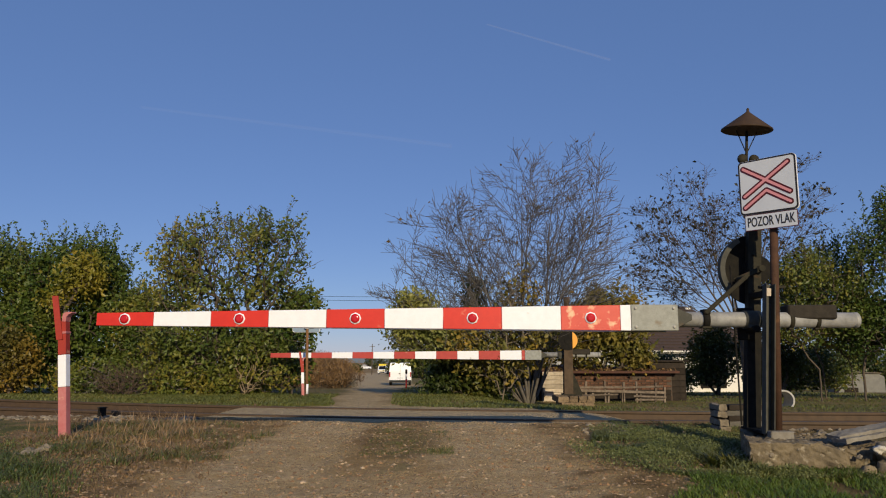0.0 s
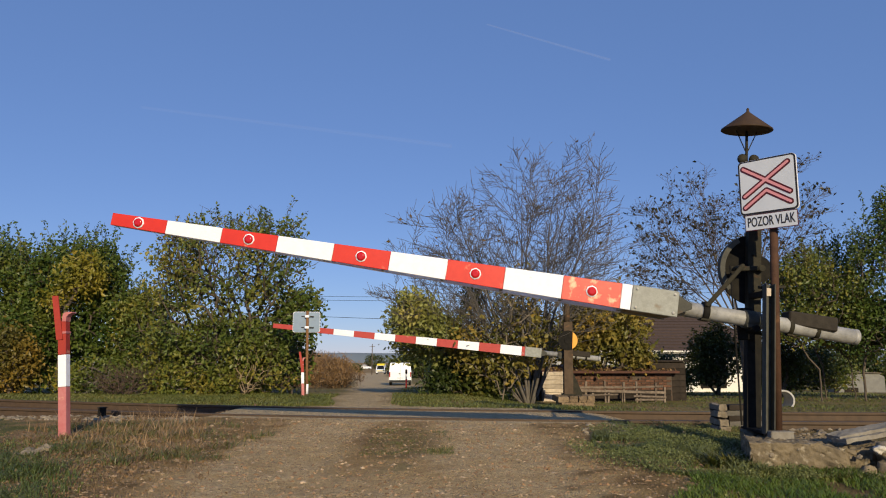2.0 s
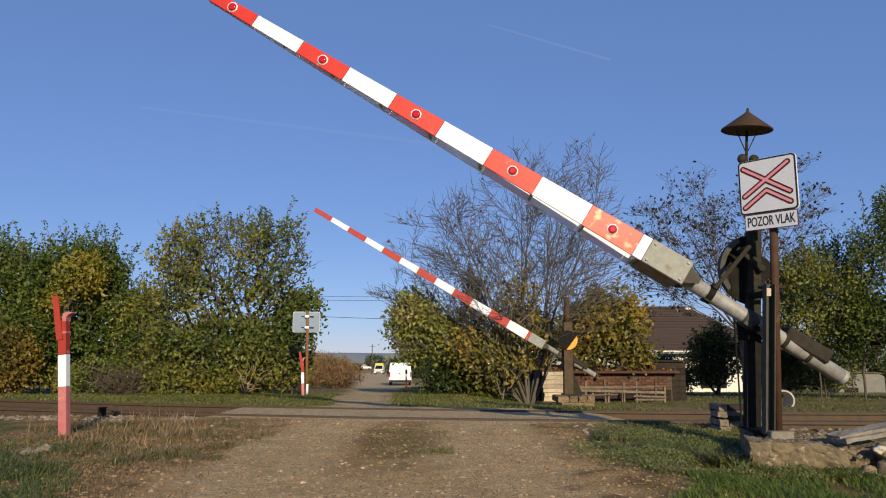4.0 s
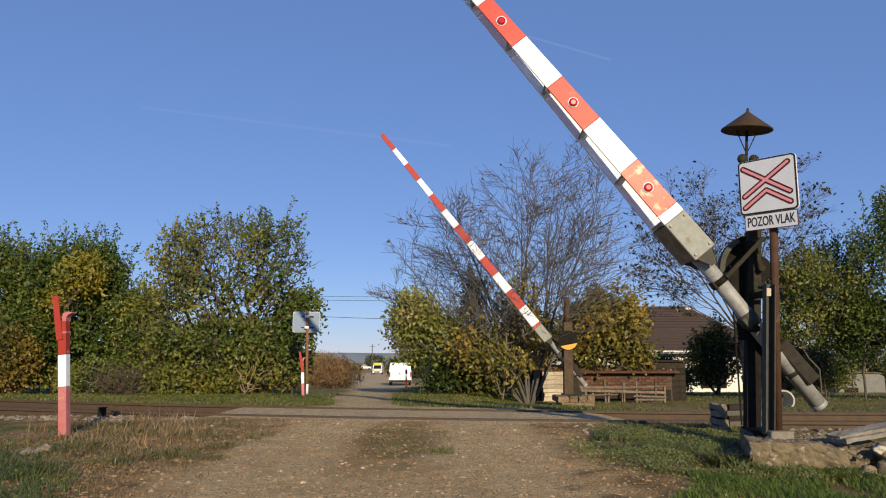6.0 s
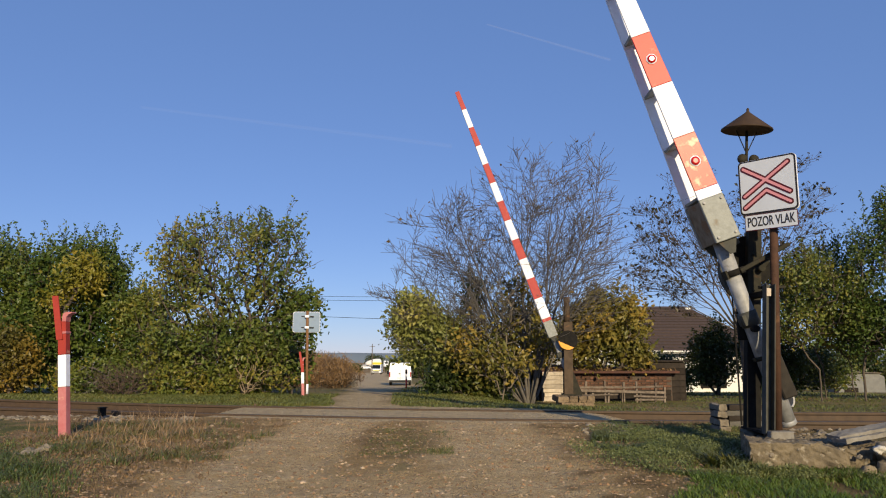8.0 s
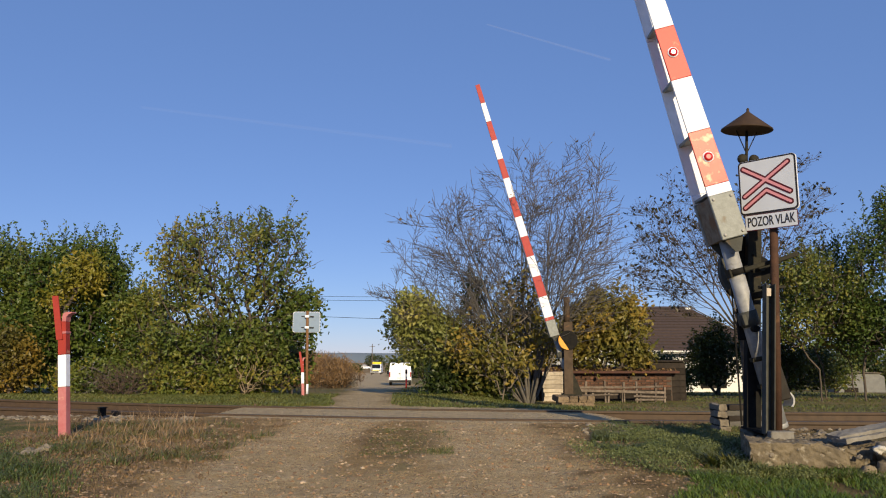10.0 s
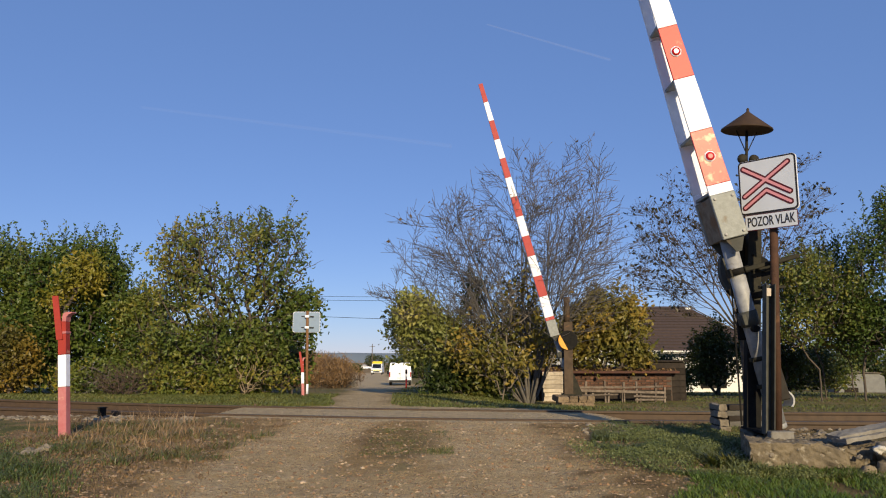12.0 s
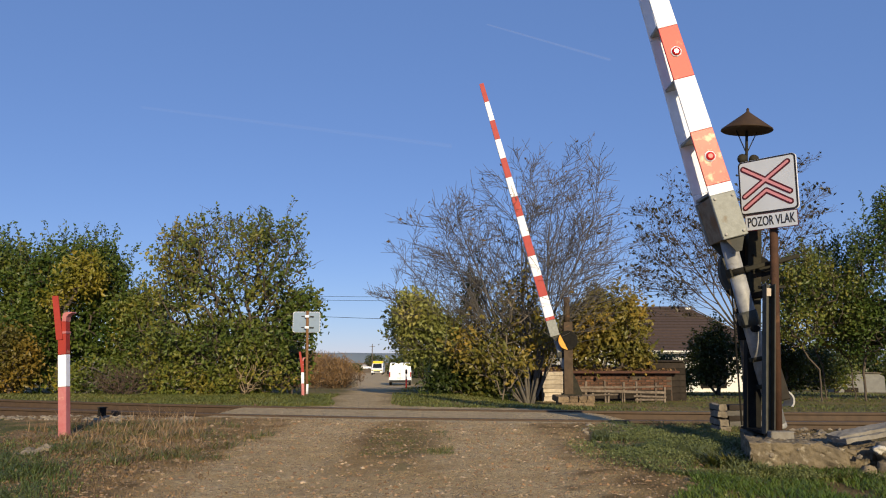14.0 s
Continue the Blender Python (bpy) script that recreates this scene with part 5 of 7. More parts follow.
    tree("scrub", (-8.4, 40, gz(-8.4, 40)), [((-8.6, 40, 0.0), (2.2, 2.5, 1.0), 3)],
         420, 42, "leaf_rust", 34, 0.03, 0.2, droop=-1.5, long=7.0, stems=6, stem_h=0.2, floor=-0.7, bark="twig", label="rust-brown dry scrub beside the lane", category="bush")
    tree("hedge", (0.9, 47, gz(0.9, 47)), [((0.9, 48, 0.0), (1.2, 3.0, 1.3), 3), ((1.2, 42, 0.1), (1.2, 3.0, 1.3), 3)],
         600, 43, "leaf_dark", 22, 0.104, 0.24, stems=4, floor=-1.2, label="dark hedge along the lane", category="hedge")
    tree("hedge", (0.3, 30, gz(0.3, 30)), [((0.5, 30, 0.5), (0.8, 3.0, 1.1), 3), ((0.5, 26, 0.3), (0.8, 2.0, 0.8), 2)],
         600, 44, "leaf_green", 22, 0.081, 0.2, stems=4, floor=-0.5, label="dark hedge along the lane", category="hedge")
    for k, (x, y, w, h) in enumerate([(15, 47, 3.2, 2.6), (20.5, 46, 3.2, 2.4), (26, 46, 3.4, 3.0), (32, 47, 3.5, 2.8), (38, 48, 3.5, 3.0)]):
        z = gz(x, y)
        tree("hedge", (x, y, z), [((x, y, z + h * 0.45), (w, 1.3, h * 0.5), 1)], 230, 80 + k, "leaf_dark", 22, 0.15, 0.35, stems=4, floor=z, label="dark green hedge behind the orchard", category="hedge", group="hedge behind the orchard")
    for k, (x, y, h, w) in enumerate([(-9, 150, 3.2, 5), (-26, 268, 5.2, 7), (-24, 190, 1.6, 3), (-5, 120, 3.4, 4), (-34, 210, 3.0, 7), (-3, 95, 3.2, 3)]):
        z = gz(x, y)
        tree("distant_tree", (x, y, z), [((x, y, z + h * 0.55), (w * 0.55, 2.5, h * 0.55), 1)], 160, 50 + k, "leaf_dark", 17, 0.259, 0.5, stems=2, r_tip=0.02, floor=z, label="small distant green tree", category="tree", group="distant trees")


build_vegetation()


def blades(name, places, mat, seed, label, category):
    """Grass as bent narrow blades: places are (x, y, height, width, lean)."""
    nr = np.random.RandomState(seed)
    p = np.array(places)
    n = len(p)
    z = np.array([ground_z(x, y) for x, y in p[:, :2]])
    base = np.stack([p[:, 0], p[:, 1], z - 0.01], 1)
    a = nr.rand(n) * math.tau
    d = np.stack([np.cos(a), np.sin(a), np.zeros(n)], 1)
    s = np.stack([-np.sin(a), np.cos(a), np.zeros(n)], 1)
    h, w, l = p[:, 2:3], p[:, 3:4], p[:, 4:5]
    up = np.array([0, 0, 1.0])
    V = np.stack([base - s * w / 2, base + s * w / 2, base + d * l * h * 0.35 + up * h * 0.6 + s * w * 0.35, base + d * l * h * 0.35 + up * h * 0.6 - s * w * 0.35, base + d * l * h + up * h], 1).reshape(-1, 3)
    F = []
    for k in range(n):
        o = 5 * k
        F += [(o, o + 1, o + 2, o + 3), (o + 3, o + 2, o + 4)]
    return tagged(arrays_object(name, V.tolist(), F, mat), label, category, kind="stuff")


def build_grass():
    rng = random.Random(9)

    def patch(n, fx, y0, y1, h, w, lean, test=lambda x, y: True, clump=0.0):
        out = []
        while len(out) < n:
            y = rng.uniform(y0, y1)
            a, b = fx(y)
            x = rng.uniform(a, b)
            nz = noise.noise((x * 1.6, y * 1.6, 3.3)) + 0.5 * noise.noise((x * 5, y * 5, 8.1))
            if not test(x, y) or (nz < clump - 0.5 and rng.random() < 0.93):
                continue
            g = 0.6 + 0.8 * rng.random() + 0.5 * max(0, nz)
            out.append((x, y, h * g, w * (0.7 + 0.6 * rng.random()), lean * (0.4 + rng.random())))
        return out

    def tufts(n, fx, y0, y1, blades_each, h, w, clump):
        """Dry weeds in loose tussocks: bent stalks round a common foot."""
        out = []
        while n:
            y = rng.uniform(y0, y1)
            a, b = fx(y)
            x = rng.uniform(a, b)
            if noise.noise((x * 1.1, y * 1.1, 9.3)) < clump:
                continue
            n -= 1
            size = rng.uniform(0.5, 1.3)
            for k in range(int(blades_each * rng.uniform(0.6, 1.4))):
                r = 0.09 * size * rng.random()
                t = rng.uniform(0, math.tau)
                out.append((x + 1.6 * r * math.cos(t), y + r * math.sin(t), h * size * rng.uniform(0.3, 1.0), w * rng.uniform(0.6, 1.5), rng.uniform(0.5, 2.6)))
        return out

    def right_edge(y):
        return line(y, (3.6, 0.95), (4.2, 1.15), (5.3, 1.75), (6.2, 1.6), (7.0, 1.55), (7.8, 1.75), (8.6, 2.6))

    blades("grass", patch(16000, lambda y: (right_edge(y) + 0.1, 4.6), 3.7, 5.9, 0.042, 0.009, 1.1, clump=0.42), M["grass_green"], 61, "short green grass on the verge", "grass")
    blades("grass", patch(15000, lambda y: (right_edge(y) - 0.1, 3.3), 5.4, 8.2, 0.044, 0.014, 1.3, clump=0.48), M["grass_dull"], 62, "dull green weeds beside the road", "grass")
    blades("grass", patch(17000, lambda y: (-4.8, line(y, (3.7, -1.85), (5, -2.5), (7, -3.6))), 3.7, 7.0, 0.065, 0.009, 1.1, lambda x, y: rng.random() > (x - line(y, (3.7, -1.85), (5, -2.5), (7, -3.6))) / 0.8 + 1.0, clump=0.4), M["grass_verge"], 63, "dull green grass on the verge", "grass")
    blades("dry_grass", patch(5000, lambda y: (line(y, (4, -2.6), (9, -4.8)), line(y, (4, -1.5), (7, -2.0), (9, -2.3))), 4.0, 9.2, 0.035, 0.005, 1.2, clump=0.45), M["grass_dry"], 64, "dry straw-coloured grass and weeds", "grass")
    blades("dry_grass", tufts(125, lambda y: (-4.3, line(y, (5.6, -2.2), (7.5, -2.0), (8.9, -1.9))), 5.6, 8.7, 26, 0.085, 0.008, -0.12), M["grass_dry"], 65, "tussocks of dry brown weeds by the striped post", "grass")
    blades("weeds", tufts(120, lambda y: (-4.3, -1.9), 5.8, 8.8, 18, 0.09, 0.010, 0.0), M["grass_dull"], 76, "green weeds among the dry tussocks", "weeds")
    blades("weeds", tufts(16, lambda y: (2.22, 2.52), 5.62, 6.2, 16, 0.15, 0.026, -1.0), M["leaf_dark"], 77, "dark broad-leaved weeds at the end of the plinth", "weeds")
    blades("dry_grass", patch(420, lambda y: (-4.6, -2.5), 6.6, 9.1, 0.15, 0.008, 1.1, clump=0.5), M["grass_dry"], 69, "a few tall dry stalks", "grass")
    blades("grass", patch(1100, lambda y: (2.2, 3.7), 5.45, 5.70, 0.05, 0.010, 0.8, clump=0.3), M["grass_green"], 70, "grass tufts against the concrete plinth", "grass")
    blades("grass", patch(1300, lambda y: (2.22, line(y, (5.5, 2.50), (6.6, 2.56))), 5.45, 6.5, 0.085, 0.012, 1.0, clump=0.25), M["weed"], 73, "taller grey-green weeds at the end of the plinth", "weeds")
    blades("grass", patch(2600, lambda y: (-4.5, line(y, (6.2, -2.7), (9, -2.3))), 6.2, 9.0, 0.045, 0.008, 1.6, clump=0.5), M["grass_dull"], 72, "green tufts among the dry weeds", "grass")
    blades("grass", patch(2200, lambda y: (-0.75, 0.1), 6.3, 8.3, 0.024, 0.008, 1.0, clump=0.45), M["grass_dull"], 66, "flattened grass between the wheel tracks", "grass")
    blades("grass", patch(16000, lambda y: (-16, lane(y)[0] - 0.1), 11.5, 18.5, 0.055, 0.02, 1.1, lambda x, y: y > near_rail(x) + 1.95, clump=-0.2), M["grass_lawn"], 67, "green grass strip beyond the tracks", "grass")
    blades("grass", patch(16000, lambda y: (lane(y)[1] + 0.1, 16), 11.0, 21, 0.034, 0.018, 1.3, lambda x, y: y > near_rail(x) + 1.95, clump=-0.2), M["grass_lawn"], 68, "green lawn beyond the tracks", "grass")
    blades("grass", patch(9000, lambda y: (lane(y)[1] + 0.05, lane(y)[1] + 3.2), 11.2, 20, 0.045, 0.022, 1.2, lambda x, y: y > near_rail(x) + 1.9, clump=-0.3), M["grass_lawn"], 74, "green turf on the verge of the lane", "grass")
    blades("grass", patch(9000, lambda y: (lane(y)[0] - 5.0, lane(y)[0] - 0.05), 11.2, 18, 0.05, 0.022, 1.2, lambda x, y: y > near_rail(x) + 1.9, clump=-0.3), M["grass_lawn"], 75, "green turf on the verge of the lane", "grass")
    blades("grass", patch(9000, lambda y: (lane(y)[1] + 0.3, 19), 20.5, 36, 0.05, 0.05, 1.2, clump=-0.2), M["grass_lawn"], 71, "green lawn among the orchard trees", "grass")


def build_weeds():
    """Low broad-leaved weeds and dead leaves strewn on the ground."""
    nr = np.random.RandomState(77)
    rng = random.Random(77)

    def strew(name, n, where, size, lift, mat, label, category, droop, clump):
        c = []
        while len(c) < n:
            x, y = where()
            nz = noise.noise((x * 2.1, y * 2.1, 6.6)) + 0.5 * noise.noise((x * 6, y * 6, 2.2))
            if nz < clump:
                continue
            c.append((x, y, ground_z(x, y) + 0.006 + lift * rng.random() * (1 + nz)))
        c = np.array(c)
        V, F = leaf_arrays(c, size * (0.5 + nr.rand(n)), nr, droop, 1.4)
        tagged(arrays_object(name, V.tolist(), F.tolist(), mat), label, category, kind="stuff")

    def right_verge():
        y = rng.uniform(5.3, 8.3)
        a = line(y, (4.2, 1.3), (5.3, 1.75), (6.2, 1.5), (7.0, 1.45), (7.8, 1.65), (8.6, 2.4))
        return a - 0.35 + 1.9 * rng.random() ** 0.7, y

    def left_verge():
        y = rng.uniform(3.8, 8.4)
        return rng.uniform(-4.8, line(y, (3.8, -1.7), (6, -2.4), (8.4, -3.0))), y

    def left_corner():
        y = rng.uniform(3.8, 7.4)
        return line(y, (3.8, -1.95), (6, -3.1), (7.4, -3.9)) + 0.3 - 1.8 * rng.random() ** 0.7, y

    def road():
        y = rng.uniform(3.7, 9.3)
        return rng.uniform(-3.4, 2.2), y

    strew("weeds", 40000, right_verge, 0.0092, 0.055, M["weed"], "low grey-green weeds beside the road", "weeds", -0.6, -0.12)
    strew("weeds", 4000, left_corner, 0.0092, 0.05, M["weed"], "low grey-green weeds on the verge", "weeds", -0.6, 0.0)
    strew("dead_leaves", 2200, left_verge, 0.014, 0.018, M["litter"], "dead brown leaves and straw on the verge", "litter", 0.0, -0.3)
    strew("dead_leaves", 1000, road, 0.012, 0.006, M["litter"], "scattered dead leaves on the earth road", "litter", 0.0, -0.2)


build_grass()
build_weeds()


# ---- posts and signs ----
def striped_post(at, scale, lean, label):
    """A boom rest: a square striped post with a tall blade and a curled lip on top."""
    ob = thing("boom_rest_post", at, label, "post", group="boom rest posts")
    w = 0.044
    sh = pose(0, 0, 0, 0, lean, 0)
    for z0, z1, mat, lb in ((-0.1, 0.50, "faded_red", "faded pink-red painted stripe"), (0.50, 0.84, "white", "white painted stripe"), (0.84, 1.20, "post_red", "red painted stripe")):
        part("stripe", box(B(), -w, w, -w, w, z0 + 0.001, z1 - 0.001, 0.006), M[mat], ob, lb, sh)
    part("collar", box(B(), -w - 0.006, w + 0.006, -w - 0.006, w + 0.006, 1.06, 1.085, 0.003), M["faded_red"], ob, at=sh)
    bm = extrude_outline(B(), [(-0.05, 1.0), (0.018, 1.0), (-0.03, 1.47), (-0.095, 1.475)], -w - 0.014, -w - 0.002)
    part("blade", bm, M["post_red"], ob, "tall red guide blade", sh)
    bm = extrude_outline(B(), [(0.005, 1.19), (0.046, 1.19), (0.052, 1.235), (0.075, 1.262), (0.115, 1.275), (0.11, 1.285), (0.06, 1.29), (0.025, 1.282), (0.008, 1.25)], -w, w)
    part("lip", bm, M["faded_red"], ob, "curled steel lip with worn red paint", sh)
    ob.scale = (scale,) * 3
    return ob


striped_post(pose(-3.972, 7.5, 0.175, 0, 0, -2), 1.0, -5.0, "bent red and white striped post in dry weeds")
striped_post(pose(-3.26, 16.55, -0.02, 0, 0, 8), 0.76, -3, "red and white striped post beyond the tracks")


def rounded(w, h, r, n=6):
    pts = []
    for cx, cz, a0 in ((w / 2 - r, h / 2 - r, 0), (-w / 2 + r, h / 2 - r, 90), (-w / 2 + r, -h / 2 + r, 180), (w / 2 - r, -h / 2 + r, 270)):
        for k in range(n + 1):
            a = radians(a0 + 90 * k / n)
            pts.append((cx + r * math.cos(a), cz + r * math.sin(a)))
    return pts


def bar(a, b, w, y0, y1):
    """A straight stripe with round ends on a sign, from a to b."""
    (ax, az), (bx, bz) = a, b
    an = math.atan2(bz - az, bx - ax)
    pts = [(bx + w / 2 * math.cos(an + radians(-90 + 180 * k / 6)), bz + w / 2 * math.sin(an + radians(-90 + 180 * k / 6))) for k in range(7)]
    pts += [(ax + w / 2 * math.cos(an + radians(90 + 180 * k / 6)), az + w / 2 * math.sin(an + radians(90 + 180 * k / 6))) for k in range(7)]
    return extrude_outline(B(), pts, y0, y1)


def letters(text, size, mat, parent, at):
    cu = bpy.data.curves.new("lettering", "FONT")
    cu.body, cu.size, cu.extrude, cu.align_x, cu.align_y, cu.offset = text, size, 0.0008, "CENTER", "CENTER", 0.0016
    tmp = bpy.data.objects.new("lettering", cu)
    scene.collection.objects.link(tmp)
    me = bpy.data.meshes.new_from_object(tmp.evaluated_get(bpy.context.evaluated_depsgraph_get()))
    bpy.data.objects.remove(tmp)
    me.materials.clear()
    me.materials.append(mat)
    ob = new("lettering", me)
    ob.parent = parent
    ob.matrix_basis = at
    return tagged(ob, "black lettering " + text)


def crossing_sign():
    ob = thing("crossing_sign", pose(2.903, 6.200, 0.2995), "level crossing sign with red cross on a rusty pole", "sign")
    bm = B()
    tube(bm, (0, 0, -0.02), (0.118, 0, 2.30), 0.034, seg=20)
    part("pole", bm, M["rust"], ob, "rusty brown steel pipe")
    part("pole_foot", box(B(), -0.09, 0.09, -0.07, 0.07, -0.03, 0.045, 0.008), M["concrete"], ob)
    part("strap", box(B(), -0.09, 0.13, 0.005, 0.05, 1.235, 1.26, 0.003), M["dark_steel"], ob, at=pose(0.03, 0, 0))
    # plates face the road, turned from the camera; in plate space x runs to the right, -y is the face
    face = pose(0.040, -0.045, 2.128, 0, 0, -46.2) @ pose(0, 0, 0, 0, 0.3, 0)
    W, H = 0.485, 0.482
    plate = part("sign_plate", extrude_outline(B(), rounded(W, H, 0.035), 0.0, 0.006), M["sign_black"], ob, "black edged sign plate", face)
    part("sign_rim", extrude_outline(B(), rounded(W + 0.005, H + 0.005, 0.037), 0.0065, 0.022), M["white"], plate, "pale folded metal rim")
    part("sign_face", extrude_outline(B(), rounded(W - 0.028, H - 0.028, 0.025), -0.002, 0.0), M["sign_grey"], plate, "white sign face")
    arms = (((-0.197, 0.171), (0.185, -0.083)), ((-0.195, -0.077), (0.178, 0.175)))
    chevron = (((-0.195, -0.179), (-0.008, -0.046)), ((-0.008, -0.046), (0.185, -0.172)))
    for k, (a, b) in enumerate(arms):
        part("cross_edge", bar(a, b, 0.052, -0.004 - 0.0001 * k, -0.002), M["sign_dark_red"], plate)
        part("cross_bar", bar(a, b, 0.0225, -0.0065 - 0.0001 * k, -0.002), M["sign_pink"], plate)
    for k, (a, b) in enumerate(chevron):
        part("chevron_edge", bar(a, b, 0.052, -0.0037 + 0.0001 * k, -0.002), M["sign_dark_red"], plate)
        part("chevron_bar", bar(a, b, 0.0225, -0.0062 + 0.0001 * k, -0.002), M["sign_pink"], plate)
    lower = part("text_plate", extrude_outline(B(), rounded(0.44, 0.140, 0.006), 0.0, 0.004), M["sign_dark_red"], ob, "narrow white text plate", face @ pose(0.012, 0, -0.316))
    part("text_face", extrude_outline(B(), rounded(0.428, 0.128, 0.004), -0.002, 0.0), M["sign_grey"], lower)
    letters("POZOR VLAK", 0.116, M["sign_black"], lower, pose(0, -0.003, 0.0, 90, 0, 0) @ Matrix.Diagonal((0.56, 1.0, 1, 1)))
    ob.scale = (1.051,) * 3
    return ob


crossing_sign()


def sign_from_behind():
    ob = thing("crossing_sign", pose(-3.17, 16.5, 0.0), "sign seen from its bare back on a rusty pole", "sign")
    bm = B()
    tube(bm, (0, 0, -0.1), (-0.04, 0, 2.05), 0.032, seg=14)
    part("pole", bm, M["pole_rust"], ob, "rusty brown steel pipe")
    part("pole_band", tube(B(), (0.0, 0, 0.12), (0, 0, 0.35), 0.034, seg=14), M["white"], ob, "white painted band")
    plate = part("sign_plate", extrude_outline(B(), rounded(0.62, 0.47, 0.05), 0.05, 0.062), M["sign_back"], ob, "bare grey sign back", pose(-0.06, 0, 1.79, 0, 0, 8))
    part("sign_rim", extrude_outline(B(), [(x, z) for x, z in rounded(0.635, 0.485, 0.05)], 0.062, 0.07), M["white"], plate)
    for z in (1.92, 1.66):
        b = part("clamp", box(B(), -0.15, 0.15, 0.03, 0.05, z - 0.012, z + 0.012, 0.004), M["dark_steel"], ob, at=pose(-0.04, 0, 0))
        part("clamp_block", box(B(), -0.05, 0.05, -0.05, -0.02, z - 0.03, z + 0.03, 0.01), M["white"], b)
    return ob


sign_from_behind()


def marker_post():
    ob = thing("marker_post", pose(-1.56, 30.0, ground_z(-1.56, 30.0)), "thin red and white marker post beside the lane", "post")
    part("lower_stripe", tube(B(), (0, 0, -0.1), (0, 0, 0.38), 0.035, seg=10), M["red"], ob, "red stripe")
    part("middle_stripe", tube(B(), (0, 0, 0.38), (0, 0, 0.62), 0.035, seg=10), M["white"], ob)
    part("cap", tube(B(), (0, 0, 0.62), (0, 0, 0.80), 0.045, seg=10), M["sign_black"], ob)


marker_post()


# ---- concrete, slabs and rubble at the near post ----
def rough_block(bm, x0, x1, y0, y1, z0, z1, seed, amp=0.02, cut=8):
    """A rough cast block: a box cut up and roughened."""
    b = bmesh.new()
    bmesh.ops.create_cube(b, size=1.0)
    bmesh.ops.subdivide_edges(b, edges=b.edges[:], cuts=cut, use_grid_fill=True)
    for v in b.verts:
        x, y, z = v.co
        p = Vector((x0 + (x + 0.5) * (x1 - x0), y0 + (y + 0.5) * (y1 - y0), z0 + (z + 0.5) * (z1 - z0)))
        k = noise.noise_vector(p * 2.5 + Vector((seed, 0, 0))) * amp * 0.6 + noise.noise_vector(p * 8.0 + Vector((0, seed, 0))) * amp * 0.5 + noise.noise_vector(p * 25.0 + Vector((0, seed, 0))) * amp * 0.45
        v.co = p + k
    for f in b.faces:
        f.smooth = cut > 50
    me = bpy.data.meshes.new("tmp")
    b.to_mesh(me)
    b.free()
    bm.from_mesh(me)
    bpy.data.meshes.remove(me)
    return bm


def foundation():
    ob = thing("concrete_plinth", pose(3.0, 6.1, 0.0), "crumbling weathered concrete plinth under the barrier post", "plinth")
    bm = rough_block(B(), -0.56, 0.20, -0.38, 0.62, -0.1, 0.315, 3, 0.036, 56)
    for v in bm.verts:
        v.co.x += 0.36 * (v.co.y + 0.38) * (0.20 - v.co.x) / 0.76      # the left side runs askew
        k = max(0.0, v.co.x + 0.08) / 0.3                               # the broken right end slopes away
        if v.co.z > 0.0:
            v.co.z -= 0.10 * k * k
        v.co.x += (0.315 - max(0.0, v.co.z)) * 0.25 * k
    part("block", bm, M["concrete"], ob, "ochre weathered concrete block")
    bm = rough_block(B(), 0.14, 0.80, -0.31, 0.50, -0.1, 0.265, 5, 0.06, 40)
    part("broken_end", bm, M["concrete"], ob, "crumbled end of the concrete block")
    rng = random.Random(31)
    for k in range(24):
        s = rng.uniform(0.015, 0.045)
        st = new("embedded_stone", EMBEDDED[k % 4])
        st.parent = ob
        st.matrix_basis = pose(rng.uniform(-0.56, 0.32), -0.378 + rng.uniform(-0.01, 0.02), rng.uniform(0.05, 0.26), 0, 0, 40 * k) @ Matrix.Diagonal((s, s * 0.7, s, 1))
    for k, (x, y, z, rx, ry, rz, L) in enumerate(((3.56, 6.02, 0.372, 3, -9, 9, 0.30), (3.50, 5.95, 0.335, -4, -7, 13, 0.24))):
        sl = part("concrete_slab", rough_block(B(), -L, L, -0.07, 0.09, -0.016, 0.018, 7 + k, 0.014, 14), M["slab_grey"], at=pose(x, y, z, rx, ry, rz))
        tagged(sl, "long grey broken slab lying on the plinth rubble", "slab", group="slabs on the plinth")
    lumps = ((3.58, 5.72, 0.21, 0.26, 0.75), (3.42, 5.62, 0.27, 0.10, 0.7), (3.70, 5.62, 0.16, 0.17, 0.8), (3.47, 5.60, 0.15, 0.14, 0.8), (3.30, 5.60, 0.11, 0.11, 0.8), (3.18, 5.62, 0.09, 0.08, 0.7), (3.36, 5.52, 0.07, 0.09, 0.7), (3.62, 5.50, 0.08, 0.11, 0.7))
    for k, (x, y, z, s, sq) in enumerate(lumps):
        st = new("rubble_stone", stone_mesh("rubble_stone", 70 + k, M["white_rubble" if k == 1 else "broken_concrete"], sq))
        st.matrix_basis = pose(x, y, z, 0, 0, 47 * k) @ Matrix.Diagonal((s, s, s, 1))
        tagged(st, "white broken concrete lump" if k == 1 else "ochre broken concrete lump", "stone", group="rubble at the concrete plinth")


M["white_rubble"] = material("white_rubble", (0.62, 0.58, 0.50), (0.46, 0.42, 0.35), 9, rough=0.95, bump=0.4, bump_scale=40)
EMBEDDED = [stone_mesh("embedded_stone", 90 + k, M["pale_stone"], 0.9) for k in range(4)]
foundation()


M["old_board"] = material("old_grey_board", (0.085, 0.078, 0.070), (0.13, 0.12, 0.105), 12, rough=0.9, bump=0.3, bump_scale=50)


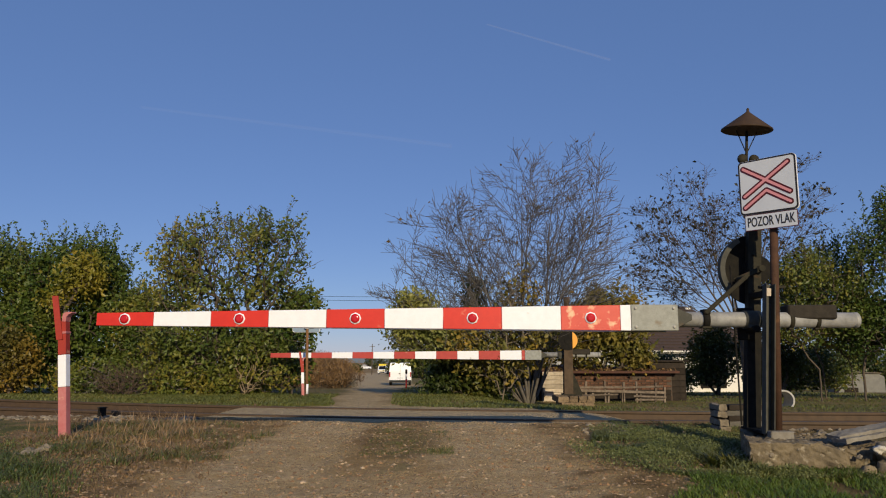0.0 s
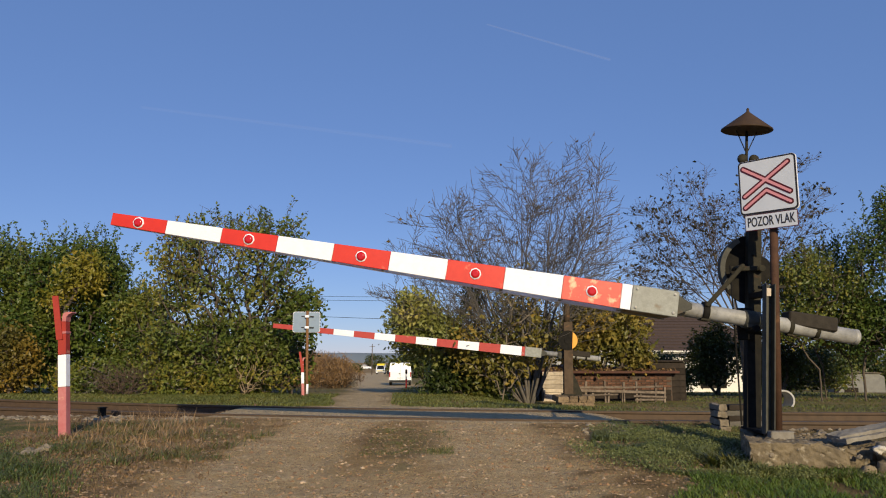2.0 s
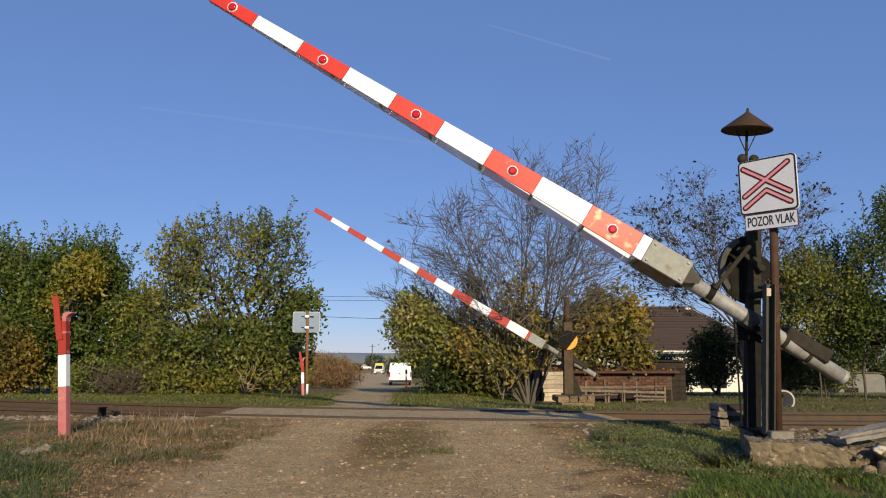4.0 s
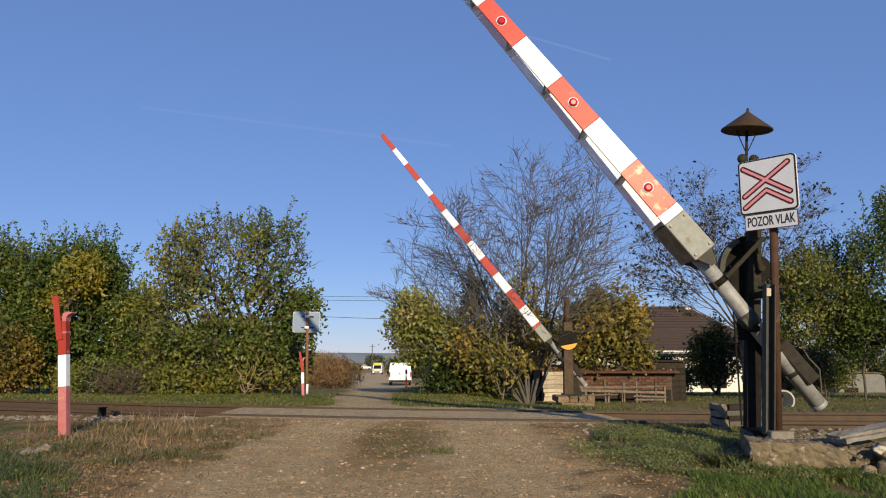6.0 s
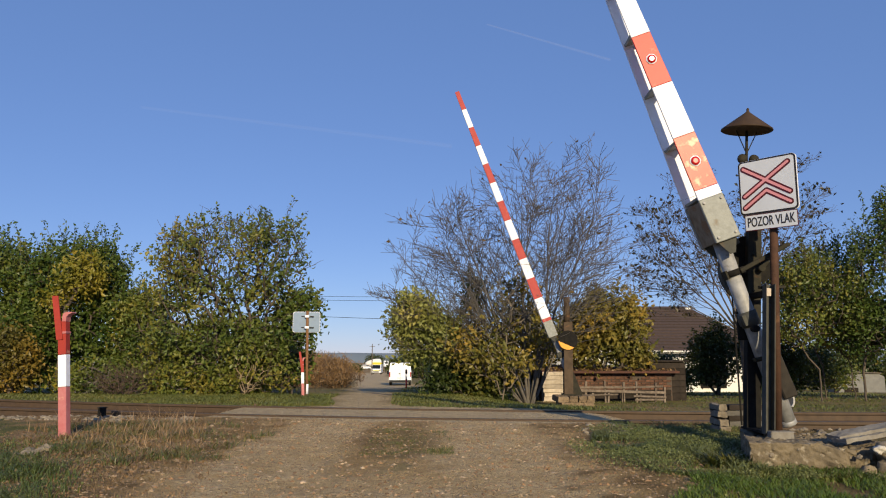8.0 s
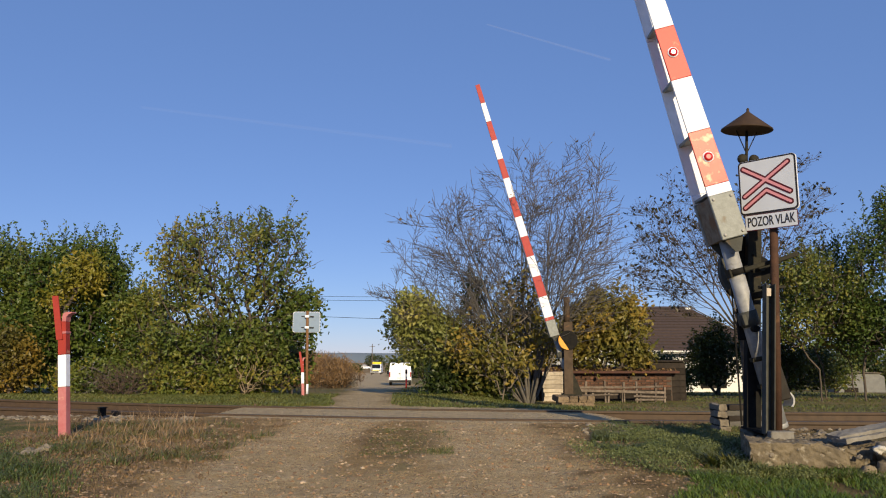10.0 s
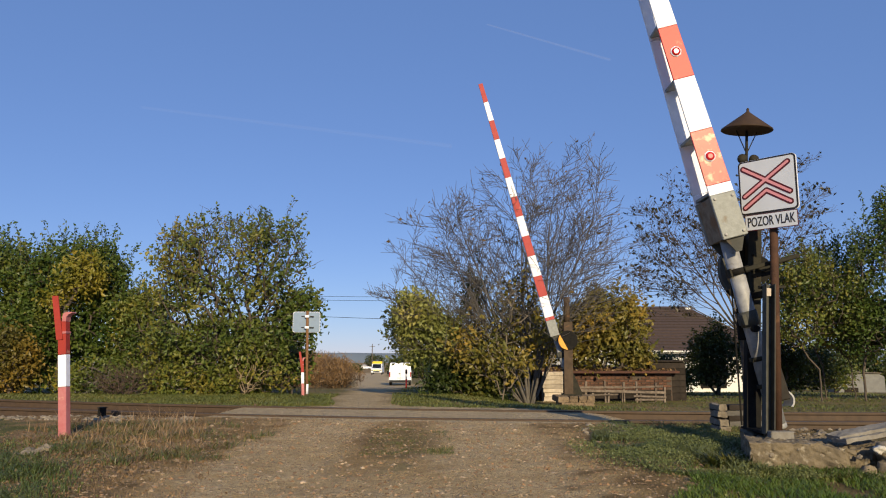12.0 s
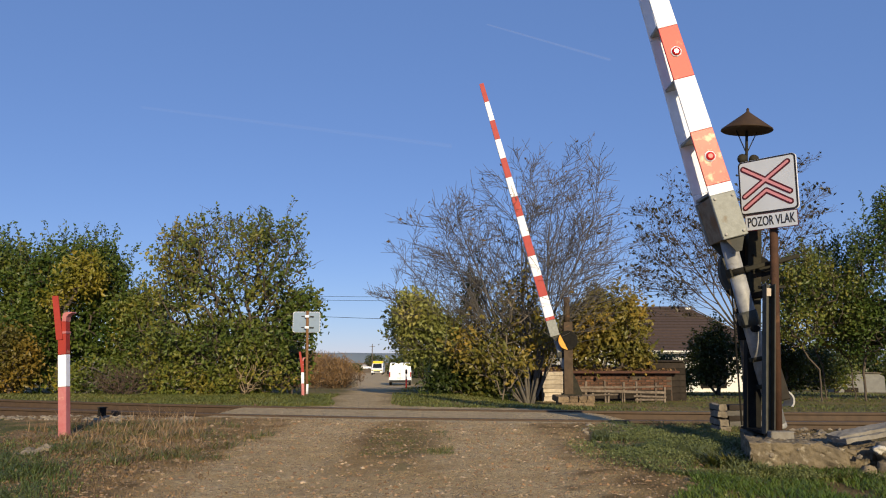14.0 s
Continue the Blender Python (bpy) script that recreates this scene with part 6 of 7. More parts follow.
def slab_stack():
    """Short concrete pieces piled crosswise beside the track."""
    rng = random.Random(3)
    g = ground_z(3.08, 7.9)
    for k, (dx, w) in enumerate(((0.0, 0.056), (-0.004, 0.050), (-0.008, 0.052), (-0.018, 0.038))):
        bm = rough_block(B(), -w, w, -0.13, 0.13, 0.0, 0.060, 20 + k, 0.020, 14)
        ob = part("concrete_piece", bm, M["pale_stone"], at=pose(3.062 + dx, 7.88, g + 0.02 + 0.078 * k, 0, rng.uniform(-2, 2), rng.uniform(-5, 5)))
        tagged(ob, "flat pale concrete piece in a pile", "slab", group="pile of concrete pieces")
        if k:
            ob = part("spacer_board", box(B(), -0.042, 0.042, -0.10, 0.11, 0.0, 0.019, 0.003), M["dark_board"], at=pose(3.062 + dx, 7.89, g + 0.0805 + 0.078 * (k - 1), 0, 0, 3))
            tagged(ob, "thin dark board between concrete pieces", "board", group="pile of boards")
    for k in range(5):
        ob = part("dark_board_piece", rough_block(B(), -0.17, 0.22, -0.1, 0.1, 0.002, 0.056, 40 + k, 0.007, 12), M["dark_board" if k in (0, 2, 4) else "old_board"], at=pose(3.34 + rng.uniform(-0.02, 0.02), 8.02, g + 0.06 * k, 0, 0, rng.uniform(-6, 6)))
        tagged(ob, "dark board added for the shaded void at the wall foot piece in a pile" if k in (0, 2, 4) else "grey weathered board piece in a pile", "board", group="pile of boards")


slab_stack()


def far_base():
    """The far post stands on two courses of rough stone blocks."""
    ob = thing("barrier_base", pose(3.12, 17.05, -0.36), "base of rough ochre stone blocks under the far barrier post", "base")
    rng = random.Random(17)
    for row in range(3):
        x = -0.42 + (0.08 if row % 2 else 0)
        while x < 0.36:
            w = rng.uniform(0.2, 0.3)
            part("stone_block", rough_block(B(), x, min(0.44, x + w) - 0.012, -0.45, 0.45, 0.142 * row, 0.142 * row + 0.132, 50 + row + int(x * 9), 0.035, 8), M["base_stone"], ob)
            x += w


M["base_stone"] = material("ochre_stone", (0.20, 0.145, 0.085), (0.11, 0.078, 0.048), 9, rough=0.95, random_value=0.35, bump=0.3)
far_base()


def drain_pipe():
    ob = thing("concrete_pipe", pose(6.88, 14.5, 0.12, 0, 0, -10), "white concrete pipe ring lying in the grass", "pipe")
    bm = B()
    n = 28
    for r0, r1 in ((0.205, 0.172),):
        rings = []
        for y in (-0.3, 0.3):
            for r in (r0, r1):
                rings.append([bm.verts.new((r * math.cos(k * math.tau / n), y, r * math.sin(k * math.tau / n))) for k in range(n)])
        for a, b in ((0, 1), (1, 3), (3, 2), (2, 0)):
            for k in range(n):
                bm.faces.new((rings[a][k], rings[a][(k + 1) % n], rings[b][(k + 1) % n], rings[b][k]))
    bmesh.ops.recalc_face_normals(bm, faces=bm.faces[:])
    part("ring", bm, M["pipe"], ob)


drain_pipe()


def track_box():
    ob = thing("track_box", pose(-4.61, 9.62, ground_z(-4.61, 9.62), 0, 0, 8), "small dark iron box beside the rail", "box")
    part("casing", box(B(), -0.042, 0.042, -0.05, 0.05, -0.03, 0.125, 0.008), M["black"], ob)
    part("lid", box(B(), -0.05, 0.05, -0.058, 0.058, 0.126, 0.14, 0.004), M["dark_steel"], ob, "dark iron lid")


track_box()


# ---- buildings ----
def house():
    ob = thing("house", pose(11.0, 42.0, -1.5), "white house with dark brown hipped roof", "house")
    w, d, e, r = 5.8, 4.6, 2.85, 5.45
    bm = B()
    box(bm, -w, w, -d, d, -0.5, e)
    part("wall", bm, M["plaster"], ob, "white plastered wall")
    o = 0.55
    bm = B()
    vs = [bm.verts.new(p) for p in ((-w - o, -d - o, e - 0.1), (w + o, -d - o, e - 0.1), (w + o, d + o, e - 0.1), (-w - o, d + o, e - 0.1), (-2.4, 0, r), (3.7, 0, r))]
    for f in ((0, 1, 5, 4), (1, 2, 5), (2, 3, 4, 5), (3, 0, 4), (3, 2, 1, 0)):
        bm.faces.new([vs[i] for i in f])
    roof = part("roof", bm, M["roof_tile"], ob, "dark brown tiled hipped roof")
    for k in range(1, 16):
        f = k / 16
        y, z = -(d + o) * (1 - f), e - 0.1 + (r - e + 0.1) * f
        x0, x1 = -(w + o) * (1 - f) - 2.4 * f, (w + o) * (1 - f) + 3.7 * f
        part("tile_course", tube(B(), (x0 + 0.05, y - 0.02, z + 0.01), (x1 - 0.05, y - 0.02, z + 0.01), 0.035, seg=6), M["roof_tile"], roof)
    bm = box(box(B(), -w - o, w + o, -d - o - 0.02, -d - o, e - 0.22, e - 0.08), -w - o, w + o, -d - o - 0.12, -d - o - 0.02, e - 0.16, e - 0.08)
    part("gutter", bm, M["plaster"], ob, "white eaves board")
    part("chimney", box(B(), 3.5, 3.8, -0.4, -0.1, 4.4, 5.35, 0.02), M["plaster"], roof, "pale chimney")
    for x in (-3.4, 0.0, 3.3):
        wn_ = part("window", box(B(), x - 0.6, x + 0.6, -d - 0.03, -d + 0.05, 0.9, 2.2), M["glass"], ob, "dark window")
        part("window_frame", box(box(box(box(box(B(), x - 0.68, x - 0.6, -d - 0.06, -d, 0.82, 2.28), x + 0.6, x + 0.68, -d - 0.06, -d, 0.82, 2.28), x - 0.6, x + 0.6, -d - 0.06, -d, 2.2, 2.28), x - 0.6, x + 0.6, -d - 0.06, -d, 0.82, 0.9), x - 0.03, x + 0.03, -d - 0.06, -d - 0.03, 0.9, 2.2), M["dark_board"], wn_)


house()


def outbuilding():
    ob = thing("outbuilding", pose(21.3, 36.5, -1.4), "small grey plastered outbuilding behind the orchard", "outbuilding")
    part("wall", extrude_outline(B(), [(-1.2, -0.4), (1.2, -0.4), (1.2, 1.35), (0.9, 1.5), (-1.2, 1.55)], -0.5, 0.5), M["grey_plaster"], ob)
    part("roof", box(B(), -1.3, 1.0, -0.6, 0.6, 0.0, 0.05), M["grey_wood"], ob, at=pose(0, 0, 1.53, 0, 1.4, 0))
    part("door", box(B(), -0.9, -0.2, -0.53, -0.45, -0.3, 0.8), M["dark_board"], ob)


outbuilding()


def shed():
    ob = thing("shed", pose(4.75, 21.6, -0.42), "low red brick shed with sagging brown roof", "shed")
    w, d, h = 1.95, 0.9, 1.0
    part("wall", box(B(), -w, w, -d, d, -0.1, h), M["mortar"], ob, "red brick wall")
    bm = extrude_outline(B(), [(-w - 0.15, h), (w + 0.15, h), (w + 0.15, h + 0.06), (-w - 0.15, h + 0.06)], -d - 0.2, d + 0.2)
    part("roof", bm, M["rusty_roof"], ob, "rusty red-brown roof", pose(0, 0, 0, 4, 0, 0))
    nr = np.random.RandomState(5)
    c = np.stack([nr.uniform(-w - 0.1, w + 0.1, 900), -d - 0.15 + 1.2 * nr.rand(900) ** 1.6, np.zeros(900)], 1)
    c[:, 2] = h + 0.068 + 0.07 * c[:, 1] + 0.03 * nr.rand(900)
    V, F = leaf_arrays(c, 0.05 * (0.6 + 0.8 * nr.rand(900)), nr, 0.0, 1.4)
    arrays_object("fallen_leaves", V.tolist(), F.tolist(), M["litter"], ob)
    # added dark boards stand in for the shaded void along the wall foot
    for k in range(3):
        part("skirting_board", box(B(), -w + 0.05, w - 0.05, -d - 0.05, -d - 0.025, 0.0, 0.145, 0.005), M["dark_board"], ob, "dark board added for the shaded void at the wall foot", pose(0, 0, 0.15 * k))
    # bricks
    rng = random.Random(6)
    data = [mesh_of(box(B(), -0.118, 0.118, -0.02, 0.012, -0.03, 0.03, 0.004), "brick", M["brick"])]
    for row in range(13):
        z = -0.02 + 0.076 * row + 0.03
        x = -w + 0.13 + (0.125 if row % 2 else 0)
        while x < w - 0.1:
            if noise.noise((x * 2.2, z * 3.0, 1.4)) > -0.38:
                b = new("brick", data[0])
                b.parent = ob
                b.matrix_basis = pose(x, -d - 0.004 + rng.uniform(-0.008, 0.006), z, 0, rng.uniform(-1.5, 1.5), 0)
            x += 0.25
    return ob


M["rusty_roof"] = material("rusty_roof", (0.105, 0.042, 0.026), (0.060, 0.030, 0.022), 7, rough=0.9, bump=0.3, bump_scale=30)
shed()


def plank_stack():
    """Sawn boards leaning at the shed's end."""
    rng = random.Random(8)
    data = mesh_of(box(B(), -0.36, 0.36, -0.03, 0.03, -0.055, 0.055, 0.006), "plank", M["pale_wood"])
    ob = thing("plank_wall", pose(3.2, 20.05, -0.38), "stack of pale sawn planks beside the shed", "planks")
    for k in range(8):
        b = new("plank", data)
        b.parent = ob
        b.matrix_basis = pose(rng.uniform(-0.03, 0.03), 0, 0.06 + 0.117 * k, 0, rng.uniform(-1, 1), rng.uniform(-2, 2))
    part("backing", box(B(), -0.33, 0.33, 0.035, 0.6, 0.0, 0.9), M["grey_wood"], ob)


plank_stack()


def pallet_fence():
    """A low fence of old boards before the shed."""
    ob = thing("board_fence", pose(4.95, 19.6, -0.36), "low fence of weathered grey-brown boards before the shed", "fence")
    rng = random.Random(12)
    for x, h in ((-1.0, 0.66), (-0.78, 0.34), (-0.45, 0.68), (-0.38, 0.36), (0.05, 0.64), (0.02, 0.34), (0.42, 0.66), (0.5, 0.40), (0.92, 0.62), (1.18, 0.50)):
        w = rng.uniform(0.024, 0.036)
        part("fence_post", box(B(), -w, w, -0.04, 0.04, -0.1, h, 0.006), M["fence_wood"], ob, at=pose(x, 0.05, 0, 0, rng.uniform(-5, 5), 0))
    for x0, x1, z, h in ((-1.25, 0.0, 0.50, 0.03), (-0.05, 1.15, 0.49, 0.026), (-1.3, 1.2, 0.385, 0.034), (-1.25, -0.1, 0.31, 0.02), (0.3, 1.2, 0.27, 0.024), (0.35, 1.15, 0.16, 0.026), (-1.05, -0.3, 0.05, 0.02), (0.3, 1.15, 0.05, 0.022)):
        bm = box(B(), x0, x1, -0.03, 0.0, z - h, z + h, 0.005)
        part("fence_board", bm, M["fence_wood"], ob, at=pose(0, -rng.uniform(0, 0.02), 0, 0, rng.uniform(-1.8, 1.8), 0))


pallet_fence()


def board_hut():
    ob = thing("tarred_hut", pose(6.5, 21.25, -0.42), "dark tarred board hut beside the shed", "hut")
    for k in range(7):
        part("board", box(B(), -0.42, 0.62, -0.03, 0.0, 0.0, 0.17, 0.006), M["dark_board"], ob, at=pose(0, -0.5, 0.175 * k, 0, 0, 0))
    part("core", box(B(), -0.40, 0.60, -0.495, 0.5, 0.0, 1.24), M["dark_board"], ob)
    part("roof", box(B(), -0.5, 0.7, -0.6, 0.6, 1.245, 1.29), M["dark_board"], ob)


board_hut()


# ---- vehicles ----
def wheel(parent, x, y, r, width):
    w = part("wheel", lathe(B(), [(r * 0.6, -width / 2), (r, -width / 2 + 0.02), (r, width / 2 - 0.02), (r * 0.6, width / 2)], 24, pose(x, y, r, 0, 90, 0)), M["rubber"], parent, "black rubber tyre")
    part("rim", lathe(B(), [(r * 0.58, -width / 2 - 0.004), (r * 0.58, width / 2 + 0.004)], 20, pose(x, y, r, 0, 90, 0)), M["galvanised"], w)


def van_body(w, prof):
    """A van shell: a side profile (y along, z up) given width, with the sides drawn in towards the roof."""
    bm = B()
    a, b = [], []
    zmax = max(z for _, z in prof)
    for y, z in prof:
        k = 1 - 0.10 * max(0, (z - 1.0) / (zmax - 1.0))
        a.append(bm.verts.new((-w / 2 * k, y, z)))
        b.append(bm.verts.new((w / 2 * k, y, z)))
    n = len(prof)
    for i in range(n):
        bm.faces.new((a[i], a[(i + 1) % n], b[(i + 1) % n], b[i]))
    bm.faces.new(a[::-1])
    bm.faces.new(b)
    bmesh.ops.recalc_face_normals(bm, faces=bm.faces[:])
    bmesh.ops.bevel(bm, geom=bm.edges[:], offset=0.05, segments=2, affect="EDGES")
    return bm


def white_van():
    """Parked with its rear doors to the camera; y runs forward."""
    ob = thing("van", pose(-3.70, 61.0, ground_z(-3.7, 61.0) + 0.0, -1.6, 0, 3), "white panel van parked with its rear doors to the crossing", "van")
    body = part("body", van_body(1.95, [(0.0, 0.35), (0.0, 1.2), (0.08, 1.93), (0.3, 1.97), (3.2, 1.95), (3.9, 1.25), (4.7, 1.05), (4.8, 0.4)]), M["van_white"], ob, "white painted body")
    part("bumper", box(B(), -0.95, 0.95, -0.08, 0.1, 0.28, 0.48, 0.03), M["rubber"], ob, "black rear bumper")
    part("door_seam", box(B(), -0.008, 0.008, -0.012, 0.0, 0.5, 1.85), M["sign_black"], body)
    part("door_handle", box(B(), -0.12, 0.02, -0.03, 0.0, 0.98, 1.06, 0.01), M["rubber"], body)
    for s in (-1, 1):
        part("tail_lamp", box(B(), s * 0.90 - 0.05, s * 0.90 + 0.05, -0.02, 0.03, 0.75, 1.15, 0.01), M["tail_red"], ob, "red tail lamp")
        part("mirror", box(B(), s * 1.12 - 0.09, s * 1.12 + 0.09, 3.3, 3.4, 1.0, 1.3, 0.03), M["rubber"], ob)
        for y in (0.9, 3.9):
            wheel(ob, s * 0.85, y, 0.32, 0.2)
    part("plate_panel", box(B(), -0.26, 0.26, -0.02, 0.0, 0.6, 0.71), M["sign_grey"], body)
    return ob


white_van()


def make_ambulance():
    """Coming towards the camera: the front is at -y."""
    ob = thing("ambulance", pose(-13, 123, -2.2), "white van with yellow hood roof coming up the lane", "van")
    body = part("body", van_body(1.98, [(0.0, 0.35), (-0.02, 0.95), (0.5, 1.12), (1.25, 1.95), (4.6, 1.98), (4.75, 0.35)]), M["van_white"], ob, "white painted body")
    part("high_roof", van_body(1.86, [(1.1, 1.93), (1.4, 2.32), (4.55, 2.32), (4.65, 1.95)]), M["van_yellow"], ob, "yellow raised roof")
    part("windscreen", extrude_outline(B(), [(-0.8, 0.0), (0.8, 0.0), (0.72, 0.95), (-0.72, 0.95)], -0.02, 0.01), M["glass"], body, "dark windscreen", pose(0, 0.50, 1.13, -42, 0, 0))
    part("yellow_stripe", box(B(), -0.96, 0.96, -0.04, 0.02, 0.72, 0.86, 0.01), M["van_yellow"], body)
    part("grille", box(B(), -0.55, 0.55, -0.05, 0.0, 0.42, 0.62, 0.01), M["rubber"], body)
    for s in (-1, 1):
        part("headlight", box(B(), s * 0.75 - 0.16, s * 0.75 + 0.16, -0.06, 0.02, 0.66, 0.86, 0.03), M["galvanised"], ob)
        part("mirror", box(B(), s * 1.0 - 0.08, s * 1.0 + 0.08, 0.9, 1.0, 1.25, 1.5, 0.03), M["rubber"], ob)
        for y in (0.95, 3.9):
            wheel(ob, s * 0.85, y, 0.33, 0.2)
    return ob


ambulance = make_ambulance()
AMBULANCE_WAY = [(0.0, (-13.85, 160.0, ground_z(-13.85, 160.0))), (5.0, (-13.6, 147.0, ground_z(-13.6, 147.0))), (10.0, (-12.6, 132.0, ground_z(-12.6, 132.0))), (12.0, (-11.9, 126.0, ground_z(-11.9, 126))), (14.0, (-11.35, 121.0, ground_z(-11.35, 121)))]


def parked_car():
    ob = thing("car", pose(-25.9, 236.0, ground_z(-25.9, 236)), "small white car beyond the lane end", "car")
    part("body", van_body(1.7, [(-1.9, 0.3), (-1.9, 0.8), (-0.9, 0.95), (-0.3, 1.45), (1.0, 1.45), (1.7, 0.95), (2.0, 0.85), (2.0, 0.3)]), M["van_white"], ob, at=pose(0, 0, 0, 0, 0, 90))
    for s in (-1, 1):
        part("side_window", box(B(), -0.75, 0.95, -0.03, 0.03, 1.0, 1.32, 0.01), M["glass"], ob, at=pose(0, s * 0.83, 0))
        for x in (-1.2, 1.25):
            part("wheel", lathe(B(), [(0.3, -0.1), (0.3, 0.1)], 18, pose(x, s * 0.75, 0.3, 90, 0, 0)), M["rubber"], ob, "black rubber tyre")


def passing_van():
    """Drives along the cross road from right to left; its front is at -x."""
    ob = thing("van", pose(0, 240, -3.5), "white delivery van on the cross road", "van")
    part("body", van_body(1.95, [(-2.5, 0.35), (-2.5, 0.95), (-1.7, 1.15), (-1.1, 2.1), (2.5, 2.2), (2.5, 0.35)]), M["van_white"], ob, "white painted body", pose(0, 0, 0, 0, 0, -90))
    part("side_window", box(B(), -1.55, -0.75, -0.98, -0.90, 1.2, 1.75, 0.02), M["glass"], ob)
    for s in (-1, 1):
        for x in (-1.7, 1.6):
            part("wheel", lathe(B(), [(0.34, -0.1), (0.34, 0.1)], 18, pose(x, s * 0.85, 0.34, 90, 0, 0)), M["rubber"], ob, "black rubber tyre")
    return ob


def mixer_truck():
    """A concrete mixer on the cross road from left to right; its front is at +x."""
    ob = thing("mixer_truck", pose(0, 246, -3.5), "white concrete mixer truck on the cross road", "truck")
    part("chassis", box(B(), -4.2, 4.0, -1.0, 1.0, 0.6, 0.95, 0.05), M["rubber"], ob)
    cab = part("cab", box(B(), 2.4, 4.2, -1.2, 1.2, 0.8, 2.9, 0.15), M["van_white"], ob, "white cab")
    part("side_window", box(B(), 2.9, 3.9, -1.22, -1.15, 1.9, 2.5, 0.03), M["glass"], cab)
    part("drum", lathe(B(), [(0.55, -3.4), (0.9, -2.6), (1.25, -0.9), (1.3, 0.3), (1.1, 1.6), (0.7, 2.2)], 28, pose(-0.6, 0, 2.25, 0, 82, 0)), M["plaster"], ob, "white tapered mixing drum")
    for s in (-1, 1):
        for x in (-3.2, -1.9, 3.2):
            part("wheel", lathe(B(), [(0.5, -0.15), (0.5, 0.15)], 18, pose(x, s * 0.95, 0.5, 90, 0, 0)), M["rubber"], ob, "black rubber tyre")
    return ob


parked_car()
cross_van = passing_van()
cross_mixer = mixer_truck()


# ---- poles and wires in the distance ----
def power_line():
    """Two rows of poles across the fields, with their wires."""
    for y, xs, hs, sag, arms in ((100.0, (-52.0, 42.0), (10.9, 10.9), 1.4, (0.0, -0.55)), (80.0, (-46.0, 40.0), (7.3, 4.9), 0.9, (0.0,))):
        ob = thing("power_line", pose(0, y, 0), "overhead wires on wooden poles across the fields", "power line", group="power lines")
        for x, h in zip(xs, hs):
            g = ground_z(x, y)
            part("pole", tube(B(), (x, 0, g - 0.5), (x, 0, h), 0.16, 0.11, seg=10), M["grey_wood"], ob, "wooden pole")
            for a in arms:
                part("crossarm", box(B(), x - 0.06, x + 0.06, -0.9, 0.9, h - 0.25 + a, h - 0.13 + a), M["grey_wood"], ob)
        for a in arms:
            bm = B()
            pts = []
            for i in range(25):
                u = i / 24
                pts.append((xs[0] + (xs[1] - xs[0]) * u, 0, hs[0] + (hs[1] - hs[0]) * u - 0.12 + a - sag * 4 * u * (1 - u)))
            for p, q in zip(pts, pts[1:]):
                tube(bm, p, q, 0.026, seg=5, caps=False)
            part("wire", bm, M["black"], ob, "thin black wire")
    ob = thing("utility_pole", pose(-13.1, 130.0, ground_z(-13.1, 130)), "wooden utility pole in the distance", "pole")
    part("mast", tube(B(), (0, 0, -0.5), (0, 0, 5.6), 0.10, 0.07, seg=10), M["grey_wood"], ob)
    part("crossarm", box(B(), -0.5, 0.5, -0.04, 0.04, 5.1, 5.18), M["grey_wood"], ob)


power_line()


def contrail(a, b, r0, r1, dense):
    """A faint streak of an aeroplane, far up."""
    m = bpy.data.materials.new("thin_contrail")
    m.use_nodes = True
    n, ln = m.node_tree.nodes, m.node_tree.links
    n["Principled BSDF"].inputs["Base Color"].default_value = (0.8, 0.8, 0.8, 1)
    n["Principled BSDF"].inputs["Roughness"].default_value = 1.0
    tr = n.new("ShaderNodeBsdfTransparent")
    mix = n.new("ShaderNodeMixShader")
    mix.inputs[0].default_value = dense
    ln.new(tr.outputs[0], mix.inputs[1])
    ln.new(n["Principled BSDF"].outputs[0], mix.inputs[2])
    ln.new(mix.outputs[0], n["Material Output"].inputs["Surface"])
    tagged(part("contrail", tube(B(), a, b, r0, r1, seg=8), m), "faint white contrail high in the sky", "contrail", kind="structure")


contrail((175, 2600, 1306), (686, 2700, 1201), 3.0, 5.5, 0.026)
contrail((-1160, 2560, 946), (35, 2620, 810), 6.0, 9.0, 0.010)


def insect():
    """A dark fly crossing the view close to the eye."""
    ob = thing("flying_insect", pose(-3.0, 1.9, 3.0), "small dark flying insect in the air", "insect")
    bm = B()
    bmesh.ops.create_icosphere(bm, subdivisions=2, radius=0.0018, matrix=pose(-0.0028, 0, 0))
    bmesh.ops.create_icosphere(bm, subdivisions=2, radius=0.0026, matrix=Matrix.Diagonal((1.3, 1.0, 0.9, 1)))
    bmesh.ops.create_icosphere(bm, subdivisions=2, radius=0.0023, matrix=pose(0.0042, 0, -0.0004) @ Matrix.Diagonal((1.6, 1.0, 0.9, 1)))
    part("body", bm, M["sign_black"], ob, "dark segmented body")
    for s in (-1, 1):
        pts = [(0.0, 0.0), (0.003, 0.0016), (0.0085, 0.0018), (0.0095, 0.0), (0.0075, -0.0014), (0.002, -0.0009)]
        part("wing", extrude_outline(B(), pts, -0.0001, 0.0001), M["sign_black"], ob, at=pose(0, 0.001 * s, 0.0016, 90, 0, 60 * s))
    return ob


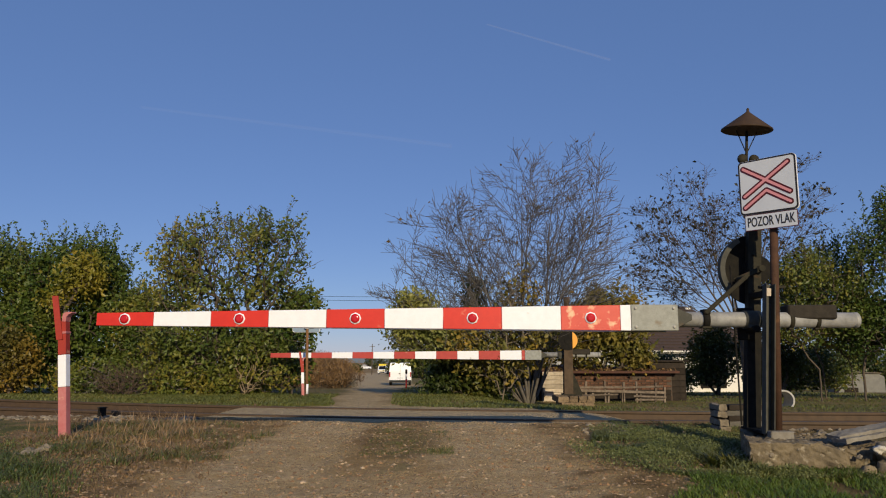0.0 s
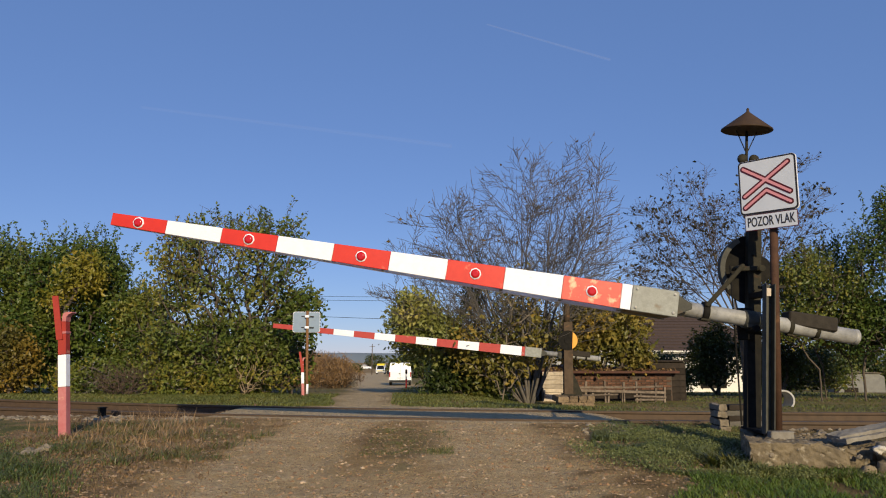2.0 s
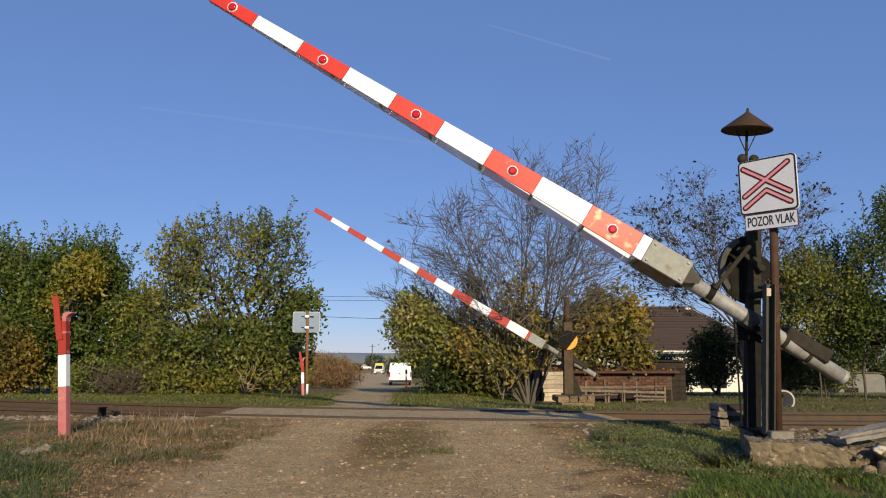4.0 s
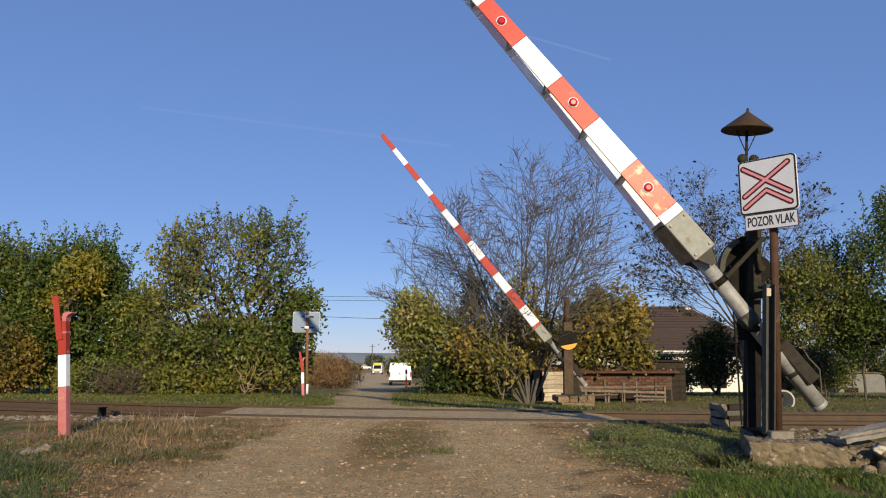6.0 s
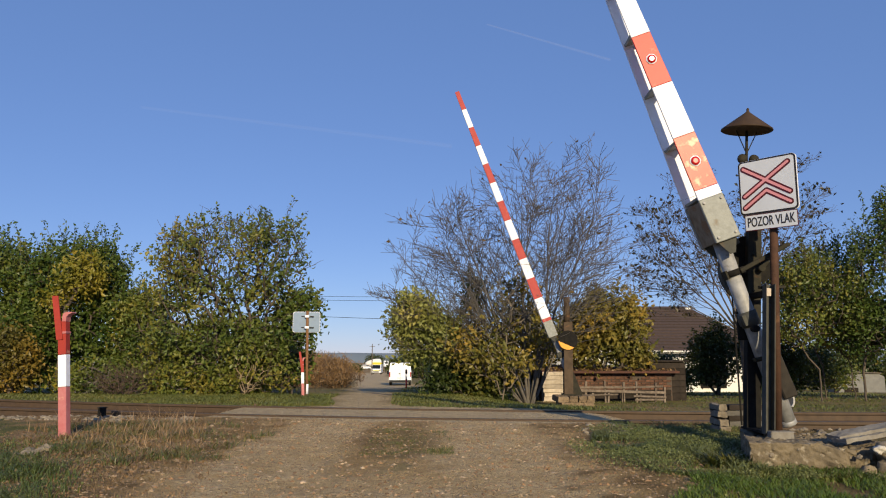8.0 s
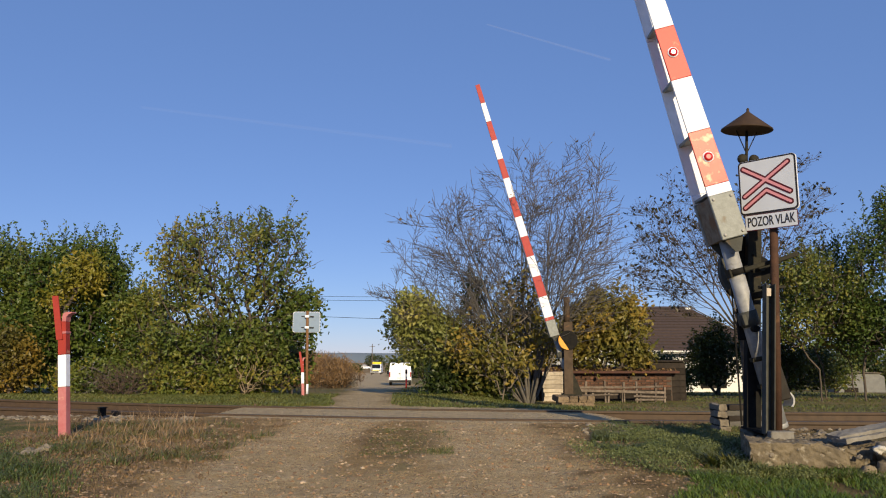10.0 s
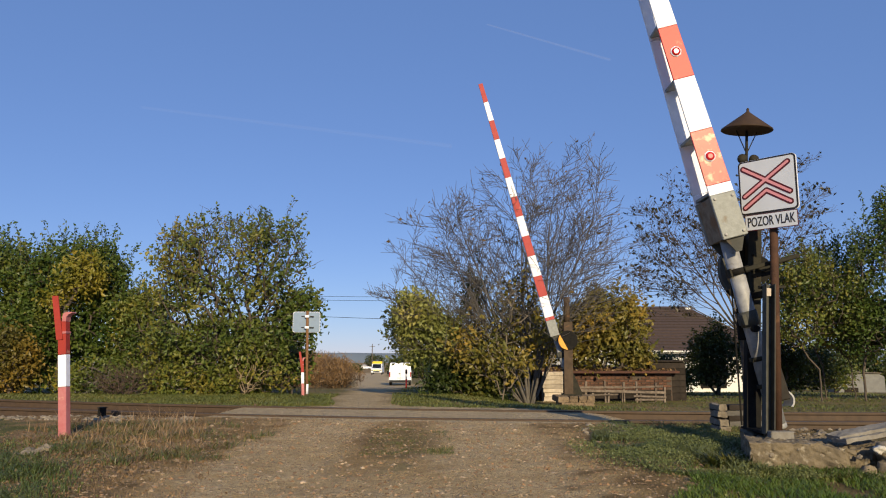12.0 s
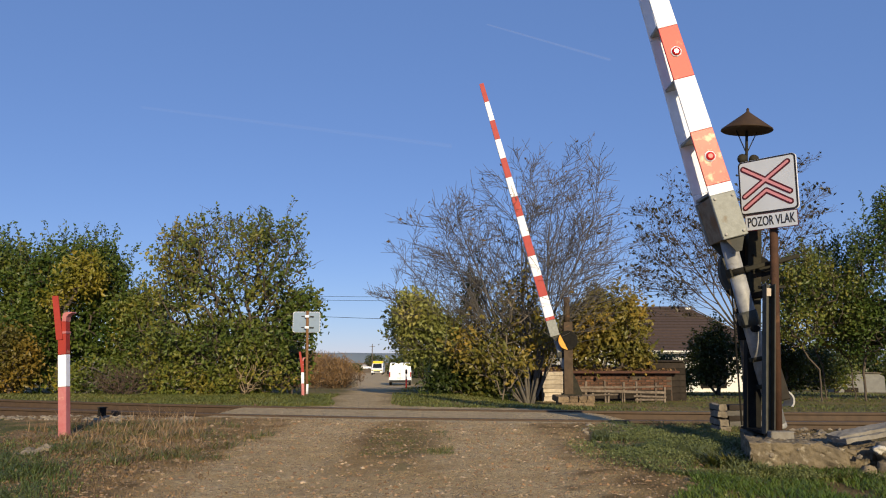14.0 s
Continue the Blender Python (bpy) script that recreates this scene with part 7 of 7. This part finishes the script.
fly = insect()
INSECT_WAY = [(0.0, (-2.039, 1.900, 2.583)), (0.8, (-0.957, 1.900, 2.137)), (1.0, (-0.784, 1.900, 1.761)), (1.1, (-0.783, 1.900, 1.650)), (1.3, (-0.715, 1.900, 1.615)), (1.5, (-0.568, 1.900, 1.663)), (1.7, (-0.632, 1.900, 1.859)), (1.9, (-0.607, 1.900, 2.137)), (2.4, (0.205, 1.900, 2.978)), (14.0, (1.907, 1.900, 3.839))]


# ---- what moves ----
def motions():
    H = 1.01
    ts = sorted({t for t, _ in NEAR_ANGLES})
    walk(near_boom, [(t, pose(0, 0, H, 0, -line(t, *NEAR_ANGLES), 0)) for t in ts])
    drum_rows, link_rows = [], []
    ox, oz = -0.16, H + 0.47
    for t in ts:
        phi = line(t, *NEAR_ANGLES)
        a = crank_angle(phi)
        drum_rows.append((t, pose(ox, -0.18, oz, 0, a - 180, 0)))
        px, pz = ox - CRANK * math.cos(radians(a)), oz + CRANK * math.sin(radians(a))
        f = radians(phi)
        cx, cz = 0.44 * math.cos(f) - 0.05 * math.sin(f), H + 0.44 * math.sin(f) + 0.05 * math.cos(f)
        link_rows.append((t, pose(cx, -0.122, cz, 0, -math.degrees(math.atan2(pz - cz, px - cx)), 0)))
    walk(near_drum, drum_rows)
    walk(near_link, link_rows)
    ts = sorted({t for t, _ in FAR_ANGLES})
    walk(far_boom, [(t, pose(0, 0, 0.963, 0, -line(t, *FAR_ANGLES), 0)) for t in ts])
    walk(far_drum, [(t, pose(-0.17, 0, 1.31, 0, line(line(t, *FAR_ANGLES), (0, 180), (20, 168), (46, 107), (64, 88), (71, 62), (76, 18)), 0)) for t in ts])
    walk(cross_van, [(t, pose(-19.3 - 13.0 * (t - 6.6), 240, ground_z(-20, 240))) for t in (0.0, 4.0, 8.0, 14.0)])
    walk(cross_mixer, [(t, pose(-26.0 + 14.6 * (t - 7.8), 246, ground_z(-20, 246))) for t in (0.0, 4.0, 8.0, 14.0)])
    walk(ambulance, [(t, pose(*p, 0, 0, 0)) for t, p in AMBULANCE_WAY])

    walk(fly, [(t, pose(*p, 0, 0, 0)) for t, p in INSECT_WAY])


motions()
